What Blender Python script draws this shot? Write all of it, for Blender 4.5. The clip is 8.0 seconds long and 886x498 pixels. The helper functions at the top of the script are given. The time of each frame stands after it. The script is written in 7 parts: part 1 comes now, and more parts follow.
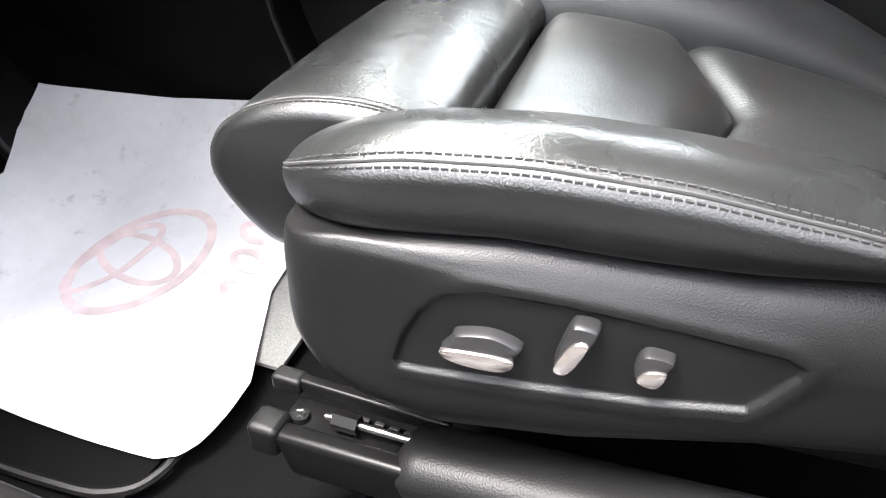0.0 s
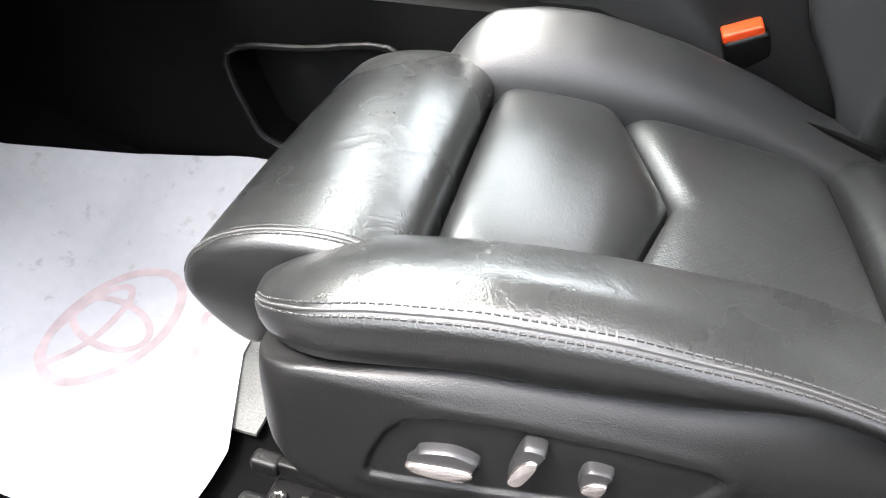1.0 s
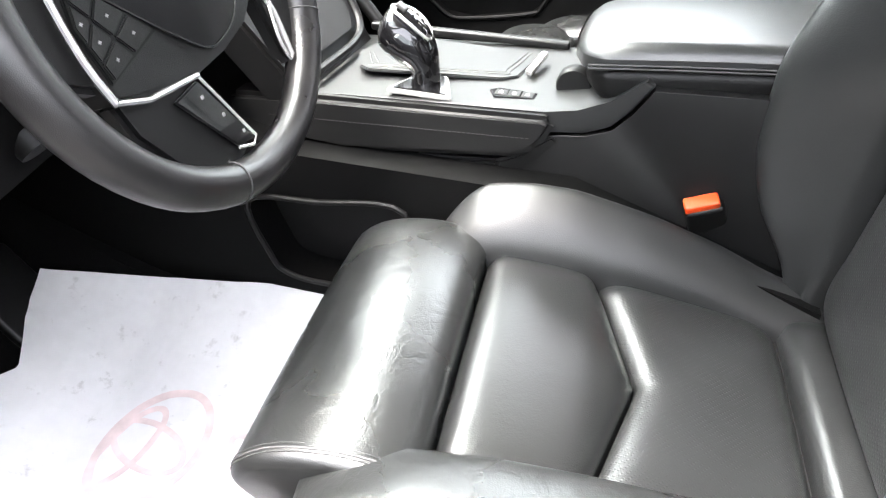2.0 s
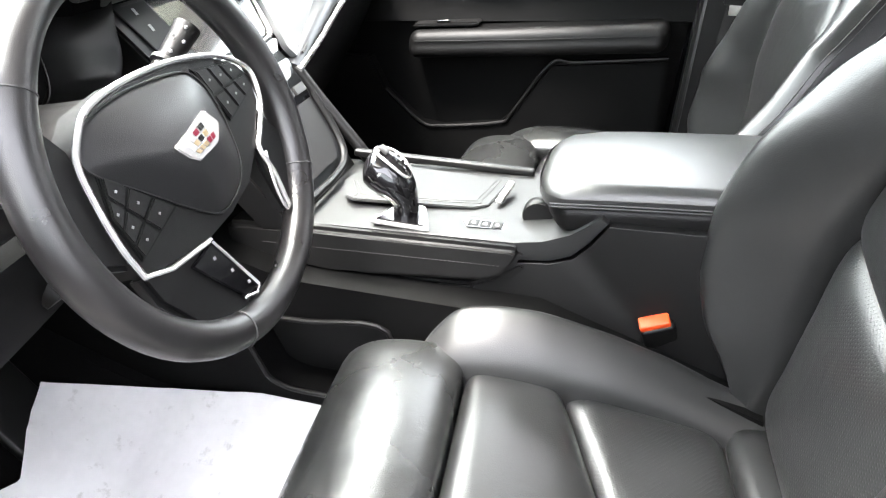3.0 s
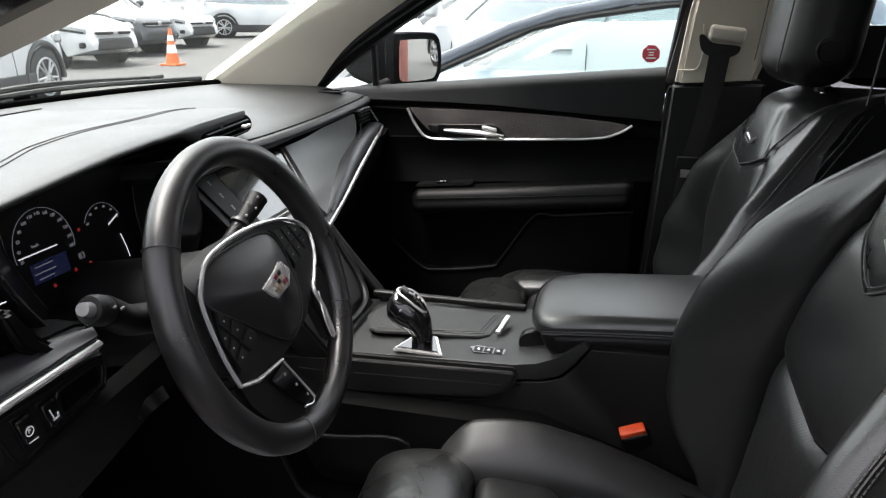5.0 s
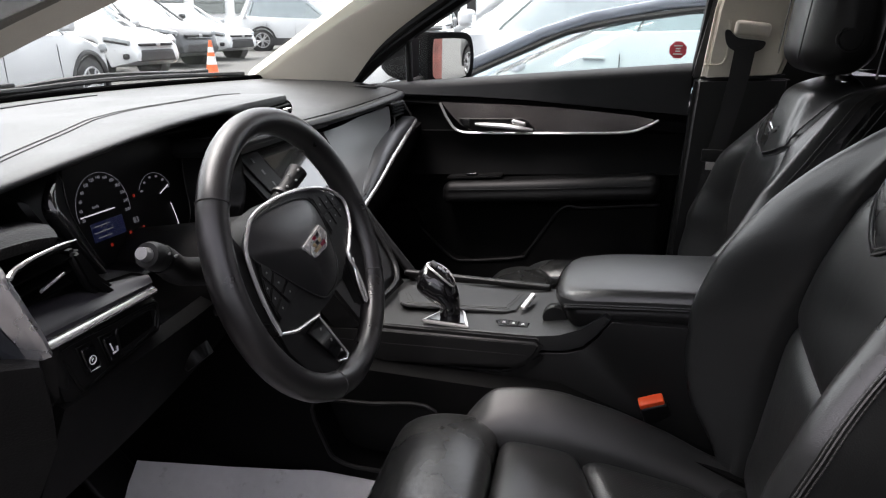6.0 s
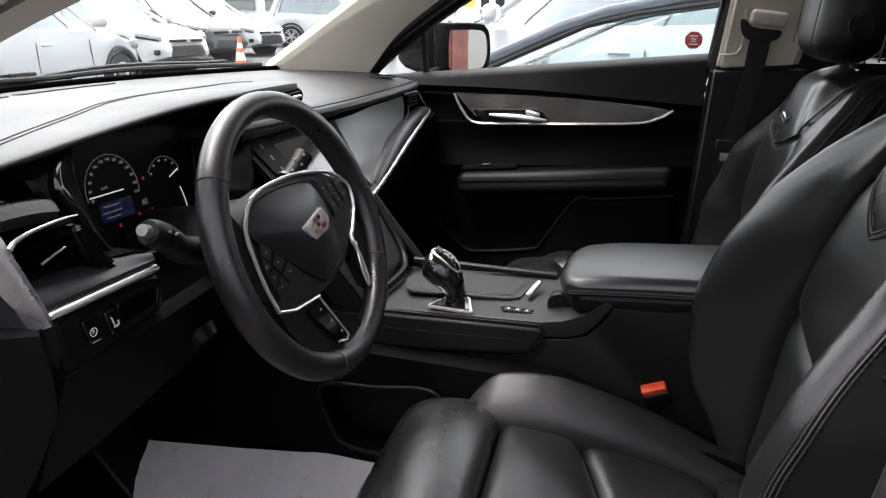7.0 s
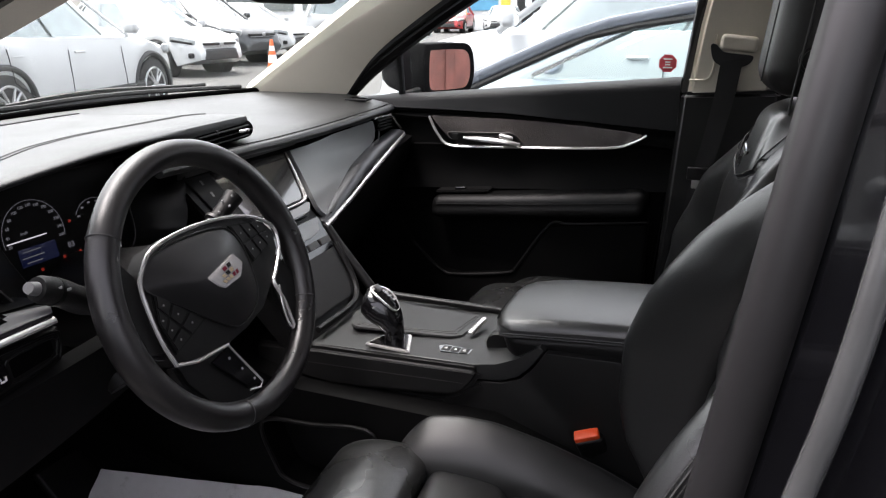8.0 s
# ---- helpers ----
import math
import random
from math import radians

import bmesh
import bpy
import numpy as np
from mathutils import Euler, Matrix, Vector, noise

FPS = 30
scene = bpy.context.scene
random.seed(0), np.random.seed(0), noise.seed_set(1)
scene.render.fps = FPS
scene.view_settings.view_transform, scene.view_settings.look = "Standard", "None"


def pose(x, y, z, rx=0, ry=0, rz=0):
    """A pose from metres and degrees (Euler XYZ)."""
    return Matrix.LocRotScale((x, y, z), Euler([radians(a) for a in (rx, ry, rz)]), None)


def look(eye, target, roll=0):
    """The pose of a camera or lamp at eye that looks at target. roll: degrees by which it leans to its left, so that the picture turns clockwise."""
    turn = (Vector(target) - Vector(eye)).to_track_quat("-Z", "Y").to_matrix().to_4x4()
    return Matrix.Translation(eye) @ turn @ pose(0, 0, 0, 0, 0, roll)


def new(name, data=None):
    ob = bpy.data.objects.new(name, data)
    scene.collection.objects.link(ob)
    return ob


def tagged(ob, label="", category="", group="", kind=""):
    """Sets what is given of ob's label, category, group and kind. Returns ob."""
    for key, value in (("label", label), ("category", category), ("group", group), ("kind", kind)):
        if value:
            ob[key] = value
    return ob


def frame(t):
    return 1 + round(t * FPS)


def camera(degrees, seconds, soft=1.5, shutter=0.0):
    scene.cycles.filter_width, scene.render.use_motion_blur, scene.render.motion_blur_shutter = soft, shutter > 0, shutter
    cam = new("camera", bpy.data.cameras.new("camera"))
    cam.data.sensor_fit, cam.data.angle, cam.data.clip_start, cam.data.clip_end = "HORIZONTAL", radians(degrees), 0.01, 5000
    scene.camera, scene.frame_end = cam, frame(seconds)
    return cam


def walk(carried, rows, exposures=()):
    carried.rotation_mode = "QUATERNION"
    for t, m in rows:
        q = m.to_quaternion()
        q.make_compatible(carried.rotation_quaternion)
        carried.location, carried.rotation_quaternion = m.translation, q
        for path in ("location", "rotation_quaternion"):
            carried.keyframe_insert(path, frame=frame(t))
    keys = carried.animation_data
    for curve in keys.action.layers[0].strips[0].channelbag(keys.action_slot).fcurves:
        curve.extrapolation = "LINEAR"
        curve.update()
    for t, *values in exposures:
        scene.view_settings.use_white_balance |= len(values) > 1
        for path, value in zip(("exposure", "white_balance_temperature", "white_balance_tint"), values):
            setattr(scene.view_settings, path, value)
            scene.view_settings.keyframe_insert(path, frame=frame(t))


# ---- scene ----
EXPOSURES = [(0.0, 4.60, 6600, 13), (1.5, 4.82, 6600, 13), (3.0, 5.0, 6650, 13), (3.5, 4.58, 6650, 13), (4.0, 3.70, 6650, 14), (4.5, 2.86, 6650, 14), (6.0, 2.34, 6650, 20), (7.0, 2.40, 6650, 20), (8.0, 2.40, 6650, 20)]
cam = camera(62.11, 8.0, soft=1.2)
walk(cam, [
    (0.0, look((0.394, -0.917, 0.851), (0.0885, -0.1325, 0.3115), 0.72)),
    (0.5, look((0.395, -0.913, 0.869), (0.1214, -0.1207, 0.3236), 0.53)),
    (1.0, look((0.392, -0.903, 0.948), (0.1380, -0.1178, 0.3839), 0.46)),
    (1.5, look((0.385, -0.894, 1.064), (0.1356, -0.1176, 0.4853), 0.07)),
    (3.0, look((0.390, -0.937, 1.268), (0.1623, -0.0988, 0.7723), 0.54)),
    (3.5, look((0.370, -0.979, 1.319), (0.1790, -0.1077, 0.8664), 0.69)),
    (4.0, look((0.369, -1.044, 1.340), (0.1796, -0.1480, 0.9373), 0.73)),
    (4.5, look((0.382, -1.096, 1.352), (0.1780, -0.1826, 1.0006), 0.62)),
    (6.0, look((0.423, -1.219, 1.303), (0.1554, -0.3043, 1.0011), 0.57)),
    (6.5, look((0.437, -1.224, 1.286), (0.1504, -0.3157, 0.9821), 0.50)),
    (7.0, look((0.463, -1.222, 1.288), (0.1611, -0.3190, 0.9819), 0.48)),
    (7.5, look((0.510, -1.199, 1.307), (0.1828, -0.3048, 1.0004), 0.26)),
    (8.0, look((0.611, -1.131, 1.350), (0.2624, -0.2464, 1.0415), -0.07)),
], EXPOSURES)

# ---- daylight: thin overcast over a car park ----
world = bpy.data.worlds.new("sky")
scene.world = world
world.use_nodes = True
wn = world.node_tree.nodes
sky = wn.new("ShaderNodeTexSky")
sky.sky_type = "NISHITA"
sky.sun_disc = False
sky.sun_elevation, sky.sun_rotation = radians(64), radians(300)
sky.dust_density, sky.air_density, sky.ozone_density = 4.0, 1.0, 1.0
soft_sky = wn.new("ShaderNodeHueSaturation")
soft_sky.inputs["Saturation"].default_value = 0.25
world.node_tree.links.new(sky.outputs[0], soft_sky.inputs["Color"])
world.node_tree.links.new(soft_sky.outputs[0], wn["Background"].inputs[0])
wn["Background"].inputs[1].default_value = 0.15
sun = new("sun", bpy.data.lights.new("sun", "SUN"))
sun.data.energy, sun.data.angle, sun.data.color = 0.9, radians(20), (1.0, 0.97, 0.93)
sun.matrix_world = look((-3.5, -4.5, 12), (0, 0, 0))


# ---- materials ----
def material(name, colour, rough=0.5, metal=0.0, grain=0.0, scale=300.0, vary=0.15, vary_scale=6.0,
             bump=0.0, bump_scale=400.0, kind="noise", coat=0.0, spec=0.5, rough_vary=0.1, wrinkle=0.0):
    m = bpy.data.materials.new(name)
    m.use_nodes = True
    nt = m.node_tree
    n, l = nt.nodes, nt.links
    b = n["Principled BSDF"]
    b.inputs["Metallic"].default_value = metal
    b.inputs["Coat Weight"].default_value = coat
    b.inputs["Coat Roughness"].default_value = 0.03
    b.inputs["Specular IOR Level"].default_value = spec
    pos = n.new("ShaderNodeTexCoord")
    big = n.new("ShaderNodeTexNoise")
    big.inputs["Scale"].default_value = vary_scale
    big.inputs["Detail"].default_value = 6
    small = n.new("ShaderNodeTexNoise")
    small.inputs["Scale"].default_value = scale
    small.inputs["Detail"].default_value = 2
    l.new(pos.outputs["Object"], big.inputs["Vector"])
    l.new(pos.outputs["Object"], small.inputs["Vector"])
    mixed = n.new("ShaderNodeMath")
    mixed.operation = "MULTIPLY_ADD"
    l.new(small.outputs["Fac"], mixed.inputs[0])
    mixed.inputs[1].default_value = grain
    l.new(big.outputs["Fac"], mixed.inputs[2])
    ramp = n.new("ShaderNodeMapRange")
    ramp.inputs["From Min"].default_value, ramp.inputs["From Max"].default_value = 0.3 + grain * 0.3, 0.7 + grain * 0.7
    ramp.inputs["To Min"].default_value, ramp.inputs["To Max"].default_value = 1 - vary, 1 + vary
    l.new(mixed.outputs[0], ramp.inputs["Value"])
    tint = n.new("ShaderNodeVectorMath")
    tint.operation = "SCALE"
    tint.inputs[0].default_value = colour[:3]
    l.new(ramp.outputs["Result"], tint.inputs["Scale"])
    l.new(tint.outputs[0], b.inputs["Base Color"])
    rr = n.new("ShaderNodeMapRange")
    rr.inputs["From Min"].default_value, rr.inputs["From Max"].default_value = 0.3, 0.7
    rr.inputs["To Min"].default_value = max(0.0, rough * (1 - rough_vary))
    rr.inputs["To Max"].default_value = min(1.0, rough * (1 + rough_vary))
    l.new(big.outputs["Fac"], rr.inputs["Value"])
    l.new(rr.outputs["Result"], b.inputs["Roughness"])
    if bump:
        tex = n.new("ShaderNodeTexVoronoi" if kind == "pebble" else "ShaderNodeTexNoise")
        tex.inputs["Scale"].default_value = bump_scale
        l.new(pos.outputs["Object"], tex.inputs["Vector"])
        bp = n.new("ShaderNodeBump")
        bp.inputs["Strength"].default_value = bump
        bp.inputs["Distance"].default_value = 0.0005
        l.new(tex.outputs["Distance" if kind == "pebble" else "Fac"], bp.inputs["Height"])
        l.new(bp.outputs["Normal"], b.inputs["Normal"])
        if wrinkle:
            fold, fold_bump = n.new("ShaderNodeTexNoise"), n.new("ShaderNodeBump")
            fold.inputs["Scale"].default_value, fold.inputs["Detail"].default_value, fold.inputs["Distortion"].default_value = 26, 3, 1.2
            l.new(pos.outputs["Object"], fold.inputs["Vector"])
            fold_bump.inputs["Strength"].default_value, fold_bump.inputs["Distance"].default_value = wrinkle, 0.004
            l.new(fold.outputs["Fac"], fold_bump.inputs["Height"])
            l.new(fold_bump.outputs["Normal"], bp.inputs["Normal"])
    return m


def glowing(name, colour, strength):
    m = material(name, (0.02, 0.02, 0.02), 0.2)
    b = m.node_tree.nodes["Principled BSDF"]
    b.inputs["Emission Color"].default_value = (*colour, 1)
    b.inputs["Emission Strength"].default_value = strength
    return m


def clear_glass(name, tint, weight):
    """Thin glass: mostly clear, with a little mirror shine."""
    m = bpy.data.materials.new(name)
    m.use_nodes = True
    n, l = m.node_tree.nodes, m.node_tree.links
    n.remove(n["Principled BSDF"])
    clear, shine, mix = n.new("ShaderNodeBsdfTransparent"), n.new("ShaderNodeBsdfGlossy"), n.new("ShaderNodeMixShader")
    facing, power, lift = n.new("ShaderNodeLayerWeight"), n.new("ShaderNodeMath"), n.new("ShaderNodeMath")
    power.operation, lift.operation = "POWER", "MULTIPLY_ADD"
    power.inputs[1].default_value = 5.0
    lift.inputs[1].default_value, lift.inputs[2].default_value = 0.6, 0.03
    l.new(facing.outputs["Facing"], power.inputs[0])
    l.new(power.outputs[0], lift.inputs[0])
    clear.inputs["Color"].default_value = (*tint, 1)
    shine.inputs["Roughness"].default_value = 0.02
    shine.inputs["Color"].default_value = (weight, weight, weight, 1)
    l.new(lift.outputs[0], mix.inputs[0])
    l.new(clear.outputs[0], mix.inputs[1])
    l.new(shine.outputs[0], mix.inputs[2])
    l.new(mix.outputs[0], n["Material Output"].inputs["Surface"])
    return m


LEATHER = material("black_leather", (0.0100, 0.0106, 0.0105), 0.30, vary=0.25, grain=0.5, scale=900, bump=0.22, bump_scale=620, kind="pebble", rough_vary=0.12, spec=0.60, wrinkle=0.11)
SIDE_LEATHER = material("plain_side_leather", (0.0075, 0.0078, 0.0078), 0.36, vary=0.2, grain=0.5, scale=900, bump=0.25, bump_scale=760, kind="pebble", spec=0.62, wrinkle=0.03)
WORN_LEATHER = material("worn_black_leather", (0.0115, 0.0122, 0.0120), 0.28, vary=0.3, grain=0.5, scale=900, bump=0.2, bump_scale=620, kind="pebble", rough_vary=0.2, spec=0.66, wrinkle=0.22)
wl = WORN_LEATHER.node_tree
crack, crack_bump, shape, warp = wl.nodes.new("ShaderNodeTexVoronoi"), wl.nodes.new("ShaderNodeBump"), wl.nodes.new("ShaderNodeMapRange"), wl.nodes.new("ShaderNodeTexNoise")
crack.feature = "DISTANCE_TO_EDGE"
crack.inputs["Scale"].default_value = 85
warp.inputs["Scale"].default_value = 22
wadd = wl.nodes.new("ShaderNodeVectorMath")
wadd.operation = "MULTIPLY_ADD"
wadd.inputs[1].default_value = (0.035, 0.035, 0.035)
coord = wl.nodes.new("ShaderNodeTexCoord")
wl.links.new(coord.outputs["Object"], warp.inputs["Vector"])
wl.links.new(warp.outputs["Color"], wadd.inputs[0])
wl.links.new(coord.outputs["Object"], wadd.inputs[2])
wl.links.new(wadd.outputs[0], crack.inputs["Vector"])
shape.inputs["From Min"].default_value, shape.inputs["From Max"].default_value = 0.0, 0.075
wl.links.new(crack.outputs["Distance"], shape.inputs["Value"])
patch, patch_ramp, dull = wl.nodes.new("ShaderNodeTexNoise"), wl.nodes.new("ShaderNodeMapRange"), wl.nodes.new("ShaderNodeMath")
patch.inputs["Scale"].default_value = 9
wl.links.new(coord.outputs["Object"], patch.inputs["Vector"])
patch_ramp.inputs["From Min"].default_value, patch_ramp.inputs["From Max"].default_value = 0.40, 0.60
wl.links.new(patch.outputs["Fac"], patch_ramp.inputs["Value"])
dull.operation = "MULTIPLY"
dull.inputs[1].default_value = 0.12
wl.links.new(patch_ramp.outputs["Result"], dull.inputs[0])
crack_bump.inputs["Distance"].default_value = 0.0009
wl.links.new(dull.outputs[0], crack_bump.inputs["Strength"])
wl.links.new(shape.outputs["Result"], crack_bump.inputs["Height"])
shader = wl.nodes["Principled BSDF"]
wl.links.new(shader.inputs["Normal"].links[0].from_socket, crack_bump.inputs["Normal"])
wl.links.new(crack_bump.outputs["Normal"], shader.inputs["Normal"])
LEATHER_DASH = material("dash_leather", (0.014, 0.0145, 0.0145), 0.42, vary=0.15, grain=0.5, scale=900, bump=0.30, bump_scale=1100, kind="pebble")
COVER_SKIN = material("smooth_cover_skin", (0.012, 0.012, 0.0125), 0.36, vary=0.15, bump=0.25, bump_scale=900, kind="pebble", spec=0.5, wrinkle=0.02)
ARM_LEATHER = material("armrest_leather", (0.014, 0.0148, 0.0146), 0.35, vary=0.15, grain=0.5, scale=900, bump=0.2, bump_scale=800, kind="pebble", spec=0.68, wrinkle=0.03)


def perforated(name, colour, rough, spec):
    """Leather with rows of small punched holes."""
    m = material(name, colour, rough, vary=0.2, bump=0.15, bump_scale=620, kind="pebble", spec=spec, wrinkle=0.16, rough_vary=0.1)
    n, l = m.node_tree.nodes, m.node_tree.links
    at, turn, hole, cut, sink = n.new("ShaderNodeTexCoord"), n.new("ShaderNodeMapping"), n.new("ShaderNodeTexVoronoi"), n.new("ShaderNodeMapRange"), n.new("ShaderNodeBump")
    turn.inputs["Rotation"].default_value = (radians(35), radians(20), radians(45))
    hole.inputs["Scale"].default_value, hole.inputs["Randomness"].default_value = 300, 0.0
    cut.inputs["From Min"].default_value, cut.inputs["From Max"].default_value = 0.22, 0.42
    sink.inputs["Strength"].default_value, sink.inputs["Distance"].default_value = 0.3, 0.0007
    l.new(at.outputs["Object"], turn.inputs["Vector"])
    l.new(turn.outputs[0], hole.inputs["Vector"])
    l.new(hole.outputs["Distance"], cut.inputs["Value"])
    l.new(cut.outputs["Result"], sink.inputs["Height"])
    b = n["Principled BSDF"]
    l.new(b.inputs["Normal"].links[0].from_socket, sink.inputs["Normal"])
    l.new(sink.outputs["Normal"], b.inputs["Normal"])
    return m


PERFORATED_BACK = perforated("perforated_back_leather", (0.0115, 0.0122, 0.0122), 0.34, 0.6)
PERFORATED = perforated("perforated_leather", (0.012, 0.0127, 0.0127), 0.34, 0.6)
RIM_LEATHER = material("wheel_leather", (0.010, 0.0095, 0.0097), 0.32, vary=0.15, vary_scale=20, bump=0.2, bump_scale=1200, kind="pebble", rough_vary=0.16, spec=0.6)
PLASTIC = material("grained_black_plastic", (0.0045, 0.0045, 0.0045), 0.42, vary=0.15, grain=0.6, scale=1500, bump=0.26, bump_scale=1000, kind="pebble", spec=0.31)
CONSOLE_TOP = material("satin_console_plastic", (0.016, 0.0165, 0.0165), 0.42, vary=0.15, bump=0.2, bump_scale=900, kind="pebble", spec=0.4)
SOFT_PLASTIC = material("soft_black_plastic", (0.0045, 0.0045, 0.0045), 0.45, vary=0.15, bump=0.3, bump_scale=1400, kind="pebble", spec=0.26)
DOOR_PLASTIC = material("door_black_plastic", (0.0025, 0.0025, 0.0025), 0.6, vary=0.2, bump=0.4, bump_scale=900, kind="pebble", spec=0.07)
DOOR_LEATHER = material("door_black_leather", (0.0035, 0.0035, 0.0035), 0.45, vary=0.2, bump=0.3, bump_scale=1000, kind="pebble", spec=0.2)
END_LEATHER = material("grained_end_leather", (0.0045, 0.0045, 0.0045), 0.5, vary=0.2, bump=0.7, bump_scale=420, kind="pebble", spec=0.16)
# near-black; in openings and under the dash roll it stands for shade
HOLE_BLACK = material("near_black", (0.0012, 0.0012, 0.0012), 0.9, spec=0.02)
DARK_RECESS = material("matt_black_plastic", (0.003, 0.003, 0.003), 0.6, bump=0.1)
GLOSS_BLACK = material("gloss_black", (0.004, 0.004, 0.0045), 0.08, coat=0.5, vary=0.05)
CHROME = material("satin_chrome", (0.66, 0.655, 0.64), 0.24, 0.72, vary=0.05, bump=0.02, bump_scale=300)
KNOB_GREY = material("satin_grey_knob", (0.022, 0.022, 0.0225), 0.34, 0.2, vary=0.08, spec=0.4)
KNOB_METAL = material("pinkish_metal", (0.46, 0.42, 0.40), 0.2, 0.9, vary=0.08)
SILVER = material("silver_button", (0.055, 0.054, 0.053), 0.4, 0.5, vary=0.08)
TOUCH_STRIP = material("silver_touch_strip", (0.20, 0.20, 0.20), 0.35, 0.5, vary=0.08)
GREY_TRIM = material("dark_brushed_trim", (0.20, 0.18, 0.172), 0.24, 0.8, vary=0.25, vary_scale=14, bump=0.05, bump_scale=500)
SOFT_PANEL = material("smooth_soft_panel", (0.135, 0.139, 0.139), 0.42, vary=0.12, bump=0.2, bump_scale=800, kind="pebble")
SHELF_TRIM = material("dark_satin_trim", (0.020, 0.019, 0.022), 0.42, 0.0, vary=0.2, vary_scale=14, spec=0.35)
BLADE_TRIM = material("dark_blade_trim", (0.022, 0.0225, 0.025), 0.34, 0.25, vary=0.15, vary_scale=10)
SATIN_BLACK = material("satin_black_surround", (0.003, 0.003, 0.003), 0.35, spec=0.16, vary=0.1)
DOOR_TOP = material("stitched_door_top", (0.010, 0.0105, 0.011), 0.62, vary=0.2, bump=0.3, bump_scale=700, kind="pebble", spec=0.2)
MIRROR_SHELL = material("black_mirror_shell", (0.004, 0.004, 0.0045), 0.45, spec=0.02, vary=0.1)
END_METAL = material("satin_end_metal", (0.55, 0.55, 0.56), 0.27, 0.9, vary=0.06)
STITCH = material("grey_stitching", (0.028, 0.028, 0.028), 0.6)
PALE_STREAK = material("pale_pillar_streak", (0.16, 0.165, 0.165), 0.18, 0.6, vary=0.3, vary_scale=8)
SEAL = material("smooth_grey_seal", (0.013, 0.0125, 0.013), 0.42, vary=0.2)
BLUE_GREY_TRIM = material("blue_grey_dim_facet", (0.085, 0.092, 0.105), 0.2, 0.7, vary=0.15, vary_scale=10)
CARPET = material("black_carpet", (0.0035, 0.0035, 0.0035), 0.95, vary=0.5, grain=1.0, scale=900, bump=1.0, bump_scale=700, spec=0.03)
GREY_CARPET = material("grey_carpet", (0.20, 0.20, 0.19), 0.95, vary=0.5, grain=1.0, scale=700, bump=1.0, bump_scale=500, spec=0.1)
PAPER = material("white_paper_mat", (0.64, 0.63, 0.64), 0.75, vary=0.08, vary_scale=9, grain=0.5, scale=60, bump=0.25, bump_scale=40)
pn = PAPER.node_tree
speck, speck_ramp, soil, soil_mix = pn.nodes.new("ShaderNodeTexNoise"), pn.nodes.new("ShaderNodeMapRange"), pn.nodes.new("ShaderNodeMix"), pn.nodes.new("ShaderNodeTexCoord")
speck.inputs["Scale"].default_value, speck.inputs["Detail"].default_value, speck.inputs["Roughness"].default_value = 38, 5, 0.7
speck_ramp.inputs["From Min"].default_value, speck_ramp.inputs["From Max"].default_value = 0.60, 0.74
speck_ramp.inputs["To Max"].default_value = 0.45
soil.data_type = "RGBA"
pn.links.new(soil_mix.outputs["Object"], speck.inputs["Vector"])
pn.links.new(speck.outputs["Fac"], speck_ramp.inputs["Value"])
pn.links.new(speck_ramp.outputs["Result"], soil.inputs["Factor"])
paper_shader = pn.nodes["Principled BSDF"]
pn.links.new(paper_shader.inputs["Base Color"].links[0].from_socket, soil.inputs["A"])
soil.inputs["B"].default_value = (0.22, 0.20, 0.19, 1)
pn.links.new(soil.outputs["Result"], paper_shader.inputs["Base Color"])
RED_PRINT = material("red_print", (0.62, 0.50, 0.50), 0.8, vary=0.2, vary_scale=30)
BEIGE = material("beige_pillar_trim", (0.60, 0.56, 0.47), 0.6, vary=0.06, grain=0.5, scale=500, bump=0.3, bump_scale=600)
BELT = material("black_webbing", (0.006, 0.006, 0.006), 0.75, vary=0.15, grain=0.6, scale=900, bump=0.6, bump_scale=900)
ORANGE = material("orange_red_plastic", (0.75, 0.07, 0.012), 0.35, vary=0.05)
THREAD = material("black_thread", (0.03, 0.03, 0.03), 0.6)
STEEL = material("bare_steel", (0.45, 0.44, 0.42), 0.3, 1.0, vary=0.15, vary_scale=60)
HEAD_LEATHER = material("headrest_leather", (0.006, 0.006, 0.006), 0.42, vary=0.2, bump=0.25, bump_scale=700, kind="pebble", spec=0.3)
PAD_LEATHER = material("knee_pad_leather", (0.007, 0.007, 0.007), 0.5, vary=0.2, bump=0.3, bump_scale=700, kind="pebble", spec=0.25)
BLACK_METAL = material("black_painted_steel", (0.004, 0.004, 0.004), 0.36, 0.0, vary=0.2, bump=0.1, bump_scale=300, spec=0.16)
BLACK_PAINT = material("black_car_paint", (0.004, 0.004, 0.005), 0.15, coat=1.0, vary=0.05)
WHITE_PAINT = material("white_car_paint", (0.56, 0.57, 0.58), 0.3, coat=0.8, vary=0.03, vary_scale=2)
SILVER_PAINT = material("silver_blue_car_paint", (0.36, 0.39, 0.45), 0.3, 0.4, coat=0.8, vary=0.04, vary_scale=2)
CHARCOAL_PAINT = material("charcoal_car_paint", (0.035, 0.037, 0.04), 0.3, 0.2, coat=0.8, vary=0.04)
CLADDING = material("grey_cladding", (0.03, 0.03, 0.031), 0.6, vary=0.15)
RUBBER = material("tyre_rubber", (0.018, 0.018, 0.018), 0.75, vary=0.2, vary_scale=20)
ALLOY = material("alloy_wheel", (0.50, 0.50, 0.51), 0.35, 0.8, vary=0.05)
CAR_GLASS = material("sky_reflecting_car_glass", (0.33, 0.37, 0.37), 0.05, 0.75, coat=0.4, vary=0.1)
LAMP_GLASS = material("headlamp_glass", (0.35, 0.37, 0.38), 0.08, coat=1.0, vary=0.3, vary_scale=9)
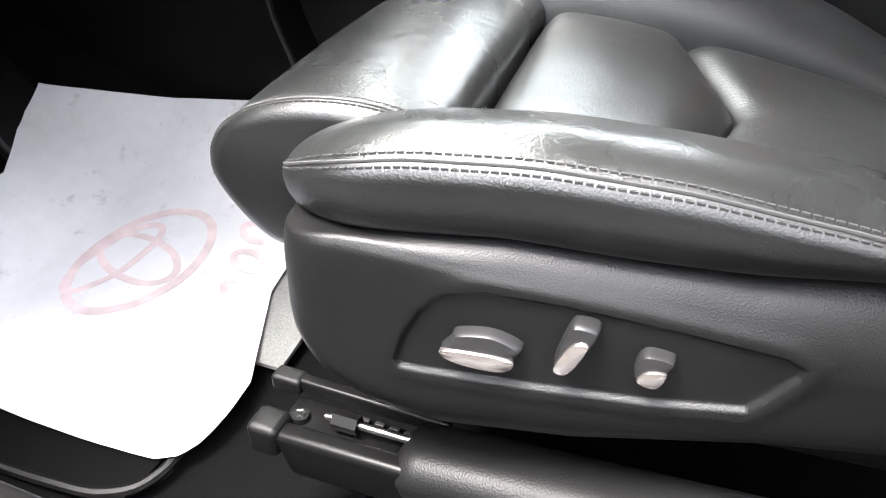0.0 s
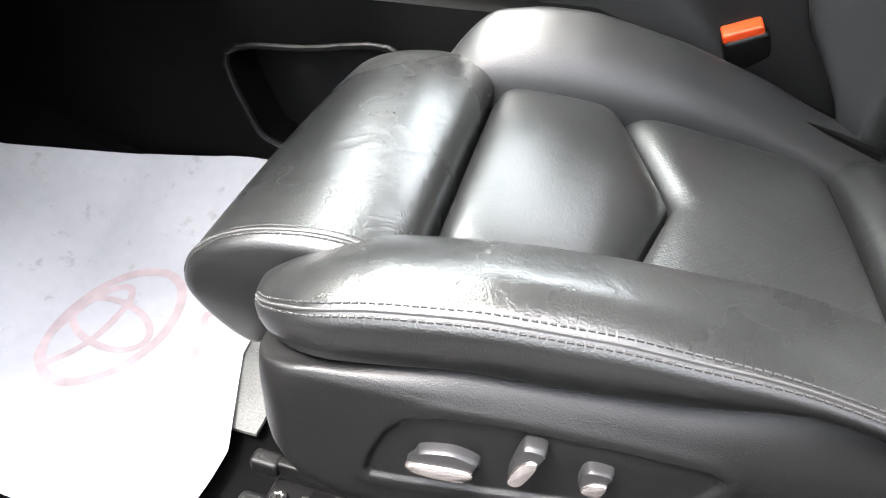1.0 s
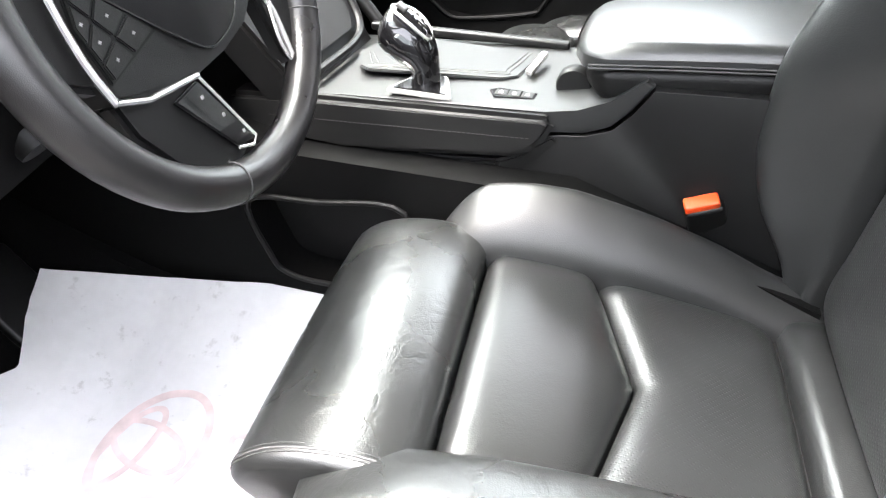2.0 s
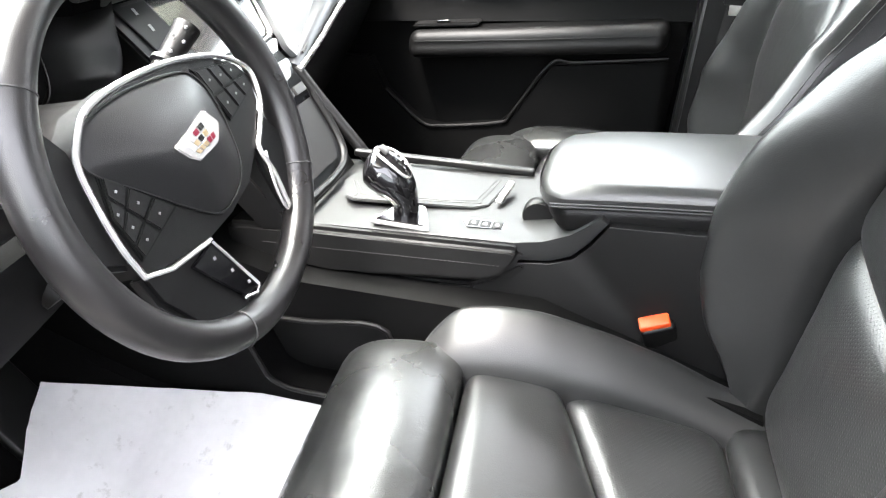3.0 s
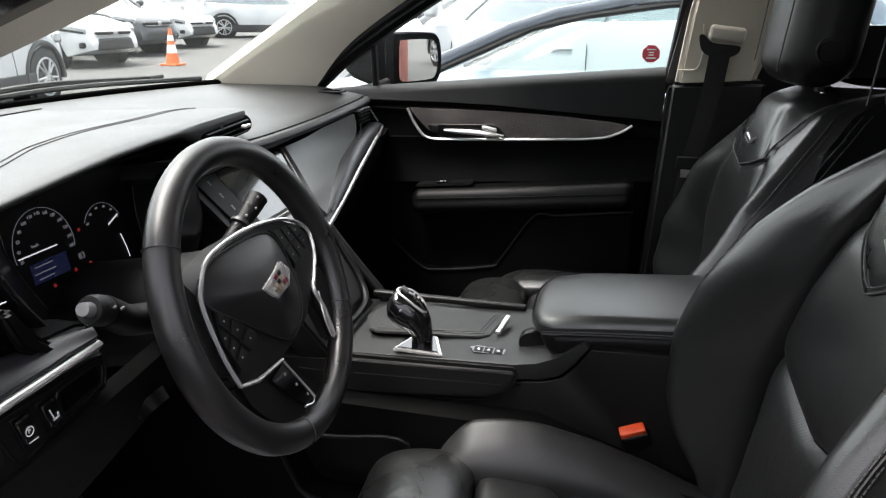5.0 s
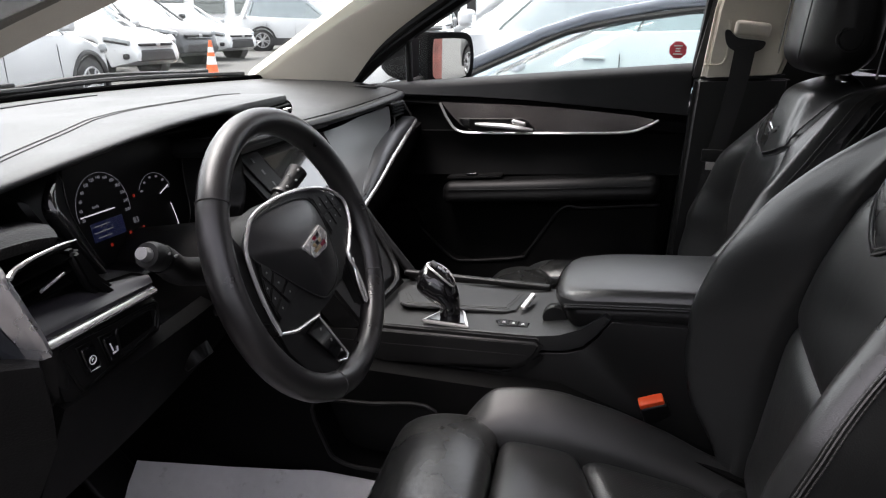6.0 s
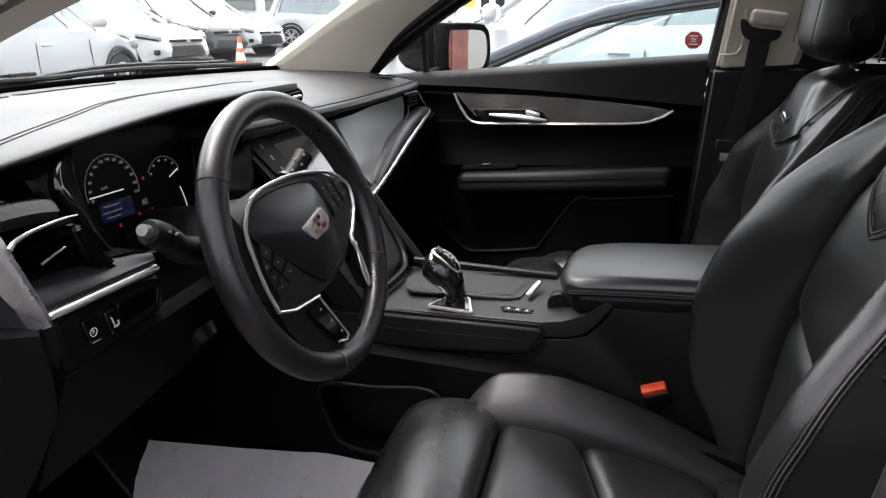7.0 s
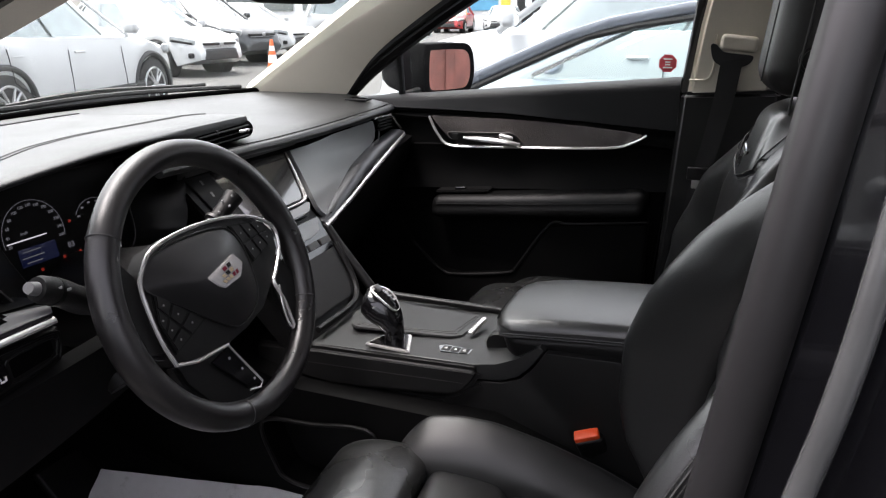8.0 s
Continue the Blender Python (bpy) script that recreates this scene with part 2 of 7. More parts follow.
GLASS = clear_glass("window_glass", (0.93, 0.97, 0.95), 0.9)
TEAL_GLASS = clear_glass("tinted_glass", (0.86, 0.93, 0.92), 0.9)
SCREEN_GLASS = material("screen_glass", (0.004, 0.004, 0.004), 0.3, vary=0.1, spec=0.12)
TOUCH = material("reflecting_touch_screen", (0.05, 0.049, 0.047), 0.10, coat=1.0, vary=0.35, vary_scale=14, spec=1.0)
MIRROR = material("mirror_silver", (0.85, 0.86, 0.86), 0.01, 1.0, vary=0.0, rough_vary=0.0)
ASPHALT = material("asphalt", (0.085, 0.083, 0.079), 0.9, vary=0.3, vary_scale=0.7, grain=0.6, scale=120, bump=0.6, bump_scale=90)
CONE_ORANGE = material("cone_orange", (0.80, 0.16, 0.05), 0.5, vary=0.08)
CONE_WHITE = material("cone_white_band", (0.8, 0.78, 0.75), 0.4, vary=0.08)
WALL_WHITE = material("white_cladding", (0.72, 0.73, 0.74), 0.6, vary=0.05)
WALL_GREY = material("dark_grey_render", (0.10, 0.10, 0.10), 0.8, vary=0.15, vary_scale=1.5, bump=0.3, bump_scale=30)
SIGN_BLUE = material("blue_panel", (0.10, 0.33, 0.52), 0.5)
SIGN_YELLOW = material("yellow_panel", (0.75, 0.55, 0.08), 0.5)
RED_PAINT = material("red_paint", (0.40, 0.03, 0.03), 0.3, coat=0.6)
RED_CRATE = material("rusty_red_paint", (0.13, 0.045, 0.038), 0.7, vary=0.3)
STICKER_RED = material("red_sticker", (0.55, 0.05, 0.07), 0.5)
STICKER_WHITE = material("white_sticker", (0.75, 0.75, 0.75), 0.5)
GLYPH = material("white_print", (0.65, 0.65, 0.65), 0.5)
GLYPH_DIM = material("grey_print", (0.20, 0.20, 0.20), 0.5)
LIT_WHITE = glowing("lit_white", (0.9, 0.93, 1.0), 0.12)
LIT_DIM = glowing("lit_grey", (0.75, 0.8, 0.9), 0.022)
LIT_BLUE = glowing("lit_blue", (0.03, 0.07, 0.42), 0.0075)
LIT_RED = glowing("lit_red", (0.9, 0.06, 0.03), 0.03)
GOLD = material("gold_enamel", (0.42, 0.33, 0.20), 0.3, 0.7)
RED_ENAMEL = material("red_enamel", (0.15, 0.014, 0.028), 0.25, 0.2)
BLACK_ENAMEL = material("black_enamel", (0.01, 0.01, 0.01), 0.2)


# ---- mesh tools ----
def part(name, bm, mat, parent=None, label="", smooth=True, category="", kind="", group=""):
    bmesh.ops.remove_doubles(bm, verts=bm.verts, dist=1e-6)
    bmesh.ops.recalc_face_normals(bm, faces=bm.faces)
    me = bpy.data.meshes.new(name)
    bm.to_mesh(me)
    bm.free()
    me.materials.append(mat)
    if smooth:
        for p in me.polygons:
            p.use_smooth = True
        me.set_sharp_from_angle(angle=radians(42))
    ob = new(name, me)
    if parent is not None:
        ob.parent = parent
    return tagged(ob, label, category, group, kind)


def thing(name, label, category, group="", kind="", at=(0, 0, 0)):
    ob = new(name)
    ob.location = at
    ob.empty_display_size = 0.05
    return tagged(ob, label, category, group, kind)


def quads(bm, rows, wrap_u=False, wrap_v=False):
    """Faces between rows of vertices."""
    nu, nv = len(rows), len(rows[0])
    for i in range(nu if wrap_u else nu - 1):
        for j in range(nv if wrap_v else nv - 1):
            a, b, c, d = rows[i][j], rows[(i + 1) % nu][j], rows[(i + 1) % nu][(j + 1) % nv], rows[i][(j + 1) % nv]
            if len({a, b, c, d}) == 4:
                bm.faces.new((a, b, c, d))


def loft(rings, caps=True, closed=True, loop=False):
    bm = bmesh.new()
    rows = [[bm.verts.new(p) for p in ring] for ring in rings]
    quads(bm, rows, loop, closed)
    if caps and closed and not loop:
        bm.faces.new(rows[0])
        bm.faces.new(rows[-1][::-1])
    return bm


def spline(pts, n=8, closed=False):
    """Points on a smooth line through pts."""
    P = [Vector(p) for p in pts]
    out = []
    k = len(P)
    for i in range(k if closed else k - 1):
        a = P[(i - 1) % k] if closed or i > 0 else P[0] * 2 - P[1]
        b, c = P[i], P[(i + 1) % k]
        d = P[(i + 2) % k] if closed or i + 2 < k else P[-1] * 2 - P[-2]
        for s in range(n):
            t = s / n
            out.append(0.5 * (2 * b + (c - a) * t + (2 * a - 5 * b + 4 * c - d) * t * t + (3 * b - a - 3 * c + d) * t ** 3))
    if not closed:
        out.append(P[-1])
    return out


def tube(pts, rad, n=8, closed=False, flat=1.0):
    """A round bar along pts; rad may be a list. flat squeezes it along its second axis."""
    P = [Vector(p) for p in pts]
    k = len(P)
    rads = rad if isinstance(rad, (list, tuple)) else [rad] * k
    rings = []
    side = None
    for i in range(k):
        d = (P[(i + 1) % k] - P[i - 1]) if closed else (P[min(i + 1, k - 1)] - P[max(i - 1, 0)])
        d.normalize()
        if side is None:
            side = d.orthogonal().normalized()
        side = (side - d * side.dot(d)).normalized()
        up = d.cross(side)
        rings.append([P[i] + rads[i] * (side * math.cos(2 * math.pi * j / n) + up * flat * math.sin(2 * math.pi * j / n)) for j in range(n)])
    return loft(rings, loop=closed)


def rbox(size, r, at=(0, 0, 0), m=(1, 1, 1), k=3, fn=None, turn=None):
    """A box with rounded edges of radius r; fn bends its points, turn is a matrix."""
    h = [s / 2 for s in size]
    r = min(r, *[x * 0.999 for x in h])
    axes = []
    for a in range(3):
        inner = h[a] - r
        pos = [-inner - r * math.tan(math.pi / 4 * (1 - i / k)) for i in range(k)]
        pos += [-inner + 2 * inner * i / m[a] for i in range(m[a] + 1)]
        pos += [inner + r * math.tan(math.pi / 4 * ((i + 1) / k)) for i in range(k)]
        axes.append(pos)
    bm = bmesh.new()
    cache = {}

    def vert(i, j, l):
        key = (i, j, l)
        if key not in cache:
            p = Vector((axes[0][i], axes[1][j], axes[2][l]))
            q = Vector([max(-(h[a] - r), min(h[a] - r, p[a])) for a in range(3)])
            d = p - q
            if d.length > 1e-9:
                p = q + d.normalized() * r
            if fn:
                p = Vector(fn(*p))
            if turn is not None:
                p = turn @ p
            cache[key] = bm.verts.new(p + Vector(at))
        return cache[key]

    N = [len(a) for a in axes]
    for a in range(3):
        b, c = (a + 1) % 3, (a + 2) % 3
        for e in (0, N[a] - 1):
            grid = []
            for i in range(N[b]):
                row = []
                for j in range(N[c]):
                    idx = [0, 0, 0]
                    idx[a], idx[b], idx[c] = e, i, j
                    row.append(vert(*idx))
                grid.append(row)
            quads(bm, grid)
    return bm


def prism(poly, lo, hi, axis="y", bevel=0.0, seg=2):
    """A flat shape with outline poly, thick from lo to hi along the axis."""
    def at(p, q):
        return {"x": (q, p[0], p[1]), "y": (p[0], q, p[1]), "z": (p[0], p[1], q)}[axis]
    bm = bmesh.new()
    a = [bm.verts.new(at(p, lo)) for p in poly]
    b = [bm.verts.new(at(p, hi)) for p in poly]
    k = len(poly)
    for i in range(k):
        bm.faces.new((a[i], a[(i + 1) % k], b[(i + 1) % k], b[i]))
    bm.faces.new(a)
    bm.faces.new(b[::-1])
    bmesh.ops.recalc_face_normals(bm, faces=bm.faces)
    if bevel:
        es = [e for e in bm.edges if abs(e.calc_face_angle(0)) > radians(40)]
        bmesh.ops.bevel(bm, geom=es, offset=bevel, segments=seg, affect="EDGES", clamp_overlap=True)
    return bm


def sheet(fn, nu, nv, thick=0.0):
    """A surface fn(u, v), u and v from 0 to 1, made solid by thick."""
    bm = bmesh.new()
    rows = [[bm.verts.new(fn(i / nu, j / nv)) for j in range(nv + 1)] for i in range(nu + 1)]
    quads(bm, rows)
    if thick:
        bm.normal_update()
        low = [[bm.verts.new(v.co - v.normal * thick) for v in row] for row in rows]
        quads(bm, low)
        edge = [rows[i][0] for i in range(nu + 1)] + [rows[nu][j] for j in range(1, nv + 1)] + [rows[i][nv] for i in range(nu - 1, -1, -1)] + [rows[0][j] for j in range(nv - 1, 0, -1)]
        edge2 = [low[i][0] for i in range(nu + 1)] + [low[nu][j] for j in range(1, nv + 1)] + [low[i][nv] for i in range(nu - 1, -1, -1)] + [low[0][j] for j in range(nv - 1, 0, -1)]
        quads(bm, [edge, edge2], False, True)
    return bm


def parted(bm, test):
    """Two meshes: the faces whose centre passes the test, and the rest."""
    both = bm, bm.copy()
    for k, b in enumerate(both):
        bmesh.ops.delete(b, geom=[f for f in b.faces if bool(test(f.calc_center_median())) == bool(k)], context="FACES")
    return both


def joined(*bms):
    out = bmesh.new()
    for bm in bms:
        me = bpy.data.meshes.new("tmp")
        bm.to_mesh(me)
        bm.free()
        out.from_mesh(me)
        bpy.data.meshes.remove(me)
    return out


def moved(bm, m):
    bmesh.ops.transform(bm, matrix=m, verts=bm.verts)
    return bm


def lerp(table, x):
    """A value from rows of (x, value)."""
    return float(np.interp(x, [a for a, _ in table], [b for _, b in table]))


def smooth_table(table, x):
    """As lerp, but rounded at the rows."""
    return (lerp(table, x - 0.012) + lerp(table, x) * 2 + lerp(table, x + 0.012)) / 4


def sweep_profile(profile, y0, y1, rnd, crown=0.0, n=14):
    """A closed outline of (x, z), swept along y with rounded ends."""
    cx = sum(p[0] for p in profile) / len(profile)
    cz = sum(p[1] for p in profile) / len(profile)
    rings = []
    stops = [0, 0.06, 0.2, 0.45, 1.0]
    w = y1 - y0
    ys = [(y0 + rnd * s, 1 - math.sqrt(max(0, 1 - (1 - s) ** 2))) for s in stops]
    ys += [(y0 + rnd + (w - 2 * rnd) * i / n, 0) for i in range(1, n)]
    ys += [(y1 - rnd * s, 1 - math.sqrt(max(0, 1 - (1 - s) ** 2))) for s in stops[::-1]]
    for y, shrink in ys:
        c = crown * (1 - (2 * (y - y0) / w - 1) ** 2)
        ring = []
        for x, z in profile:
            d = Vector((x - cx, z - cz))
            f = max(0.0, 1 - shrink * rnd / max(d.length, 1e-6))
            ring.append((cx + d.x * f, y, cz + d.y * f + (c if z > cz else 0)))
        rings.append(ring)
    return loft(rings)


# ---- front seats ----
def seat_cushion_panel(x0, x1, v0, v1, z, puff, low, nu=26, nv=26):
    """A stuffed panel between x0(v) and x1(v): top z(x, v) with rounded edges that fall by puff, flat underneath."""
    rows = []
    bm = bmesh.new()
    for i in range(nu + 1):
        u = 0.5 - 0.5 * math.cos(math.pi * i / nu)
        row = []
        for j in range(nv + 1):
            w = 0.5 - 0.5 * math.cos(math.pi * j / nv)
            v = v0 + (v1 - v0) * w
            x = x0(v) + (x1(v) - x0(v)) * u
            fall = (abs(2 * u - 1) ** 8 * 0.9 + abs(2 * w - 1) ** 9 * 0.5) * puff + puff * 0.35 * ((2 * u - 1) ** 2 + (2 * w - 1) ** 2) / 2
            row.append(bm.verts.new((x, v, z(x, v) - fall)))
        rows.append(row)
    quads(bm, rows)
    base = [[bm.verts.new((q.co.x, q.co.y, low)) for q in row] for row in rows]
    quads(bm, base)
    ring = [rows[i][0] for i in range(nu + 1)] + [rows[nu][j] for j in range(1, nv + 1)] + [rows[i][nv] for i in range(nu - 1, -1, -1)] + [rows[0][j] for j in range(nv - 1, 0, -1)]
    ring2 = [base[i][0] for i in range(nu + 1)] + [base[nu][j] for j in range(1, nv + 1)] + [base[i][nv] for i in range(nu - 1, -1, -1)] + [base[0][j] for j in range(nv - 1, 0, -1)]
    quads(bm, [ring, ring2], False, True)
    return bm


def cushion_top(x, v):
    return lerp([(0.2, 0.675), (0.25, 0.676), (0.36, 0.664), (0.46, 0.642), (0.56, 0.622), (0.64, 0.605)], x)


def bolster_ring(x, inner, outer, top, low):
    """Cross-section of a side bolster: steep outer side, sloping inner side."""
    w, h = inner - outer, top - low
    pts = [(0.34, -0.36), (0.10, -0.18), (0.010, 0.14), (-0.020, 0.42), (-0.005, 0.68), (0.115, 0.90), (0.33, 1.0), (0.6, 0.89), (0.86, 0.70), (0.985, 0.48), (1.0, 0.0)]
    return spline([(x, outer + w * a, low + h * b) for a, b in pts], 4)


def bolster_at(inner, outer, tops, lows, x0, x):
    """The cross-section at x, drawn in towards the rounded front end."""
    e = min(1.0, (x - x0) / 0.075)
    g = math.sqrt(max(0.0, 1 - (1 - e) ** 2))
    top, low = smooth_table(tops, x), smooth_table(lows, x)
    mid = low + (top - low) * 0.25
    return bolster_ring(x, inner, inner + (outer - inner) * (0.30 + 0.70 * g), mid + (top - mid) * max(g, 0.08), mid + (low - mid) * max(g, 0.3))


SEAM_AT = 18


def bolster(shape, x1, lo=0, hi=None, n=40):
    """Lofts the stretch of the cross-sections from point lo to point hi."""
    rings = [bolster_at(*shape, shape[-1] + (x1 - shape[-1]) * (i / n) ** 1.35) for i in range(n + 1)]
    return loft([ring[lo:hi] for ring in rings])


def bolster_line(shape, x0, x1, at, out, n=70):
    """A line along the bolster at one point of its cross-section, lifted by out."""
    way = []
    for i in range(n + 1):
        ring = bolster_at(*shape, x0 + (x1 - x0) * i / n)
        d = ring[at + 1] - ring[at - 1]
        nn = Vector((0, -d.z, d.y)).normalized()
        if nn.z < 0:
            nn = -nn
        way.append(ring[at] + nn * out)
    return way


def stitch_line(pts, gap=0.0052, size=(0.0032, 0.0008, 0.0008)):
    """Single stitches along a line."""
    P = [Vector(p) for p in pts]
    bms = bmesh.new()
    run, nxt = 0.0, 0.0
    for a, b in zip(P, P[1:]):
        d = b - a
        ln = d.length
        if ln < 1e-9:
            continue
        while nxt <= run + ln:
            c = a + d * ((nxt - run) / ln)
            m = Matrix.Translation(c) @ d.to_track_quat("X", "Z").to_matrix().to_4x4() @ Matrix.Diagonal((*[q / 1 for q in size], 1))
            bmesh.ops.create_cube(bms, size=1.0, matrix=m)
            nxt += gap
        run += ln
    return bms


def car_seat(name, label, origin, s, detail):
    """s = 1: the outer side is at -y."""
    seat = thing(name, label, "car seat", at=origin, group="front seats")
    M = Matrix.Diagonal((1, s, 1, 1))

    if detail:
        seat.rotation_euler = (0, 0, radians(5.5))
        seat.location = (origin[0] + 0.0015, origin[1] - 0.0316, origin[2])

    def add(nm, bm, mat, lab="", parent=None, dx=0.0):
        return part(nm, moved(bm, M @ Matrix.Translation((dx, 0, 0))), mat, parent or seat, lab)

    # thigh extension roll
    prof = [(0.238, 0.650), (0.234, 0.670), (0.216, 0.682), (0.180, 0.689), (0.140, 0.687), (0.108, 0.678), (0.086, 0.664), (0.072, 0.645), (0.067, 0.625),
            (0.073, 0.603), (0.084, 0.583), (0.096, 0.569), (0.108, 0.565), (0.122, 0.578), (0.160, 0.59), (0.238, 0.60)]
    roll = sweep_profile([tuple(p)[::2] for p in spline([(x, 0, z) for x, z in prof], 3, True)], -0.190, 0.185, 0.013, 0.006)
    for v in roll.verts:
        if v.co.y < -0.15:
            v.co.y += 0.27 * max(0.0, 0.664 - v.co.z) * min(1.0, (-0.15 - v.co.y) / 0.036)
    top_skin, end_skin = parted(roll, lambda c: c.y > -0.178 + 0.27 * max(0.0, 0.664 - c.z))
    ext = add("thigh_support", top_skin, WORN_LEATHER, "worn creased black leather thigh support")
    # the darker side leather also stands for the shade on this end face
    add("thigh_support_end", end_skin, SIDE_LEATHER, "plain leather end of the thigh support, coloured darker for its shade", ext)
    if detail:
        edge = [(0.0665, 0.625), (0.0715, 0.6455), (0.0855, 0.6645), (0.1078, 0.6788), (0.140, 0.6878), (0.180, 0.6898), (0.214, 0.6835), (0.232, 0.672)]
        for v, k, mode in ((-0.1815, 0.0012, "s"), (-0.1780, 0.0006, "t"), (-0.1735, 0.0002, "s")):
            line = spline([(x + k, v + 0.27 * max(0.0, 0.664 - z), z - k) for x, z in edge], 10)
            if mode == "s":
                add("stitching", stitch_line(line, 0.0046, (0.0036, 0.0012, 0.0012)), STITCH, "", ext)
            else:
                add("seam", tube(line, 0.0014, 6), THREAD, "", ext)
    # insert panels
    def chev(v):
        return 0.368 + 0.042 * max(0.0, 1 - abs(v) / 0.15)
    add("cushion_front_panel", seat_cushion_panel(lambda v: 0.241, lambda v: chev(v) - 0.002, -0.165, 0.165, cushion_top, 0.018, 0.58), LEATHER, "perforated black leather front cushion panel")
    add("cushion_rear_panel", seat_cushion_panel(lambda v: chev(v) + 0.002, lambda v: 0.568, -0.165, 0.165, cushion_top, 0.018, 0.57), PERFORATED, "perforated black leather rear cushion panel")
    add("cushion_back_edge", seat_cushion_panel(lambda v: 0.572, lambda v: 0.65, -0.17, 0.17, lambda x, v: 0.628, 0.02, 0.56, 10, 12), LEATHER)
    # bolsters
    near_top = [(0.14, 0.672), (0.18, 0.688), (0.24, 0.701), (0.31, 0.706), (0.38, 0.703), (0.46, 0.690), (0.57, 0.658), (0.68, 0.63)]
    near_low = [(0.15, 0.640), (0.20, 0.650), (0.25, 0.655), (0.294, 0.660), (0.354, 0.659), (0.42, 0.660), (0.485, 0.666), (0.57, 0.640), (0.68, 0.60)]
    far_top = [(0.139, 0.684), (0.172, 0.708), (0.20, 0.724), (0.256, 0.732), (0.31, 0.729), (0.345, 0.720), (0.40, 0.705), (0.48, 0.675), (0.535, 0.647), (0.60, 0.622), (0.65, 0.605)]
    far_low = [(0.15, 0.61), (0.40, 0.60), (0.60, 0.56)]
    near = (-0.150, -0.252, near_top, near_low, 0.146)
    far = (0.150, 0.238, far_top, far_low, 0.140)
    b1 = add("cushion_bolster", bolster(near, 0.66, SEAM_AT), WORN_LEATHER, "creased outer bolster with double stitching", dx=-0.010)
    add("bolster_side", bolster(near, 0.66, 0, SEAM_AT + 1), SIDE_LEATHER, "plain grained leather side of the bolster", b1, dx=-0.010)
    b2 = add("cushion_bolster", bolster(far, 0.64), LEATHER_DASH, "smooth inner bolster", dx=0.021)
    if detail:
        add("seam", tube(bolster_line(far, 0.155, 0.575, 20, 0.0003), 0.0012, 5), THREAD, "", b2, dx=0.021)
        add("seam", tube(bolster_line(near, 0.156, 0.575, SEAM_AT, 0.0002), 0.0012, 6), THREAD, "", b1, dx=-0.010)
        for at in (SEAM_AT - 1, SEAM_AT + 1):
            add("stitching", stitch_line(bolster_line(near, 0.158, 0.575, at, 0.0002), 0.0050, (0.0037, 0.0014, 0.0011)), STITCH, "", b1, dx=-0.010)
    # under-frame
    add("seat_frame", rbox((0.50, 0.40, 0.10), 0.02, (0.42, 0.0, 0.545)), DARK_RECESS)
    # seat back: leaning shell, insert, bolsters
    lean = [(0.60, 0.600), (0.70, 0.622), (0.80, 0.634), (0.90, 0.642), (1.00, 0.662), (1.10, 0.694), (1.18, 0.724), (1.24, 0.76)]

    def back_x(z):
        return smooth_table(lean, z)
    # how far the side bolsters stand forward, and their inner and outer edges
    if detail:
        outs = [(0.65, 0.060), (0.72, 0.100), (0.80, 0.122), (0.88, 0.125), (0.96, 0.112), (1.06, 0.080), (1.13, 0.045), (1.19, 0.01)]
        ins = [(0.65, 0.192), (0.8, 0.186), (0.9, 0.172), (1.06, 0.142), (1.16, 0.10), (1.20, 0.08)]
        wide = [(0.65, 0.215), (0.80, 0.262), (0.95, 0.268), (1.06, 0.245), (1.12, 0.215), (1.18, 0.16), (1.20, 0.13)]
    else:
        outs = [(0.65, 0.060), (0.75, 0.095), (0.85, 0.088), (0.92, 0.056), (1.0, 0.038), (1.06, 0.010), (1.12, -0.018), (1.19, -0.044)]
        ins = [(0.65, 0.140), (0.9, 0.150), (1.0, 0.130), (1.06, 0.100), (1.12, 0.075), (1.20, 0.06)]
        wide = [(0.65, 0.215), (0.80, 0.250), (0.90, 0.240), (1.0, 0.212), (1.06, 0.186), (1.12, 0.160), (1.17, 0.138), (1.21, 0.110)]
    zs = [0.60 + 0.61 * i / 40 for i in range(41)]
    rings = []
    for z in zs:
        half = smooth_table(wide, max(z, 0.65)) - 0.004
        half *= math.sqrt(max(0.05, 1 - max(0, (z - 1.15) / 0.061) ** 2))
        x = back_x(z)
        d = lerp([(0.6, 0.10), (0.9, 0.125), (1.1, 0.115), (1.17, 0.10), (1.21, 0.06)], z)
        ring = []
        for a in range(24):
            t = 2 * math.pi * a / 24
            cx, sx = math.cos(t), math.sin(t)
            ring.append((x + 0.014 + d / 2 - math.copysign(abs(cx) ** 0.4, cx) * d / 2, math.copysign(abs(sx) ** 0.5, sx) * half, z))
        rings.append(ring)
    def back_panel(z0, z1, half0, half1, puff, lift=0.0):
        rows = []
        bm = bmesh.new()
        nu = nv = 24
        for i in range(nu + 1):
            u = 0.5 - 0.5 * math.cos(math.pi * i / nu)
            row = []
            for j in range(nv + 1):
                w = 2 * (0.5 - 0.5 * math.cos(math.pi * j / nv)) - 1
                lo, hi = z0(w), z1(w)
                z = lo + (hi - lo) * u
                half = half0 + (half1 - half0) * u
                fall = (abs(2 * u - 1) ** 8 * 0.9 + abs(w) ** 8 * 0.9) * puff + 0.3 * puff * ((2 * u - 1) ** 2 + w * w) / 2
                row.append(bm.verts.new((back_x(z) - 0.012 - lift + fall, half * w, z)))
            rows.append(row)
        quads(bm, rows)
        ring = [rows[i][0] for i in range(nu + 1)] + [rows[nu][j] for j in range(1, nv + 1)] + [rows[i][nv] for i in range(nu - 1, -1, -1)] + [rows[0][j] for j in range(nv - 1, 0, -1)]
        ring2 = [bm.verts.new((q.co.x + 0.04, q.co.y, q.co.z)) for q in ring]
        quads(bm, [ring, ring2], False, True)
        bm.faces.new(ring2)
        return bm
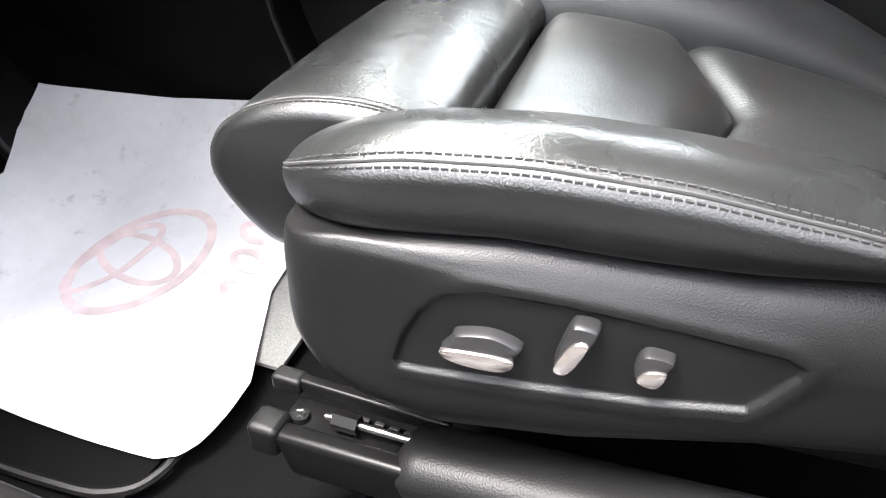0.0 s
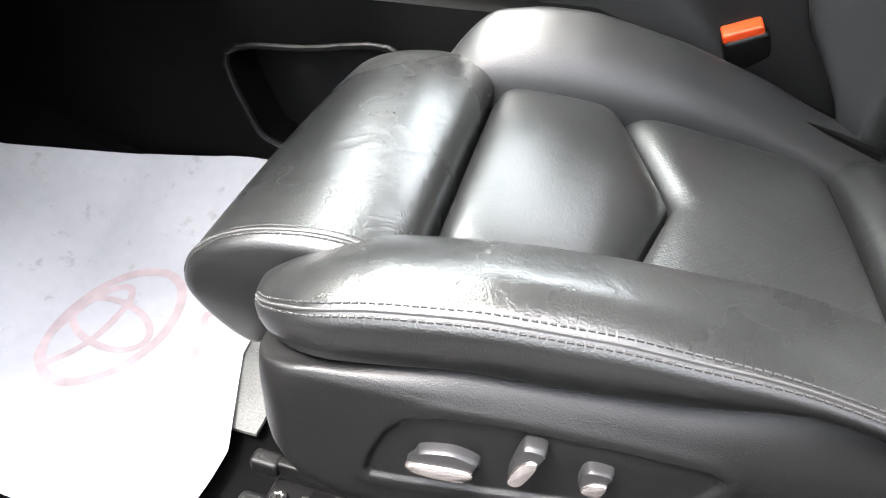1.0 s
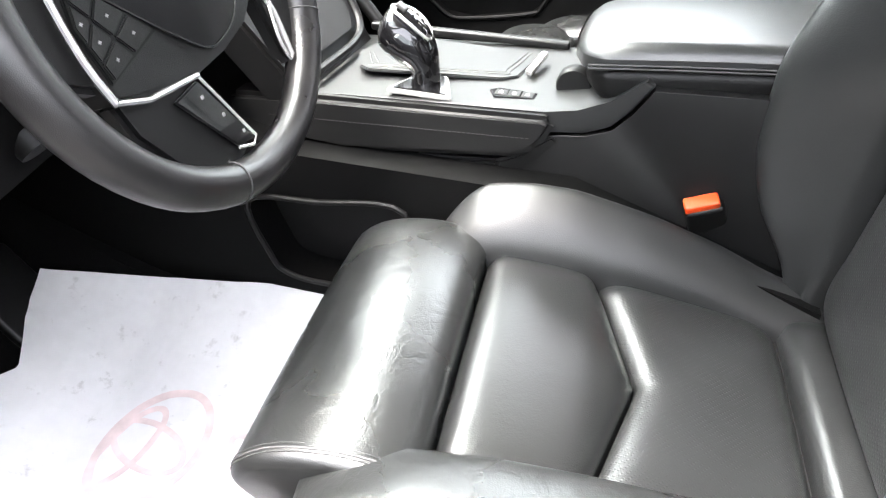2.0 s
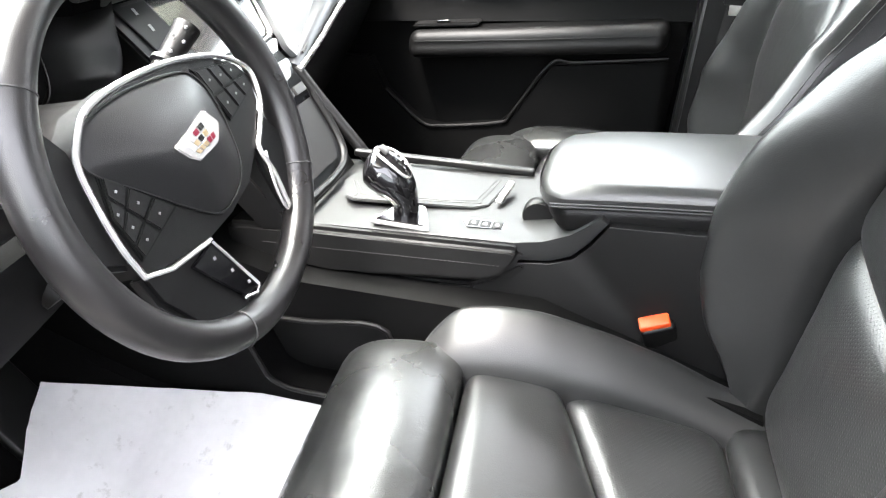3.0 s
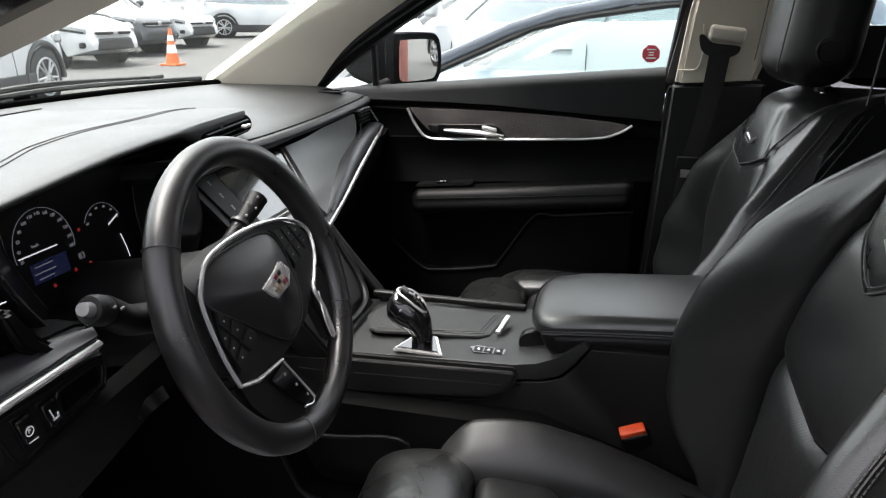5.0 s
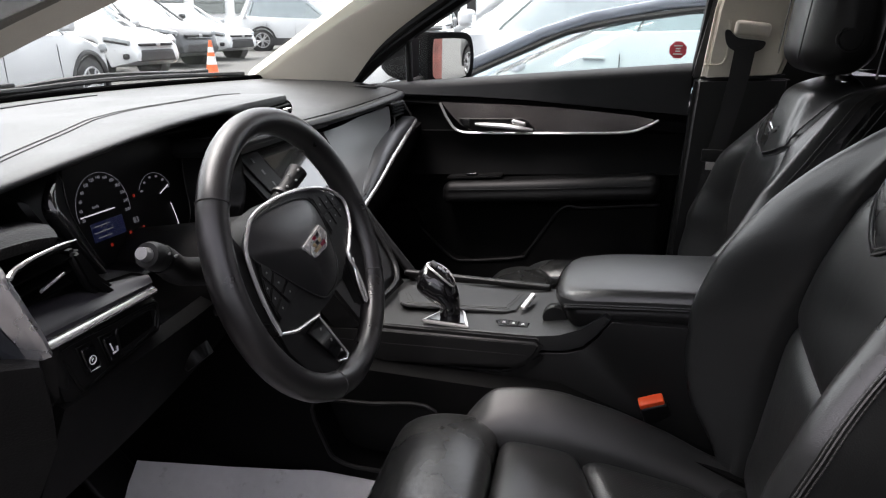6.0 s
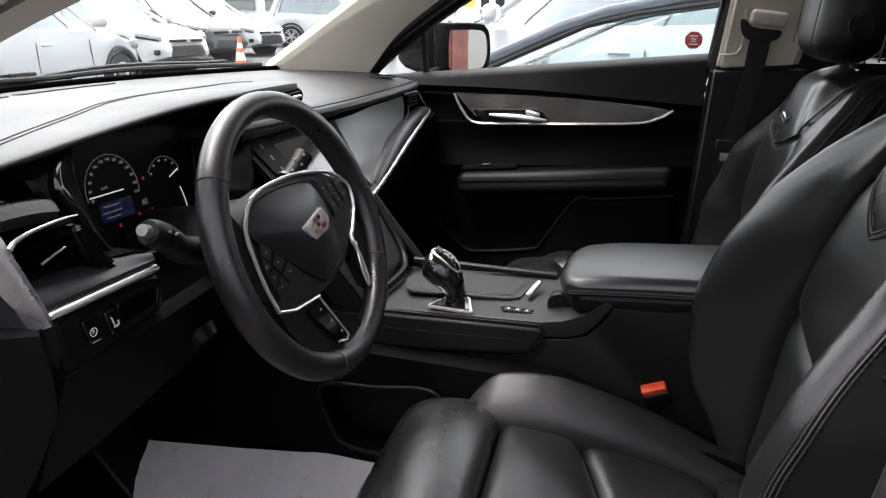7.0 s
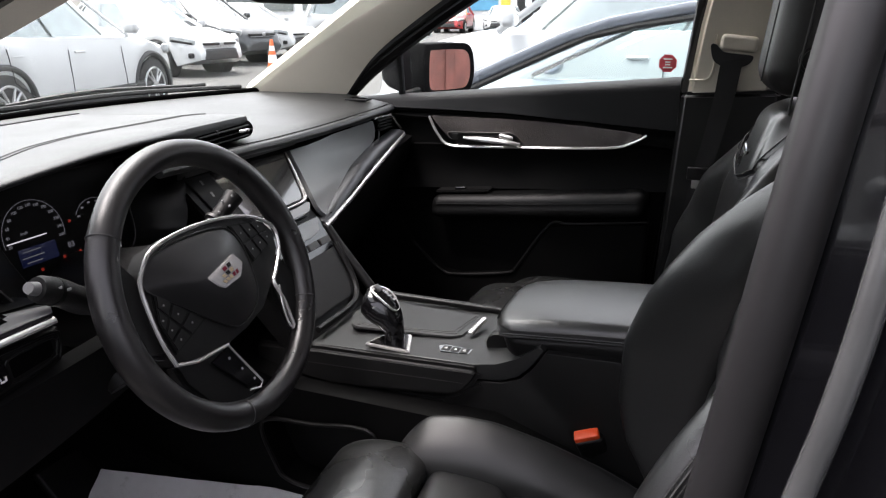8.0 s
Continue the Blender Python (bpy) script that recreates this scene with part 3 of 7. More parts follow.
    if detail:
        add("backrest_shell", loft(rings), LEATHER_DASH)
        add("backrest_lower_panel", back_panel(lambda w: 0.63, lambda w: 0.865 + 0.035 * abs(w), 0.192, 0.173, 0.016), PERFORATED_BACK, "perforated lower back panel")
        add("backrest_upper_panel", back_panel(lambda w: 0.870 + 0.035 * abs(w), lambda w: 1.105, 0.172, 0.120, 0.014), LEATHER, "smooth upper back panel")
        yoke = add("backrest_yoke", back_panel(lambda w: 1.052 + 0.050 * abs(w) ** 1.3, lambda w: 1.200 - 0.012 * w * w, 0.078, 0.095, 0.007, 0.002), LEATHER, "pointed leather yoke with a pressed crest")
        for off in (0.0, 0.007):
            line = []
            for w in [-1.0 + 0.1 * i for i in range(21)]:
                y = 0.078 * w
                z = 1.052 + 0.050 * abs(w) ** 1.3 + off
                line.append((back_x(z) - 0.0135 + 0.006 * abs(w) ** 4, y * (1 - off * 5), z))
            for k in (1, 2, 3):
                z = 1.102 + 0.028 * k + off
                xx = back_x(z) - 0.0075 + 0.003 * k
                half = 0.078 + 0.006 * k
                line = [(xx, -half, z)] + line + [(xx, half, z)]
            add("seam", tube(line, 0.0015, 6), STITCH, "", yoke)
        # pressed crest on the yoke
        cz = 1.108
        xx = back_x(cz) - 0.0155
        for k in (0, 1):
            add("crest", tube([(xx + 0.001, -0.016, cz + 0.009 - k * 0.009), (xx - 0.001, 0, cz - 0.002 - k * 0.009), (xx + 0.001, 0.016, cz + 0.009 - k * 0.009)], 0.0028, 6), ALLOY, "chevron of the pressed metallic crest, a dark one paints its shadow", yoke)
        # backrest bolsters
        for sgn in (-1, 1):
            rings = []
            corner, rear = [], []
            for i in range(41):
                z = 0.600 + 0.595 * i / 40
                e = min(1.0, math.sin(math.pi * min(0.5, i / 24)) ** 0.5) if i else 0.08
                out = smooth_table(outs, max(z, 0.65)) * e
                i0, o0 = smooth_table(ins, max(z, 0.65)), smooth_table(wide, max(z, 0.65))
                bx = back_x(z) + 0.004
                front = bx - out
                pts = [(bx + 0.07, i0), (bx - 0.002, i0), (bx - out * 0.42, i0 + (o0 - i0) * 0.22), (bx - out * 0.85, i0 + (o0 - i0) * 0.52), (front, i0 + (o0 - i0) * 0.76),
                       (front + 0.010, i0 + (o0 - i0) * 0.95), (front + 0.028, o0), (bx + 0.03, o0), (bx + 0.075, o0 - 0.003)]
                rings.append([tuple(p) for p in spline([(x, sgn * v, z) for x, v in pts], 4)])
                corner.append((front + 0.0185, sgn * (o0 + 0.0005), z))
                rear.append((bx + 0.040, sgn * (o0 + 0.0012), z))
            bb = add("backrest_bolster", loft(rings), LEATHER, "")
            if detail:
                for off in (-0.0045, 0.0045):
                    add("stitching", stitch_line([(x + off, y + sgn * 0.0008, z) for x, y, z in corner[3:-1]], 0.0058, (0.0042, 0.0013, 0.0013)), STITCH, "", bb)
            for line, off in ((corner, 0.0), (rear, 0.0)) if detail else ((corner, 0.0), (corner, 0.009), (rear, 0.0), (rear, 0.010)):
                add("seam", tube([(x + off, y, z) for x, y, z in line[3:-1]], 0.0012, 5), THREAD, "", bb)
    else:
        def face(z, v):
            """Front of the padded backrest at height z, v from its middle."""
            i0, w, o = smooth_table(ins, z), smooth_table(wide, z), smooth_table(outs, z)
            a = abs(v)
            twist = 0.14 * v * max(0.0, min(1.0, (z - 0.82) / 0.20))
            top = 0.10 * max(0.0, (z - 1.15) / 0.058) ** 3
            rise = z - lerp([(0.0, 1.038), (0.06, 1.053), (0.106, 1.073), (0.114, 1.120), (0.120, 1.172)], a)
            k = max(0.0, min(1.0, rise / 0.008))
            top -= 0.0055 * k * k * (3 - 2 * k) * (a < 0.125) - 0.003 * math.exp(-(rise / 0.005) ** 2)
            if a < i0:
                return back_x(z) - 0.012 + 0.006 * (a / i0) ** 8 + top + twist
            q = (a - i0) / max(1e-4, w - i0)
            return back_x(z) - 0.006 - 0.004 * math.sin(min(1, q * 4) * math.pi / 2) - (o - 0.004) * math.sin(min(1.0, q / 0.8) * math.pi / 2) ** 1.3 + 0.016 * max(0.0, (q - 0.80) / 0.20) ** 2 + top + twist

        rings = []
        for i in range(141):
            z = 0.60 + 0.608 * i / 140
            zz = max(z, 0.65)
            w = smooth_table(wide, zz)
            vs = [w * math.sin(math.pi / 2 * (-1 + 2 * k / 90)) for k in range(91)]
            fx = face(zz, w)
            deep = back_x(zz) + 0.105 * math.sqrt(max(0.15, 1 - max(0, (z - 1.12) / 0.095) ** 2))
            ring = [(face(zz, v), v, z) for v in vs] + [(fx + 0.02, w + 0.0015, z), (max(fx + 0.03, deep - 0.03), w + 0.001, z), (deep, w * 0.85, z), (deep + 0.01, 0, z), (deep, -w * 0.85, z), (max(fx + 0.03, deep - 0.03), -w - 0.001, z), (fx + 0.02, -w - 0.0015, z)]
            rings.append(ring)
        body = add("backrest", loft(rings), LEATHER, "padded black leather backrest")
        add("backrest_lower_panel", back_panel(lambda w: 0.63, lambda w: 0.865 + 0.035 * abs(w), 0.135, 0.146, 0.012, 0.001), PERFORATED_BACK, "perforated lower back panel", body)
        for sgn in (-1, 1):
            add("seam", tube([(face(z, sgn * smooth_table(ins, z)) - 0.0004, sgn * smooth_table(ins, z), z) for z in [0.90 + 0.19 * k / 20 for k in range(21)]], 0.0016, 6), THREAD, "", body)
            for off, zt in ((0.002, 1.178), (0.012, 1.178), (0.042, 1.165), (0.056, 1.165)):
                add("seam", tube([(face(z, smooth_table(wide, z)) + off, sgn * (smooth_table(wide, z) + 0.0016), z) for z in [0.70 + (zt - 0.70) * k / 30 for k in range(31)]], 0.0011, 5), THREAD, "", body)
        for off in (0.0, 0.007):
            way = []
            for k in range(-20, 21):
                a = abs(k) / 20
                v = lerp([(0, 0.0), (0.3, 0.06), (0.55, 0.106), (0.75, 0.114), (1.0, 0.120)], a) * (1 - 4 * off) * (1 if k > 0 else -1)
                z = lerp([(0, 1.038), (0.3, 1.053), (0.55, 1.073), (0.75, 1.120), (1.0, 1.172)], a) + off
                way.append((face(z, v) - 0.0006, v, z))
            add("yoke_seam", tube(way, 0.0016, 6), STITCH, "stitched pointed yoke seam", body)
        # metal chevron, then a black copy below it as its painted shadow
        for k in (0, 1):
            cz = 1.094 - k * 0.008
            add("crest", tube([(face(cz + 0.008, q * 0.028) - 0.001, q * 0.028, cz + 0.010 * abs(q) - 0.002) for q in (-1.0, -0.5, 0.0, 0.5, 1.0)], 0.0024, 6), (ALLOY, DARK_RECESS)[k], "chevron of the pressed metallic crest, a dark one paints its shadow", body)
    # headrest
    for v in (-0.06, 0.06):
        add("headrest_post", tube([(0.775, v, 1.17), (0.785, v, 1.25)], 0.007, 10), CHROME, "chrome headrest post")
        add("post_collar", tube([(0.773, v, 1.196), (0.774, v, 1.206)], 0.013, 14), SOFT_PLASTIC)
    head = add("headrest", rbox((0.118, 0.31, 0.24), 0.050, (0.742, 0, 1.328), (3, 5, 4), 5, lambda x, y, z: (x + 0.02 * (y / 0.13) ** 2 + 0.10 * z, y * (1 - 0.5 * max(0, -z - 0.04)), z)), HEAD_LEATHER, "black leather headrest")
    for sgn in (-1, 1):
        line = [(0.676 + 0.02 * (1 - abs(k / 8 - 1) ** 4) * 0 + 0.10 * (0.09 * (k / 8 - 1)) + 0.014, sgn * 0.128, 1.325 + 0.09 * (k / 8 - 1)) for k in range(17)]
        add("seam", tube(line, 0.0014, 5), THREAD, "", head)
    add("headrest_button", tube([(0.755, 0.145, 1.272), (0.755, 0.158, 1.272)], [0.019, 0.017], 24), SOFT_PLASTIC, "round headrest button", head)
    add("button_ring", tube([(0.755 + 0.021 * math.cos(a), 0.1525, 1.272 + 0.021 * math.sin(a)) for a in [2 * math.pi * k / 24 for k in range(24)]], 0.002, 6, True), DARK_RECESS, "", head)
    # side cover with switch panel on the outer side
    top = [(0.150, 0.638), (0.19, 0.646), (0.24, 0.653), (0.284, 0.658), (0.344, 0.657), (0.41, 0.658), (0.475, 0.667), (0.56, 0.674), (0.72, 0.672)]
    ridge = [(0.15, 0.630), (0.174, 0.636), (0.194, 0.639), (0.226, 0.637), (0.288, 0.633), (0.347, 0.628), (0.402, 0.626), (0.468, 0.627), (0.72, 0.628)]
    lowz = [(0.150, 0.575), (0.158, 0.552), (0.178, 0.530), (0.21, 0.513), (0.25, 0.509), (0.33, 0.520), (0.43, 0.545), (0.52, 0.560), (0.72, 0.575)]
    dish = [(0.224, 0.566), (0.229, 0.584), (0.239, 0.604), (0.252, 0.618), (0.274, 0.6245), (0.319, 0.6245), (0.376, 0.621), (0.429, 0.6165), (0.438, 0.612), (0.437, 0.605), (0.425, 0.588), (0.417, 0.578), (0.37, 0.570), (0.309, 0.5645), (0.242, 0.5600), (0.227, 0.560)]

    def depth_in(x, z):
        """How far a point lies inside the dish outline."""
        best = 1.0
        for (ax, az), (bx, bz) in zip(dish, dish[1:] + dish[:1]):
            ex, ez = bx - ax, bz - az
            best = min(best, ((x - ax) * ez - (z - az) * ex) / math.hypot(ex, ez))
        return best
    rings = []
    many = 360 if detail else 60
    for i in range(many + 1):
        x = 0.150 + 0.51 * (i / many) ** 1.12
        e = min(1.0, (x - 0.150) / 0.035)
        g = math.sqrt(max(0.0, 1 - (1 - e) ** 2))
        t, l = lerp(top, x), lerp(lowz, x)
        o = -0.228 - 0.027 * g
        h = t - l
        r = smooth_table(ridge, x)
        pts = [(o + 0.07, t - 0.006), (o + 0.046, t), (o + 0.030, r + (t - r) * 0.86), (o + 0.014, r + (t - r) * 0.50), (o + 0.0045, r + 0.001), (o + 0.0005, r - 0.014), (o, t - h * 0.55), (o, t - h * 0.80), (o + 0.005, l + 0.012), (o + 0.018, l), (o + 0.05, l + 0.004)]
        ring = []
        for p in spline([(x, v, z) for v, z in pts], 28 if detail else 5):
            d = depth_in(p.x, p.z)
            k = max(0.0, min(1.0, d / 0.0034))
            lip = 0.0009 * math.exp(-((d + 0.004) / 0.005) ** 2)
            ring.append((p.x, p.y + (0.0031 * k * k * (3 - 2 * k) - lip) * (p.y < o + 0.012), p.z))
        rings.append(ring)
    side = add("seat_side_cover", loft(rings), PLASTIC, "grained black plastic side cover with switch dish")
    return seat, add, side


driver_seat, add_d, side_d = car_seat("driver_seat", "black leather power driver seat with worn creased bolster", (0, -0.36, 0), 1, True)


# ---- driver seat: switch panel, rails ----
def seat_switches(add, side):
    def knob(poly, tip, depth, lab):
        def stack(outline, levels, n=5):
            P = spline([(x, 0, z) for x, z in outline], n, True)
            c = sum(P, Vector((0, 0, 0))) / len(P)
            return loft([[Vector((c.x + (p.x - c.x) * k, y, c.z + (p.z - c.z) * k)) for p in P] for y, k in levels])
        d = -0.250 - depth
        body = add("switch_knob", stack(poly, [(-0.240, 0.94), (d + 0.008, 1.0), (d + 0.004, 0.985), (d + 0.0015, 0.94), (d, 0.86), (d - 0.0004, 0.5)]), KNOB_GREY, lab, side)
        add("knob_face", stack(tip, [(d + 0.001, 1.0), (d - 0.0012, 1.0), (d - 0.0022, 0.93), (d - 0.0025, 0.5)]), KNOB_METAL, "bright metal knob face", body)
    knob([(0.255, 0.580), (0.259, 0.591), (0.263, 0.597), (0.283, 0.600), (0.299, 0.594), (0.297, 0.586), (0.293, 0.579)], [(0.256, 0.581), (0.258, 0.5865), (0.293, 0.5875), (0.292, 0.579), (0.272, 0.5775)], 0.010, "wide silver seat switch knob")
    knob([(0.317, 0.588), (0.319, 0.602), (0.323, 0.615), (0.327, 0.619), (0.338, 0.617), (0.336, 0.608), (0.326, 0.588)], [(0.317, 0.589), (0.325, 0.607), (0.334, 0.608), (0.325, 0.588)], 0.012, "slanted silver recline switch knob")
    knob([(0.359, 0.590), (0.358, 0.597), (0.360, 0.604), (0.365, 0.607), (0.377, 0.605), (0.375, 0.598), (0.370, 0.588)], [(0.360, 0.590), (0.364, 0.597), (0.374, 0.598), (0.370, 0.588)], 0.010, "small silver lumbar switch knob")


seat_switches(add_d, side_d)
passenger_seat, add_p, side_p = car_seat("passenger_seat", "black leather front passenger seat with pointed yoke", (-0.035, 0.385, 0), -1, False)

rail = thing("seat_rail", "black steel seat rail with end caps and exposed motor shaft", "seat rail")
part("upper_bar", rbox((0.13, 0.010, 0.013), 0.003, (0.200, -0.563, 0.457)), BLACK_METAL, rail, "thin black upper rail bar")
part("rail_end_cap", rbox((0.026, 0.016, 0.015), 0.004, (0.131, -0.564, 0.457)), SOFT_PLASTIC, rail, "black plastic rail end cap")
part("rail_channel", rbox((0.15, 0.036, 0.006), 0.002, (0.215, -0.584, 0.442)), BLACK_METAL, rail, "open steel channel")
for k in range(5):
    part("channel_tooth", rbox((0.008, 0.004, 0.006), 0.001, (0.200 + k * 0.012, -0.573, 0.447)), DARK_RECESS, rail)
part("lower_bar", rbox((0.16, 0.018, 0.038), 0.006, (0.226, -0.606, 0.438), (2, 1, 1), 3, lambda x, y, z: (x + (0.7 * max(0, -z) if x < 0 else 0), y, z + 0.05 * x)), BLACK_METAL, rail, "deep black lower rail bar")
part("rail_end_cap", rbox((0.026, 0.026, 0.028), 0.006, (0.137, -0.604, 0.443)), SOFT_PLASTIC, rail, "black plastic rail end cap")
part("motor_shaft", tube([(0.198, -0.586, 0.456), (0.26, -0.586, 0.458)], 0.0028, 10), STEEL, rail, "bare steel shaft")
part("shaft_nut", tube([(0.182, -0.586, 0.4555), (0.202, -0.586, 0.456)], 0.0075, 6), BLACK_METAL, rail, "black hexagonal coupling")
part("shaft_tip", tube([(0.174, -0.586, 0.455), (0.183, -0.586, 0.4555)], [0.002, 0.0035], 8), STEEL, rail)
bolt = part("bolt", tube([(0.152, -0.586, 0.444), (0.152, -0.586, 0.449)], [0.0085, 0.007], 16), BLACK_METAL, rail, "black bolt with star socket")
part("bolt_socket", tube([(0.152 + (0.0042 if k % 2 else 0.0026) * math.cos(k * math.pi / 6), -0.586 + (0.0042 if k % 2 else 0.0026) * math.sin(k * math.pi / 6), 0.4494) for k in range(12)], 0.0008, 4, True), STEEL, bolt)
cover = thing("rail_cover", "grained black plastic cover over the seat rail", "rail cover")
part("cover_shell", rbox((0.56, 0.060, 0.13), 0.022, (0.515, -0.590, 0.428), (3, 1, 1), 4, lambda x, y, z: (x + 0.45 * max(0, -z), y + 0.12 * max(0, -z), z + 0.10 * x * (z > 0))), PAD_LEATHER, cover)
part("cover_clip", rbox((0.03, 0.006, 0.02), 0.002, (0.42, -0.6375, 0.45)), SOFT_PLASTIC, cover)

buckle = thing("seat_belt_buckle", "black seat belt buckle with orange-red press button", "seat belt buckle")
bt = Matrix.Translation((0.452, -0.105, 0.708)) @ Euler((radians(22), radians(-20), radians(8))).to_matrix().to_4x4()
part("buckle_body", moved(rbox((0.046, 0.024, 0.055), 0.006, (0.002, 0, -0.024)), bt), SOFT_PLASTIC, buckle)
part("press_button", moved(rbox((0.040, 0.018, 0.012), 0.003, (0, 0, 0.006)), bt), ORANGE, buckle, "orange-red press button")
part("buckle_stalk", tube([bt @ Vector((0.004, 0, -0.04)), (0.49, -0.10, 0.60), (0.51, -0.10, 0.53)], 0.016, 10, flat=0.5), SOFT_PLASTIC, buckle)

# ---- floor, sill, mats ----
def well_z(x, y):
    """Height of a footwell floor, rising to the tunnel and the toe board."""
    y = -abs(y)
    return 0.372 + 0.18 * (y + 0.475) + 3.4 * max(0, min(y, -0.16) + 0.30) ** 2 + 0.37 * max(0, -0.28 - x) ** 1.1


floor_pan = part("floor", sheet(lambda u, v: (-0.75 + 1.75 * u, -0.70 + 1.42 * v, well_z(-0.75 + 1.75 * u, -0.70 + 1.42 * v) - 0.022), 50, 60, 0.03), CARPET, None, "black carpeted car floor", category="floor", kind="structure")
sill = thing("door_sill", "black painted door sill with scuff plate", "door sill", kind="structure")
part("sill_body", rbox((2.6, 0.16, 0.14), 0.03, (0.35, -0.775, 0.345), (6, 1, 1)), BLACK_PAINT, sill)
part("scuff_plate", rbox((1.4, 0.07, 0.02), 0.006, (0.05, -0.735, 0.412), (4, 1, 1)), SOFT_PLASTIC, sill, "dark plastic scuff plate")


def mat_z(x, y):
    return well_z(x, y) + 0.003 * noise.noise((x * 9, y * 9, 0)) + 0.002 * noise.noise((x * 25, y * 25, 3))


carpet_mat = thing("carpet_mat", "black carpet floor mat with bound edge under the paper", "floor mat")
part("mat_body", sheet(lambda u, v: (-0.42 + (0.436 - 0.02 * (1 - v) ** 6) * u, -0.645 + 0.47 * v, well_z(-0.42 + 0.44 * u, -0.645 + 0.47 * v) - 0.006), 20, 20, 0.008), CARPET, carpet_mat)
part("bound_edge", tube(spline([(x, y, well_z(x, y) - 0.007) for x, y in ((-0.42, -0.645), (-0.2, -0.646), (-0.06, -0.643), (-0.012, -0.632), (0.010, -0.610), (0.016, -0.57), (0.014, -0.45))], 8), 0.005, 8), SOFT_PLASTIC, carpet_mat, "bound mat edge")
part("grey_carpet_mat", sheet(lambda u, v: (-0.03 + 0.085 * u, -0.475 + 0.13 * v, well_z(-0.03 + 0.085 * u, -0.475 + 0.13 * v) - 0.0035), 10, 10, 0.005), GREY_CARPET, None, "small piece of grey carpet beside the paper", category="carpet")


def paper_at(u, v):
    y = -0.600 + 0.445 * v
    x1 = lerp([(-0.600, 0.004), (-0.594, 0.020), (-0.580, 0.031), (-0.565, 0.037), (-0.545, 0.041), (-0.51, 0.041), (-0.45, 0.015), (-0.40, -0.006), (-0.35, -0.010), (-0.25, 0.0), (-0.155, 0.0)], y)
    x0 = lerp([(-0.60, -0.47), (-0.36, -0.425), (-0.33, -0.405), (-0.222, -0.455), (-0.155, -0.466)], y)
    x = x0 + (x1 - x0) * u
    far = smooth_table([(-0.47, -0.227), (-0.40, -0.204), (-0.34, -0.187), (-0.28, -0.172), (-0.22, -0.167), (-0.16, -0.162), (-0.10, -0.153), (-0.04, -0.142), (0.04, -0.130)], x)
    y = -0.600 + (far + 0.600) * v + 0.006 * math.sin(x * 14) * (1 - v) ** 3
    flat = well_z(x, y)
    return (x, y, flat + (mat_z(x, y) - flat) * (1 - v ** 4) + 0.003)


paper = part("paper_floor_mat", sheet(paper_at, 60, 60, 0.0008), PAPER, None, "white paper floor mat with faded red printed emblem", category="paper mat")


def print_ring(cx, cy, ra, rb, turn, w, n=48, a0=0.0, a1=1.0):
    def at(u, v):
        a = 2 * math.pi * (a0 + (a1 - a0) * u)
        p = Vector(((ra + (v - 0.5) * w) * math.cos(a), (rb + (v - 0.5) * w) * math.sin(a)))
        x = cx + p.x * math.cos(turn) - p.y * math.sin(turn)
        y = cy + p.x * math.sin(turn) + p.y * math.cos(turn)
        return (x, y, mat_z(x, y) + 0.0036)
    return sheet(at, n, 1, 0.0003)


for ring in (print_ring(-0.175, -0.395, 0.064, 0.088, radians(-14), 0.011), print_ring(-0.208, -0.402, 0.026, 0.064, radians(-14), 0.009), print_ring(-0.180, -0.395, 0.058, 0.030, radians(-14), 0.009)):
    part("printed_ring", ring, RED_PRINT, paper, "faded red printed oval")
for k in range(4):
    c = Vector((-0.022 - 0.016 * k, -0.447 + 0.043 * k))
    part("printed_bar", print_ring(c.x, c.y, 0.022, 0.012, radians(-16), 0.009, 24, 0.1, 0.9), RED_PRINT, paper)

pedal = thing("foot_pedal", "dark rubber dead pedal at the toe board", "foot pedal")
part("pedal_pad", moved(rbox((0.14, 0.10, 0.02), 0.008), Matrix.Translation((-0.478, -0.275, 0.480)) @ Euler((0, radians(48), 0)).to_matrix().to_4x4()), SOFT_PLASTIC, pedal)

# ---- centre console ----
console = thing("centre_console", "black centre console with leather knee pads", "console", kind="")
# body: side profile swept across
side_prof = [(-0.30, 0.40), (-0.30, 0.60), (-0.10, 0.70), (0.0, 0.715), (0.10, 0.72), (0.20, 0.728), (0.235, 0.742), (0.262, 0.7695), (0.308, 0.7745), (0.338, 0.7865), (0.359, 0.8095), (0.378, 0.839), (0.52, 0.845), (0.62, 0.848), (0.70, 0.80), (0.70, 0.40)]
part("console_body", sweep_profile(side_prof, -0.1015, 0.130, 0.002), SOFT_PLASTIC, console)
top_prof = [(-0.12, 0.70), (-0.12, 0.778), (0.0, 0.787), (0.06, 0.790), (0.14, 0.794), (0.262, 0.799), (0.300, 0.806), (0.336, 0.822), (0.356, 0.838), (0.368, 0.848), (0.3765, 0.8425), (0.357, 0.8125), (0.336, 0.7895), (0.308, 0.7775), (0.262, 0.7725), (0.235, 0.746), (0.20, 0.735), (0.0, 0.72)]
part("console_top", sweep_profile(top_prof, -0.101, 0.128, 0.005), CONSOLE_TOP, console, "smooth satin console top")
for y in (-0.101, 0.131):
    pad = [(-0.16, 0.728), (-0.16, 0.777), (-0.02, 0.787), (0.12, 0.792), (0.258, 0.798), (0.270, 0.794), (0.271, 0.786), (0.262, 0.768), (0.245, 0.750), (0.222, 0.740), (0.0, 0.716)]
    inner = 0.030 if y < 0 else -0.030
    part("knee_pad", prism([(x, z - 0.002) for x, z in pad], min(y - math.copysign(0.014, inner), y + inner), max(y - math.copysign(0.014, inner), y + inner), "y", 0.013, 5), PAD_LEATHER, console, "stitched leather knee pad")
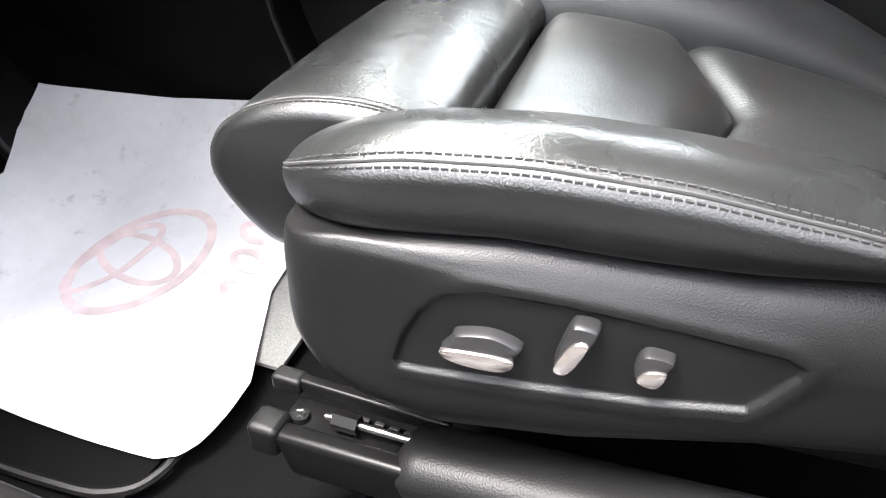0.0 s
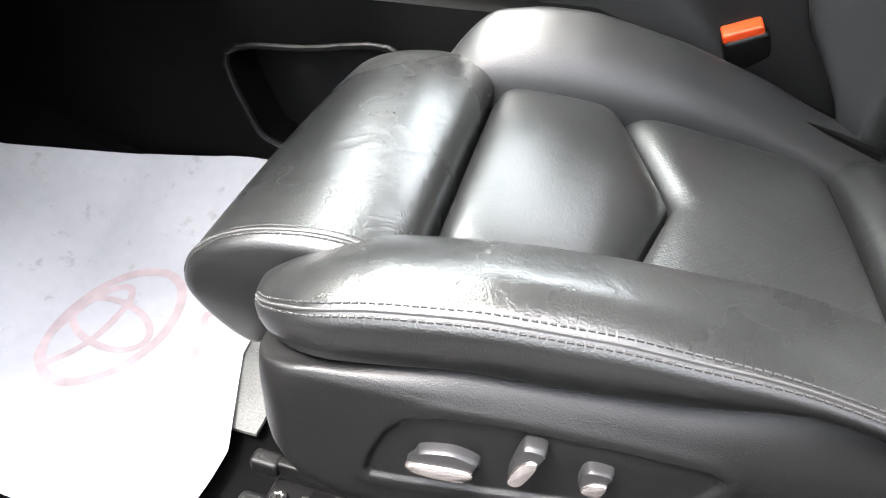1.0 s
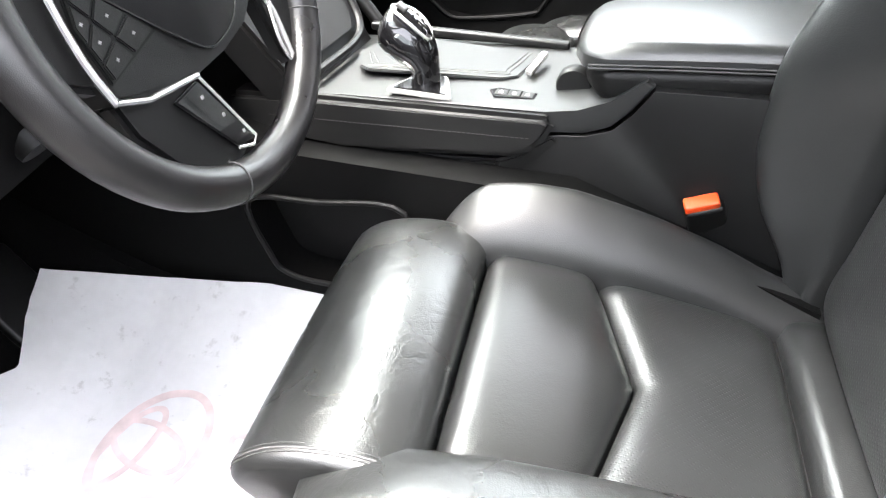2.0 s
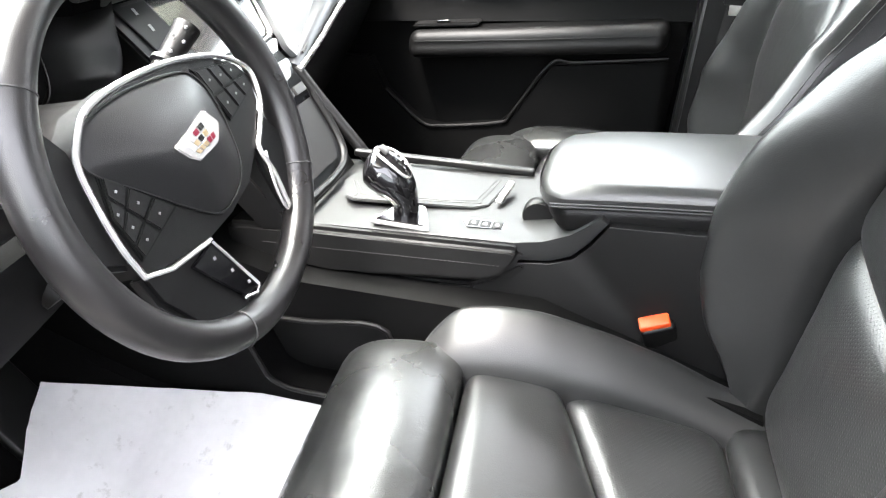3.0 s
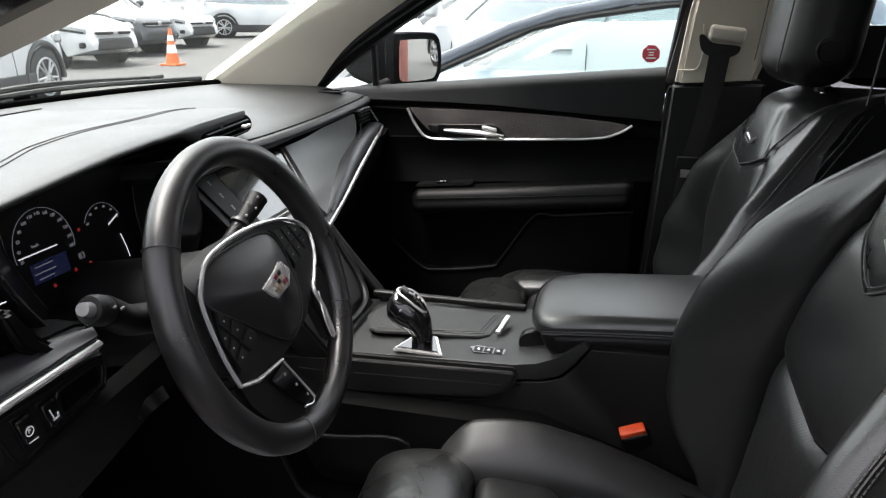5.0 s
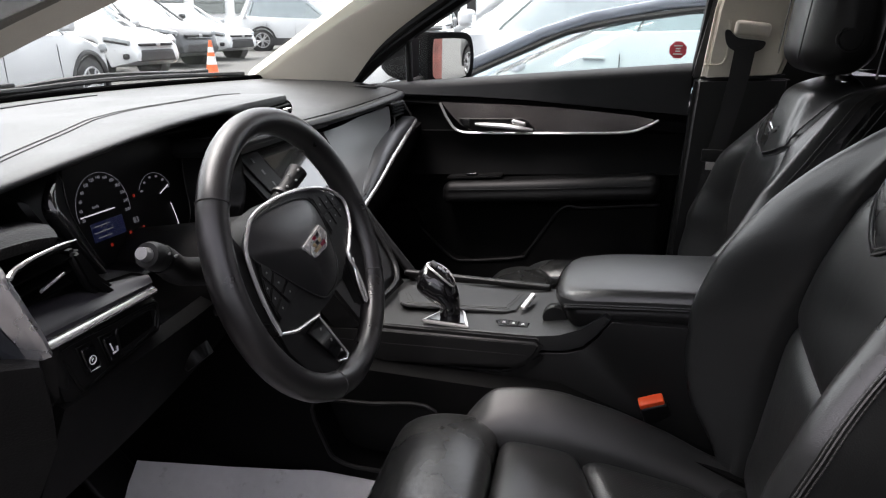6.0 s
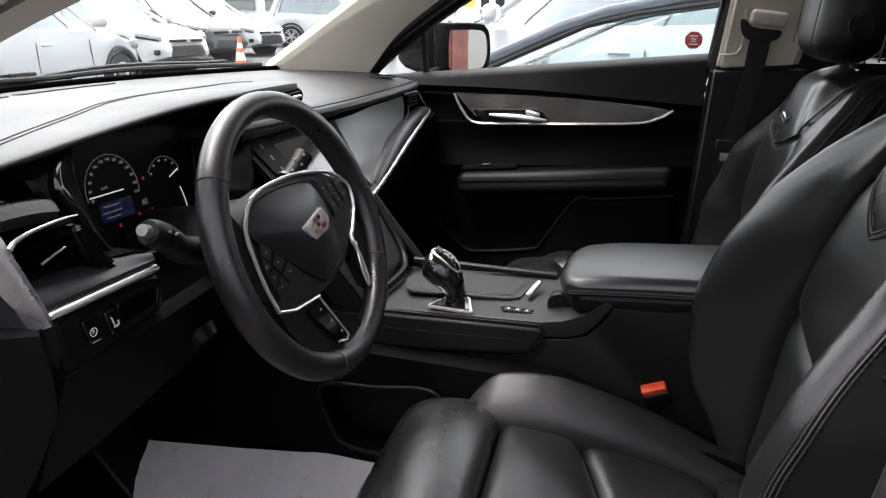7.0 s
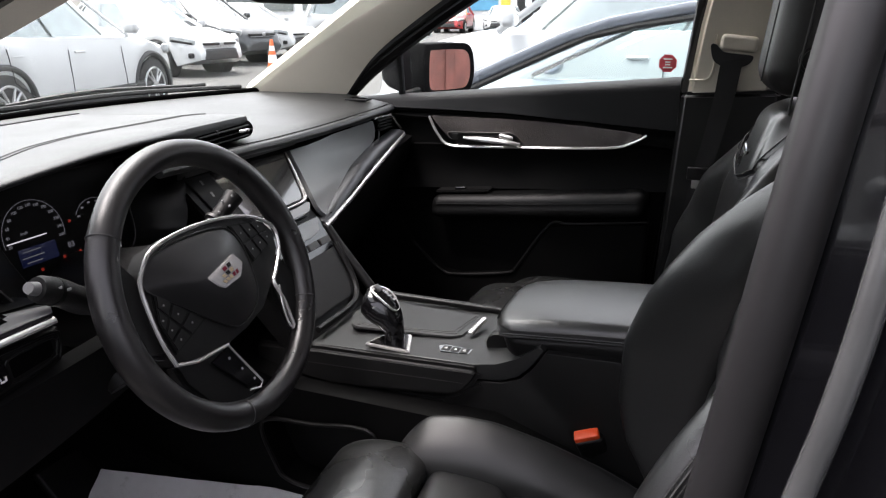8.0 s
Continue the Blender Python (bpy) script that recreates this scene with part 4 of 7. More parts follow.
for y in (-0.112,):
    part("pad_stitching", stitch_line([(-0.10, -0.1152, 0.752), (0.0, -0.1152, 0.756), (0.12, -0.1152, 0.762), (0.245, -0.1152, 0.768)], 0.006, (0.004, 0.0008, 0.0008)), THREAD, console)
part("lower_moulding", prism([(-0.25, 0.655), (-0.25, 0.690), (-0.10, 0.700), (0.06, 0.713), (0.206, 0.728), (0.2005, 0.708), (0.05, 0.690), (-0.10, 0.675)], -0.106, -0.098, "y", 0.003, 2), DOOR_LEATHER, console, "slim lower console moulding")
part("rear_moulding", prism([(0.2075, 0.728), (0.235, 0.7405), (0.250, 0.755), (0.268, 0.768), (0.276, 0.764), (0.256, 0.740), (0.236, 0.722), (0.202, 0.708)], -0.1045, -0.098, "y", 0.002, 2), SOFT_PLASTIC, console)
# shifter
shifter = thing("gear_selector", "gloss black gear selector with chrome trim", "gear selector")
part("selector_surround", prism([(0.056, -0.094), (0.078, -0.035), (0.118, -0.032), (0.142, -0.097)], 0.793, 0.800, "z", 0.002), CHROME, shifter, "chrome selector surround")
part("selector_well", prism([(0.063, -0.091), (0.082, -0.039), (0.115, -0.037), (0.135, -0.0935)], 0.7985, 0.8015, "z", 0.001), GLOSS_BLACK, shifter)
neck = spline([(0.100, -0.066, 0.796), (0.099, -0.066, 0.820), (0.091, -0.065, 0.838), (0.074, -0.063, 0.855), (0.055, -0.062, 0.867), (0.042, -0.062, 0.872)], 6)
fat = [lerp([(0, 0.0185), (0.2, 0.0185), (0.36, 0.0235), (0.52, 0.0295), (0.68, 0.0315), (0.85, 0.0280), (0.95, 0.020), (1, 0.008)], k / (len(neck) - 1)) for k in range(len(neck))]
part("selector_knob", tube(neck, fat, 22, flat=0.86), GLOSS_BLACK, shifter, "gloss black rounded selector knob")
kt = Matrix.Translation((0.0700, -0.0625, 0.8590)) @ Euler((0, radians(36), 0)).to_matrix().to_4x4()
part("knob_trim", moved(tube(spline([(0.030 * math.cos(a), 0.0195 * math.sin(a), 0.0245 - 0.006 * math.cos(a) ** 2) for a in [2 * math.pi * i / 16 for i in range(16)]], 2, True), 0.0022, 8, True), kt), CHROME, shifter, "chrome knob trim ring")
part("park_button", moved(rbox((0.014, 0.014, 0.005), 0.002, (-0.020, 0, 0.0262)), kt), SILVER, shifter)
part("selector_marks", moved(joined(*[rbox((0.004, 0.008, 0.001), 0.0004, (-0.004 + 0.009 * k, 0, 0.0312)) for k in range(3)]), kt), GLYPH_DIM, shifter)
# cup holder cover, lever, switch strip
cover_line = [(-0.028, 0.02), (-0.006, -0.030), (0.010, -0.040), (0.185, -0.018), (0.204, -0.004), (0.218, 0.09), (0.0, 0.10)]
part("cup_cover", prism(cover_line, 0.7955, 0.8000, "z", 0.0015), CONSOLE_TOP, console, "stitched leather cup holder cover")
for k in (0.006, 0.012):
    part("cover_seam", tube(spline([(-0.018 + k, 0.02, 0.8003), (0.004 + k, -0.028 + k, 0.8003), (0.014 + k, -0.034 + k, 0.8003), (0.183 - k, -0.012 + k, 0.8003), (0.197 - k, 0.002 + k, 0.8003), (0.210 - k, 0.085, 0.8003)], 4), 0.0008, 5), THREAD, console)
part("console_rail", rbox((0.30, 0.014, 0.012), 0.004, (0.10, 0.122, 0.803), (2, 1, 1)), PLASTIC, console)
part("cup_lever", rbox((0.058, 0.011, 0.009), 0.0035, (0.222, 0.026, 0.808), turn=Euler((0, radians(-8), radians(80))).to_matrix()), CHROME, console, "chrome lever")
strip = part("switch_strip", prism([(0.179, -0.054), (0.189, -0.073), (0.239, -0.070), (0.240, -0.050), (0.190, -0.046)], 0.793, 0.7985, "z", 0.0008), GLOSS_BLACK, console, "gloss black switch strip")
for k in range(3):
    b = part("switch_button", rbox((0.0145, 0.017, 0.003), 0.0006, (0.1955 + k * 0.0165, -0.0600, 0.7979)), SOFT_PLASTIC, strip)
    part("switch_mark", joined(rbox((0.005, 0.003, 0.0006), 0.0002, (0.1955 + k * 0.0165, -0.0615, 0.7995)), rbox((0.003, 0.002, 0.0006), 0.0002, (0.1955 + k * 0.0165, -0.0578, 0.7995))), GLYPH, b)
part("thumb_wheel", tube([(0.279, -0.034, 0.806), (0.279, -0.031, 0.806), (0.279, -0.015, 0.806), (0.279, -0.012, 0.806)], [0.020, 0.022, 0.022, 0.020], 28), SOFT_PLASTIC, console, "ribbed thumb wheel")
armrest = thing("armrest", "padded black leather console armrest lid", "armrest")
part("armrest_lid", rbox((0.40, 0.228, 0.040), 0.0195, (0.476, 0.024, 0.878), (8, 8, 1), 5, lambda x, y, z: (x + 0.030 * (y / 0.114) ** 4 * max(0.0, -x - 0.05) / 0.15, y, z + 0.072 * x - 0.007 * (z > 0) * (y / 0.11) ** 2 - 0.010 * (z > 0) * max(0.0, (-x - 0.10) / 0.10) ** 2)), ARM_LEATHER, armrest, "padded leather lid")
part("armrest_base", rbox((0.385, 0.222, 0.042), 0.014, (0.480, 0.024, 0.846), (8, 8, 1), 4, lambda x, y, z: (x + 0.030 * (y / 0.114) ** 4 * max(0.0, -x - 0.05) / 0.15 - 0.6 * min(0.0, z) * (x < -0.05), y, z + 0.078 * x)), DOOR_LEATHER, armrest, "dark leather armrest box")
for dz in (0.0, 0.004):
    part("seam", tube(spline([(0.300, -0.0905, 0.8525 + dz), (0.40, -0.0905, 0.861 + dz), (0.52, -0.0905, 0.870 + dz), (0.64, -0.0905, 0.879 + dz)], 5), 0.0012, 5), THREAD, armrest)
# tunnel side with cubby
tunnel = thing("tunnel_side", "black tunnel side panel with open cubby", "console side", kind="structure")
tp = [(-0.75, 0.40), (-0.75, 0.80), (-0.20, 0.76), (-0.05, 0.72), (0.30, 0.72), (0.60, 0.62), (0.60, 0.40)]
cub = [(-0.126, 0.640), (-0.104, 0.556), (-0.082, 0.530), (-0.026, 0.523), (0.08, 0.54), (0.10, 0.662), (-0.02, 0.657)]


def ray_to(poly, c, a):
    """Where a ray from c at angle a leaves the outline poly."""
    d, best = Vector((math.cos(a), math.sin(a))), None
    for p, q in zip(poly, poly[1:] + poly[:1]):
        e = Vector(q) - Vector(p)
        den = d.x * e.y - d.y * e.x
        if abs(den) < 1e-9:
            continue
        w = Vector(p) - Vector(c)
        t, k = (w.x * e.y - w.y * e.x) / den, (w.x * d.y - w.y * d.x) / den
        if t > 0 and -1e-6 <= k <= 1 + 1e-6 and (best is None or t > best):
            best = t
    return (c[0] + d.x * best, c[1] + d.y * best)


mouth = [(p.x, p.z) for p in spline([(x, 0, z) for x, z in cub], 5, True)]
centre = (-0.01, 0.60)
angles = sorted([math.atan2(z - centre[1], x - centre[0]) for x, z in tp] + [2 * math.pi * k / 72 - math.pi for k in range(72)])
face_out = [ray_to(tp, centre, a) for a in angles]
face_in = [ray_to(mouth, centre, a) for a in angles]
part("tunnel_panel", loft([[(x, 0.165, z) for x, z in face_out], [(x, -0.155, z) for x, z in face_out], [(x, -0.155, z) for x, z in face_in], [(x, -0.150, z) for x, z in face_in],
                           [(centre[0] + (x - centre[0]) * 0.90, -0.06, centre[1] + (z - centre[1]) * 0.92) for x, z in face_in]]), DOOR_PLASTIC, tunnel, "tunnel panel with an open cubby")
part("cubby_rim", tube(spline([(x, -0.158, z) for x, z in cub], 5, True), 0.004, 8, True), SOFT_PLASTIC, tunnel)


# ---- dashboard ----
dash = thing("dashboard", "black leather-wrapped dashboard with chrome accents", "dashboard")


def dash_front(y):
    return -0.83 + 0.38 * y * y


def dash_rear(y):
    return lerp([(-0.76, -0.37), (-0.25, -0.37), (-0.20, -0.228), (0.0, -0.234), (0.10, -0.234), (0.3, -0.236), (0.5, -0.244), (0.65, -0.258), (0.74, -0.265)], y)


def top_at(u, v):
    y = -0.76 + 1.50 * u
    a, b = dash_front(y), dash_rear(y)
    x = a + (b - a) * v
    z = 1.130 + 0.007 * math.sin(math.pi * v) - 0.022 * v - 0.010 * max(0, v - 0.955) / 0.045
    return (x, y, z - 0.014)


part("dash_top", sheet(top_at, 60, 40, 0.014), LEATHER_DASH, dash, "grained black dash top")
# instrument hood: one pad that rises from the dash top to a rolled lip
def hood_top(y):
    return lerp([(-0.77, 1.128), (-0.65, 1.1395), (-0.55, 1.149), (-0.45, 1.157), (-0.36, 1.163), (-0.27, 1.166), (-0.18, 1.165), (-0.08, 1.163), (0.02, 1.161), (0.10, 1.157)], y)


def hood_lip(y):
    return lerp([(-0.77, -0.20), (-0.55, -0.208), (-0.25, -0.222), (-0.15, -0.235), (0.0, -0.252), (0.10, -0.262)], y)


def hood_at(x, y):
    """Height of the pad's upper side."""
    xl = hood_lip(y)
    return lerp([(dash_front(y) - 0.01, 1.126), (dash_front(y) + 0.08, 1.134), (xl - 0.03, hood_top(y)), (xl, hood_top(y) - 0.001)], x)


rings = []
for i in range(49):
    s = i / 48
    y = -0.765 + 0.860 * s
    e = min(1, (1 - s) / 0.04)
    drop = 0.018 * max(0, min(1, (y + 0.20) / 0.06))
    g = math.sqrt(max(0.02, 1 - (1 - e) ** 2))
    tip = min(1, (1 - s) / 0.075)
    xl, zt = hood_lip(y) - 0.055 * (1 - math.sqrt(1 - (1 - tip) ** 2)), hood_top(y)
    mid = 1.118
    xf = dash_front(y) + 0.02
    prof = [(xf, 1.108)] + [(x, hood_at(x, y)) for x in [xf + 0.05 + (xl - 0.08 - xf) * q / 6 for q in range(7)]] + [(xl - 0.010, zt - 0.0015), (xl - 0.001, zt - 0.005), (xl - 0.003, zt - 0.011 - drop), (xl - 0.02, zt - 0.014 - drop), (-0.33, zt - 0.026 - drop * 0.8), (-0.42, 1.106), (xf, 1.095)]
    ring = []
    for p in spline([(x, y, mid + (z - mid) * (g if z > mid else 1)) for x, z in prof], 3, True):
        ring.append(tuple(p))
    rings.append(ring)
hood = part("instrument_hood", loft(rings), LEATHER_DASH, dash, "stitched leather instrument hood")
for off in (0.0, 0.013):
    line = []
    for i in range(60):
        y = -0.75 + 0.82 * i / 59
        x = smooth_table([(-0.77, -0.245), (-0.61, -0.265), (-0.44, -0.315), (-0.34, -0.355), (-0.22, -0.375), (-0.09, -0.375), (0.03, -0.385), (0.10, -0.36)], y) - off
        line.append((x, y, hood_at(x, y) + 0.0002))
    part("seam", tube(line, 0.0013, 5), THREAD, hood)
# centre vents under the hood's end
vturn = Euler((0, 0, radians(6))).to_matrix()
vent = part("centre_vent", rbox((0.05, 0.21, 0.034), 0.0165, (-0.268, -0.035, 1.133), (1, 4, 1), 5, turn=vturn), HOLE_BLACK, dash, "slim rounded centre air vents")
for k in range(3):
    part("vent_slat", rbox((0.006, 0.165 + 0.02 * (k == 1), 0.0022), 0.001, (-0.2445, -0.037, 1.124 + k * 0.009), turn=vturn), SATIN_BLACK, vent)
part("vent_divider", rbox((0.014, 0.006, 0.028), 0.002, (-0.248, -0.06, 1.133), turn=vturn), SOFT_PLASTIC, vent)
part("vent_tab", rbox((0.010, 0.024, 0.006), 0.002, (-0.240, 0.015, 1.136), turn=vturn), CHROME, vent, "chrome vent tab")
for y0, y1 in ((-0.42, -0.20), (-0.17, 0.08)):
    part("demist_slot", sheet(lambda u, v: (dash_front(y0 + (y1 - y0) * u) + 0.09 + 0.022 * v, y0 + (y1 - y0) * u, hood_at(dash_front(y0 + (y1 - y0) * u) + 0.09 + 0.022 * v, min(0.09, y0 + (y1 - y0) * u)) + 0.001), 12, 2, 0.002), DARK_RECESS, dash, "dark demister slot")
# upper leather roll across the passenger side
roll_way = spline([(-0.220, -0.24, 1.108), (-0.225, -0.12, 1.104), (-0.228, 0.0, 1.102), (-0.229, 0.10, 1.099), (-0.230, 0.30, 1.098), (-0.239, 0.50, 1.099), (-0.250, 0.64, 1.099), (-0.262, 0.70, 1.098)], 8)
droll = part("dash_roll", tube(roll_way, 0.0095, 12), LEATHER_DASH, dash, "stitched leather roll along the dash edge")
for dx, dz in ((-0.004, 0.0092), (0.0094, 0.0005)):
    part("seam", tube([p + Vector((dx, 0, dz)) for p in roll_way], 0.0011, 5), THREAD, droll)
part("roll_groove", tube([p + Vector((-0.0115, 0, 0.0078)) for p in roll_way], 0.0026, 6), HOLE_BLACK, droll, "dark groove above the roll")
# strip whose near-black colour is the shade under the roll
part("roll_shade", loft([[p + Vector((a, 0, b)) for a, b in ((-0.002, -0.006), (-0.010, -0.024), (-0.030, -0.026), (-0.030, -0.004))] for p in roll_way]), HOLE_BLACK, dash, "near-black strip that paints the shade under the roll")
# speaker / demist grille at the far end
g = part("demist_grille", rbox((0.062, 0.040, 0.006), 0.002, (-0.345, 0.668, 1.1205)), SOFT_PLASTIC, dash, "small side demister grille")
for k in (-1, 1):
    part("grille_slot", rbox((0.020, 0.024, 0.002), 0.0008, (-0.345 + 0.013 * k, 0.668, 1.1238)), HOLE_BLACK, g)
# dash bulk behind the faces
part("dash_core", prism([(-0.75, 0.70), (-0.75, 1.08), (-0.36, 1.08), (-0.37, 0.95), (-0.42, 0.80), (-0.45, 0.70)], -0.74, 0.73, "y", 0.01), DARK_RECESS, dash)
# passenger panel


def lerp3(table, u):
    return [lerp([(k, p[c]) for k, p in table], u) for c in range(3)]


blade = spline([(-0.214, 0.668, 1.037), (-0.197, 0.52, 1.008), (-0.177, 0.37, 0.981), (-0.161, 0.25, 0.956), (-0.148, 0.13, 0.931)], 8)
rings = []
for i, p in enumerate(blade):
    s = i / (len(blade) - 1)
    w = lerp([(0.0, 0.010), (0.15, 0.020), (0.3, 0.028), (0.5, 0.028), (0.8, 0.020), (1.0, 0.012)], s)
    up = Vector((-0.12, -0.35, 0.93)).normalized()
    rings.append([p, p + up * w * 0.3 + Vector((0.007, 0, 0)), p + up * w * 0.7 + Vector((0.005, 0, 0)), p + up * w + Vector((-0.004, 0, 0)), p + up * w + Vector((-0.03, 0, 0)), p + Vector((-0.03, 0, 0))])
part("metal_blade", loft(rings), BLADE_TRIM, dash, "dark satin blade trim")
part("chrome_line", tube(spline([(-0.210, 0.662, 1.034), (-0.193, 0.52, 1.005), (-0.173, 0.37, 0.978), (-0.157, 0.25, 0.953), (-0.144, 0.128, 0.929)], 8), 0.007, 12), CHROME, dash, "chrome accent line")
LEFT_EDGE = [(0, (-0.247, 0.166, 1.080)), (0.4, (-0.207, 0.148, 1.033)), (0.75, (-0.172, 0.131, 0.990)), (0.9, (-0.160, 0.132, 0.965)), (1, (-0.150, 0.142, 0.950))]
RIGHT_EDGE = [(0, (-0.240, 0.545, 1.084)), (0.12, (-0.238, 0.552, 1.062)), (0.22, (-0.232, 0.537, 1.040)), (0.6, (-0.208, 0.405, 1.004)), (0.9, (-0.175, 0.242, 0.967)), (1, (-0.158, 0.158, 0.950))]


def panel_at(u, v):
    """One smooth skin that rolls forward into the centre stack at its left edge."""
    a = Vector(lerp3(LEFT_EDGE, u))
    b = Vector(lerp3(RIGHT_EDGE, u))
    p = a + (b - a) * v
    p.x = b.x + (a.x - b.x) * (1 - v) ** 2.2 + 0.004 * math.sin(math.pi * v)
    return tuple(p)


part("passenger_panel", sheet(panel_at, 24, 24, 0.010), SOFT_PANEL, dash, "smooth shield-shaped passenger panel")
part("panel_seam", tube([Vector(panel_at(k / 30, 1.0)) + Vector((0.010, 0.002, 0)) for k in range(4, 31)], 0.0022, 6), DARK_RECESS, dash)
pv = part("end_vent", prism([(0.555, 1.086), (0.64, 1.084), (0.686, 1.048), (0.58, 1.052)], -0.262, -0.240, "x", 0.002), GLOSS_BLACK, dash, "slanted end air vent")
for k in range(4):
    part("vent_slat", rbox((0.012, 0.07, 0.003), 0.001, (-0.238, 0.605, 1.057 + k * 0.008)), SOFT_PLASTIC, pv)
part("vent_frame", tube([(-0.238, 0.553, 1.089), (-0.238, 0.645, 1.087), (-0.230, 0.690, 1.046)], 0.003, 8), CHROME, pv, "chrome vent frame")
# glove box and lower passenger side
part("glove_box", sheet(lambda u, v: (-0.21 - 0.02 * u - 0.20 * v ** 1.5, 0.14 + 0.58 * u, (0.920 + 0.105 * u) * (1 - v) + 0.66 * v), 20, 14, 0.02), SOFT_PLASTIC, dash, "soft black glove box lid")
# centre stack: sloping face
def on_stack(y, s, out=0.0):
    """s: metres down the sloping face from the top edge."""
    d = Vector((0.205, 0, -0.30)).normalized()
    nn = Vector((0.30, 0, 0.205)).normalized()
    p = Vector((-0.250, y, 1.088)) + d * s + nn * out
    return p


def stack_prism(poly, lo, hi, bevel):
    bm = prism(poly, lo, hi, "z", bevel)
    for v in bm.verts:
        v.co = on_stack(v.co.x, v.co.y, v.co.z)
    return bm


def on_screen(y, s, out=0.0):
    """s: metres down the leaning screen face."""
    return Vector((-0.255 + 0.660 * s + 0.751 * out, y, 1.080 - 0.751 * s + 0.660 * out))


def screen_prism(poly, lo, hi, bevel):
    bm = prism(poly, lo, hi, "z", bevel)
    for v in bm.verts:
        v.co = on_screen(v.co.x, v.co.y, v.co.z)
    return bm


part("stack_body", stack_prism([(-0.14, 0.0), (0.145, 0.0), (0.125, 0.10), (0.135, 0.20), (0.12, 0.37), (-0.11, 0.37), (-0.14, 0.2)], -0.06, -0.006, 0.006), SOFT_PLASTIC, dash, "sloping centre stack")
part("screen_housing", screen_prism([(-0.170, -0.006), (0.160, -0.006), (0.112, 0.128), (0.095, 0.152), (-0.15, 0.152)], -0.055, -0.002, 0.004), SATIN_BLACK, dash, "black screen housing")
scr = part("touch_screen", screen_prism([(-0.088, 0.003), (0.150, 0.003), (0.104, 0.110), (0.094, 0.118), (-0.075, 0.118)], -0.004, 0.0015, 0.0008), TOUCH, dash, "glossy touch screen reflecting the sky")
part("screen_side", screen_prism([(-0.150, 0.003), (-0.089, 0.003), (-0.076, 0.118), (-0.130, 0.118)], -0.004, 0.0012, 0.0008), SATIN_BLACK, scr, "matt strip with screen keys")
part("screen_mark", joined(*[moved(rbox((0.010, 0.005, 0.0005), 0.0002), Matrix.Translation(on_screen(-0.118 + 0.004 * j, 0.022 + 0.026 * j, 0.0014)) @ Euler((0, radians(48.7), 0)).to_matrix().to_4x4()) for j in range(4)]), GLYPH_DIM, scr)
edge_line = spline([on_screen(y, q, 0.001) for y, q in ((0.159, -0.002), (0.1365, 0.056), (0.1145, 0.110), (0.106, 0.120), (0.090, 0.1245), (0.05, 0.1255), (-0.12, 0.1255))], 6)
part("chrome_line", tube(edge_line, [lerp([(0, 0.0018), (0.3, 0.0044), (0.55, 0.0044), (0.7, 0.0026), (1, 0.0022)], k / (len(edge_line) - 1)) for k in range(len(edge_line))], 8), CHROME, dash, "chrome screen edge")
part("touch_strip", screen_prism([(-0.12, 0.132), (0.060, 0.132), (0.108, 0.128), (0.110, 0.134), (0.092, 0.148), (0.06, 0.151), (-0.12, 0.151)], -0.006, 0.003, 0.002), TOUCH_STRIP, dash, "silver touch strip")
part("climate_panel", stack_prism([(-0.11, 0.165), (0.125, 0.165), (0.118, 0.235), (-0.10, 0.235)], -0.012, -0.002, 0.0015), GLOSS_BLACK, dash, "gloss black climate panel")
part("climate_plate", stack_prism([(-0.10, 0.170), (0.118, 0.166), (0.100, 0.192), (0.06, 0.200), (-0.10, 0.200)], -0.006, 0.002, 0.002), TOUCH_STRIP, dash, "silver climate key plate")
for k in range(5):
    part("climate_key", stack_prism([(-0.09 + k * 0.042, 0.208), (-0.055 + k * 0.042, 0.208), (-0.055 + k * 0.042, 0.222), (-0.09 + k * 0.042, 0.222)], -0.002, 0.003, 0.001), SILVER, dash)
part("stack_pocket", stack_prism([(-0.09, 0.235), (0.105, 0.235), (0.095, 0.31), (0.07, 0.335), (-0.07, 0.335)], 0.0, 0.002, 0.0006), DARK_RECESS, dash, "dark storage pocket")
part("pocket_trim", tube(spline([on_stack(0.115, 0.23, 0.006), on_stack(0.105, 0.30, 0.007), on_stack(0.085, 0.338, 0.007), on_stack(0.04, 0.352, 0.007), on_stack(-0.08, 0.352, 0.007)], 6), 0.006, 8), PLASTIC, dash)
part("stack_side_trim", tube(spline([(-0.150, 0.136, 0.932), (-0.12, 0.137, 0.892), (-0.085, 0.137, 0.85), (-0.05, 0.136, 0.81), (-0.03, 0.134, 0.785)], 6), 0.010, 10), PLASTIC, dash)

# ---- instrument cluster ----
cluster = thing("instrument_cluster", "lit instrument cluster in a gloss black surround", "instrument cluster")
ct = Matrix.Translation((-0.300, -0.355, 1.04)) @ Euler((0, radians(-10), 0)).to_matrix().to_4x4()


def on_cluster(y, z, x=0.0):
    return ct @ Vector((x, y, z))


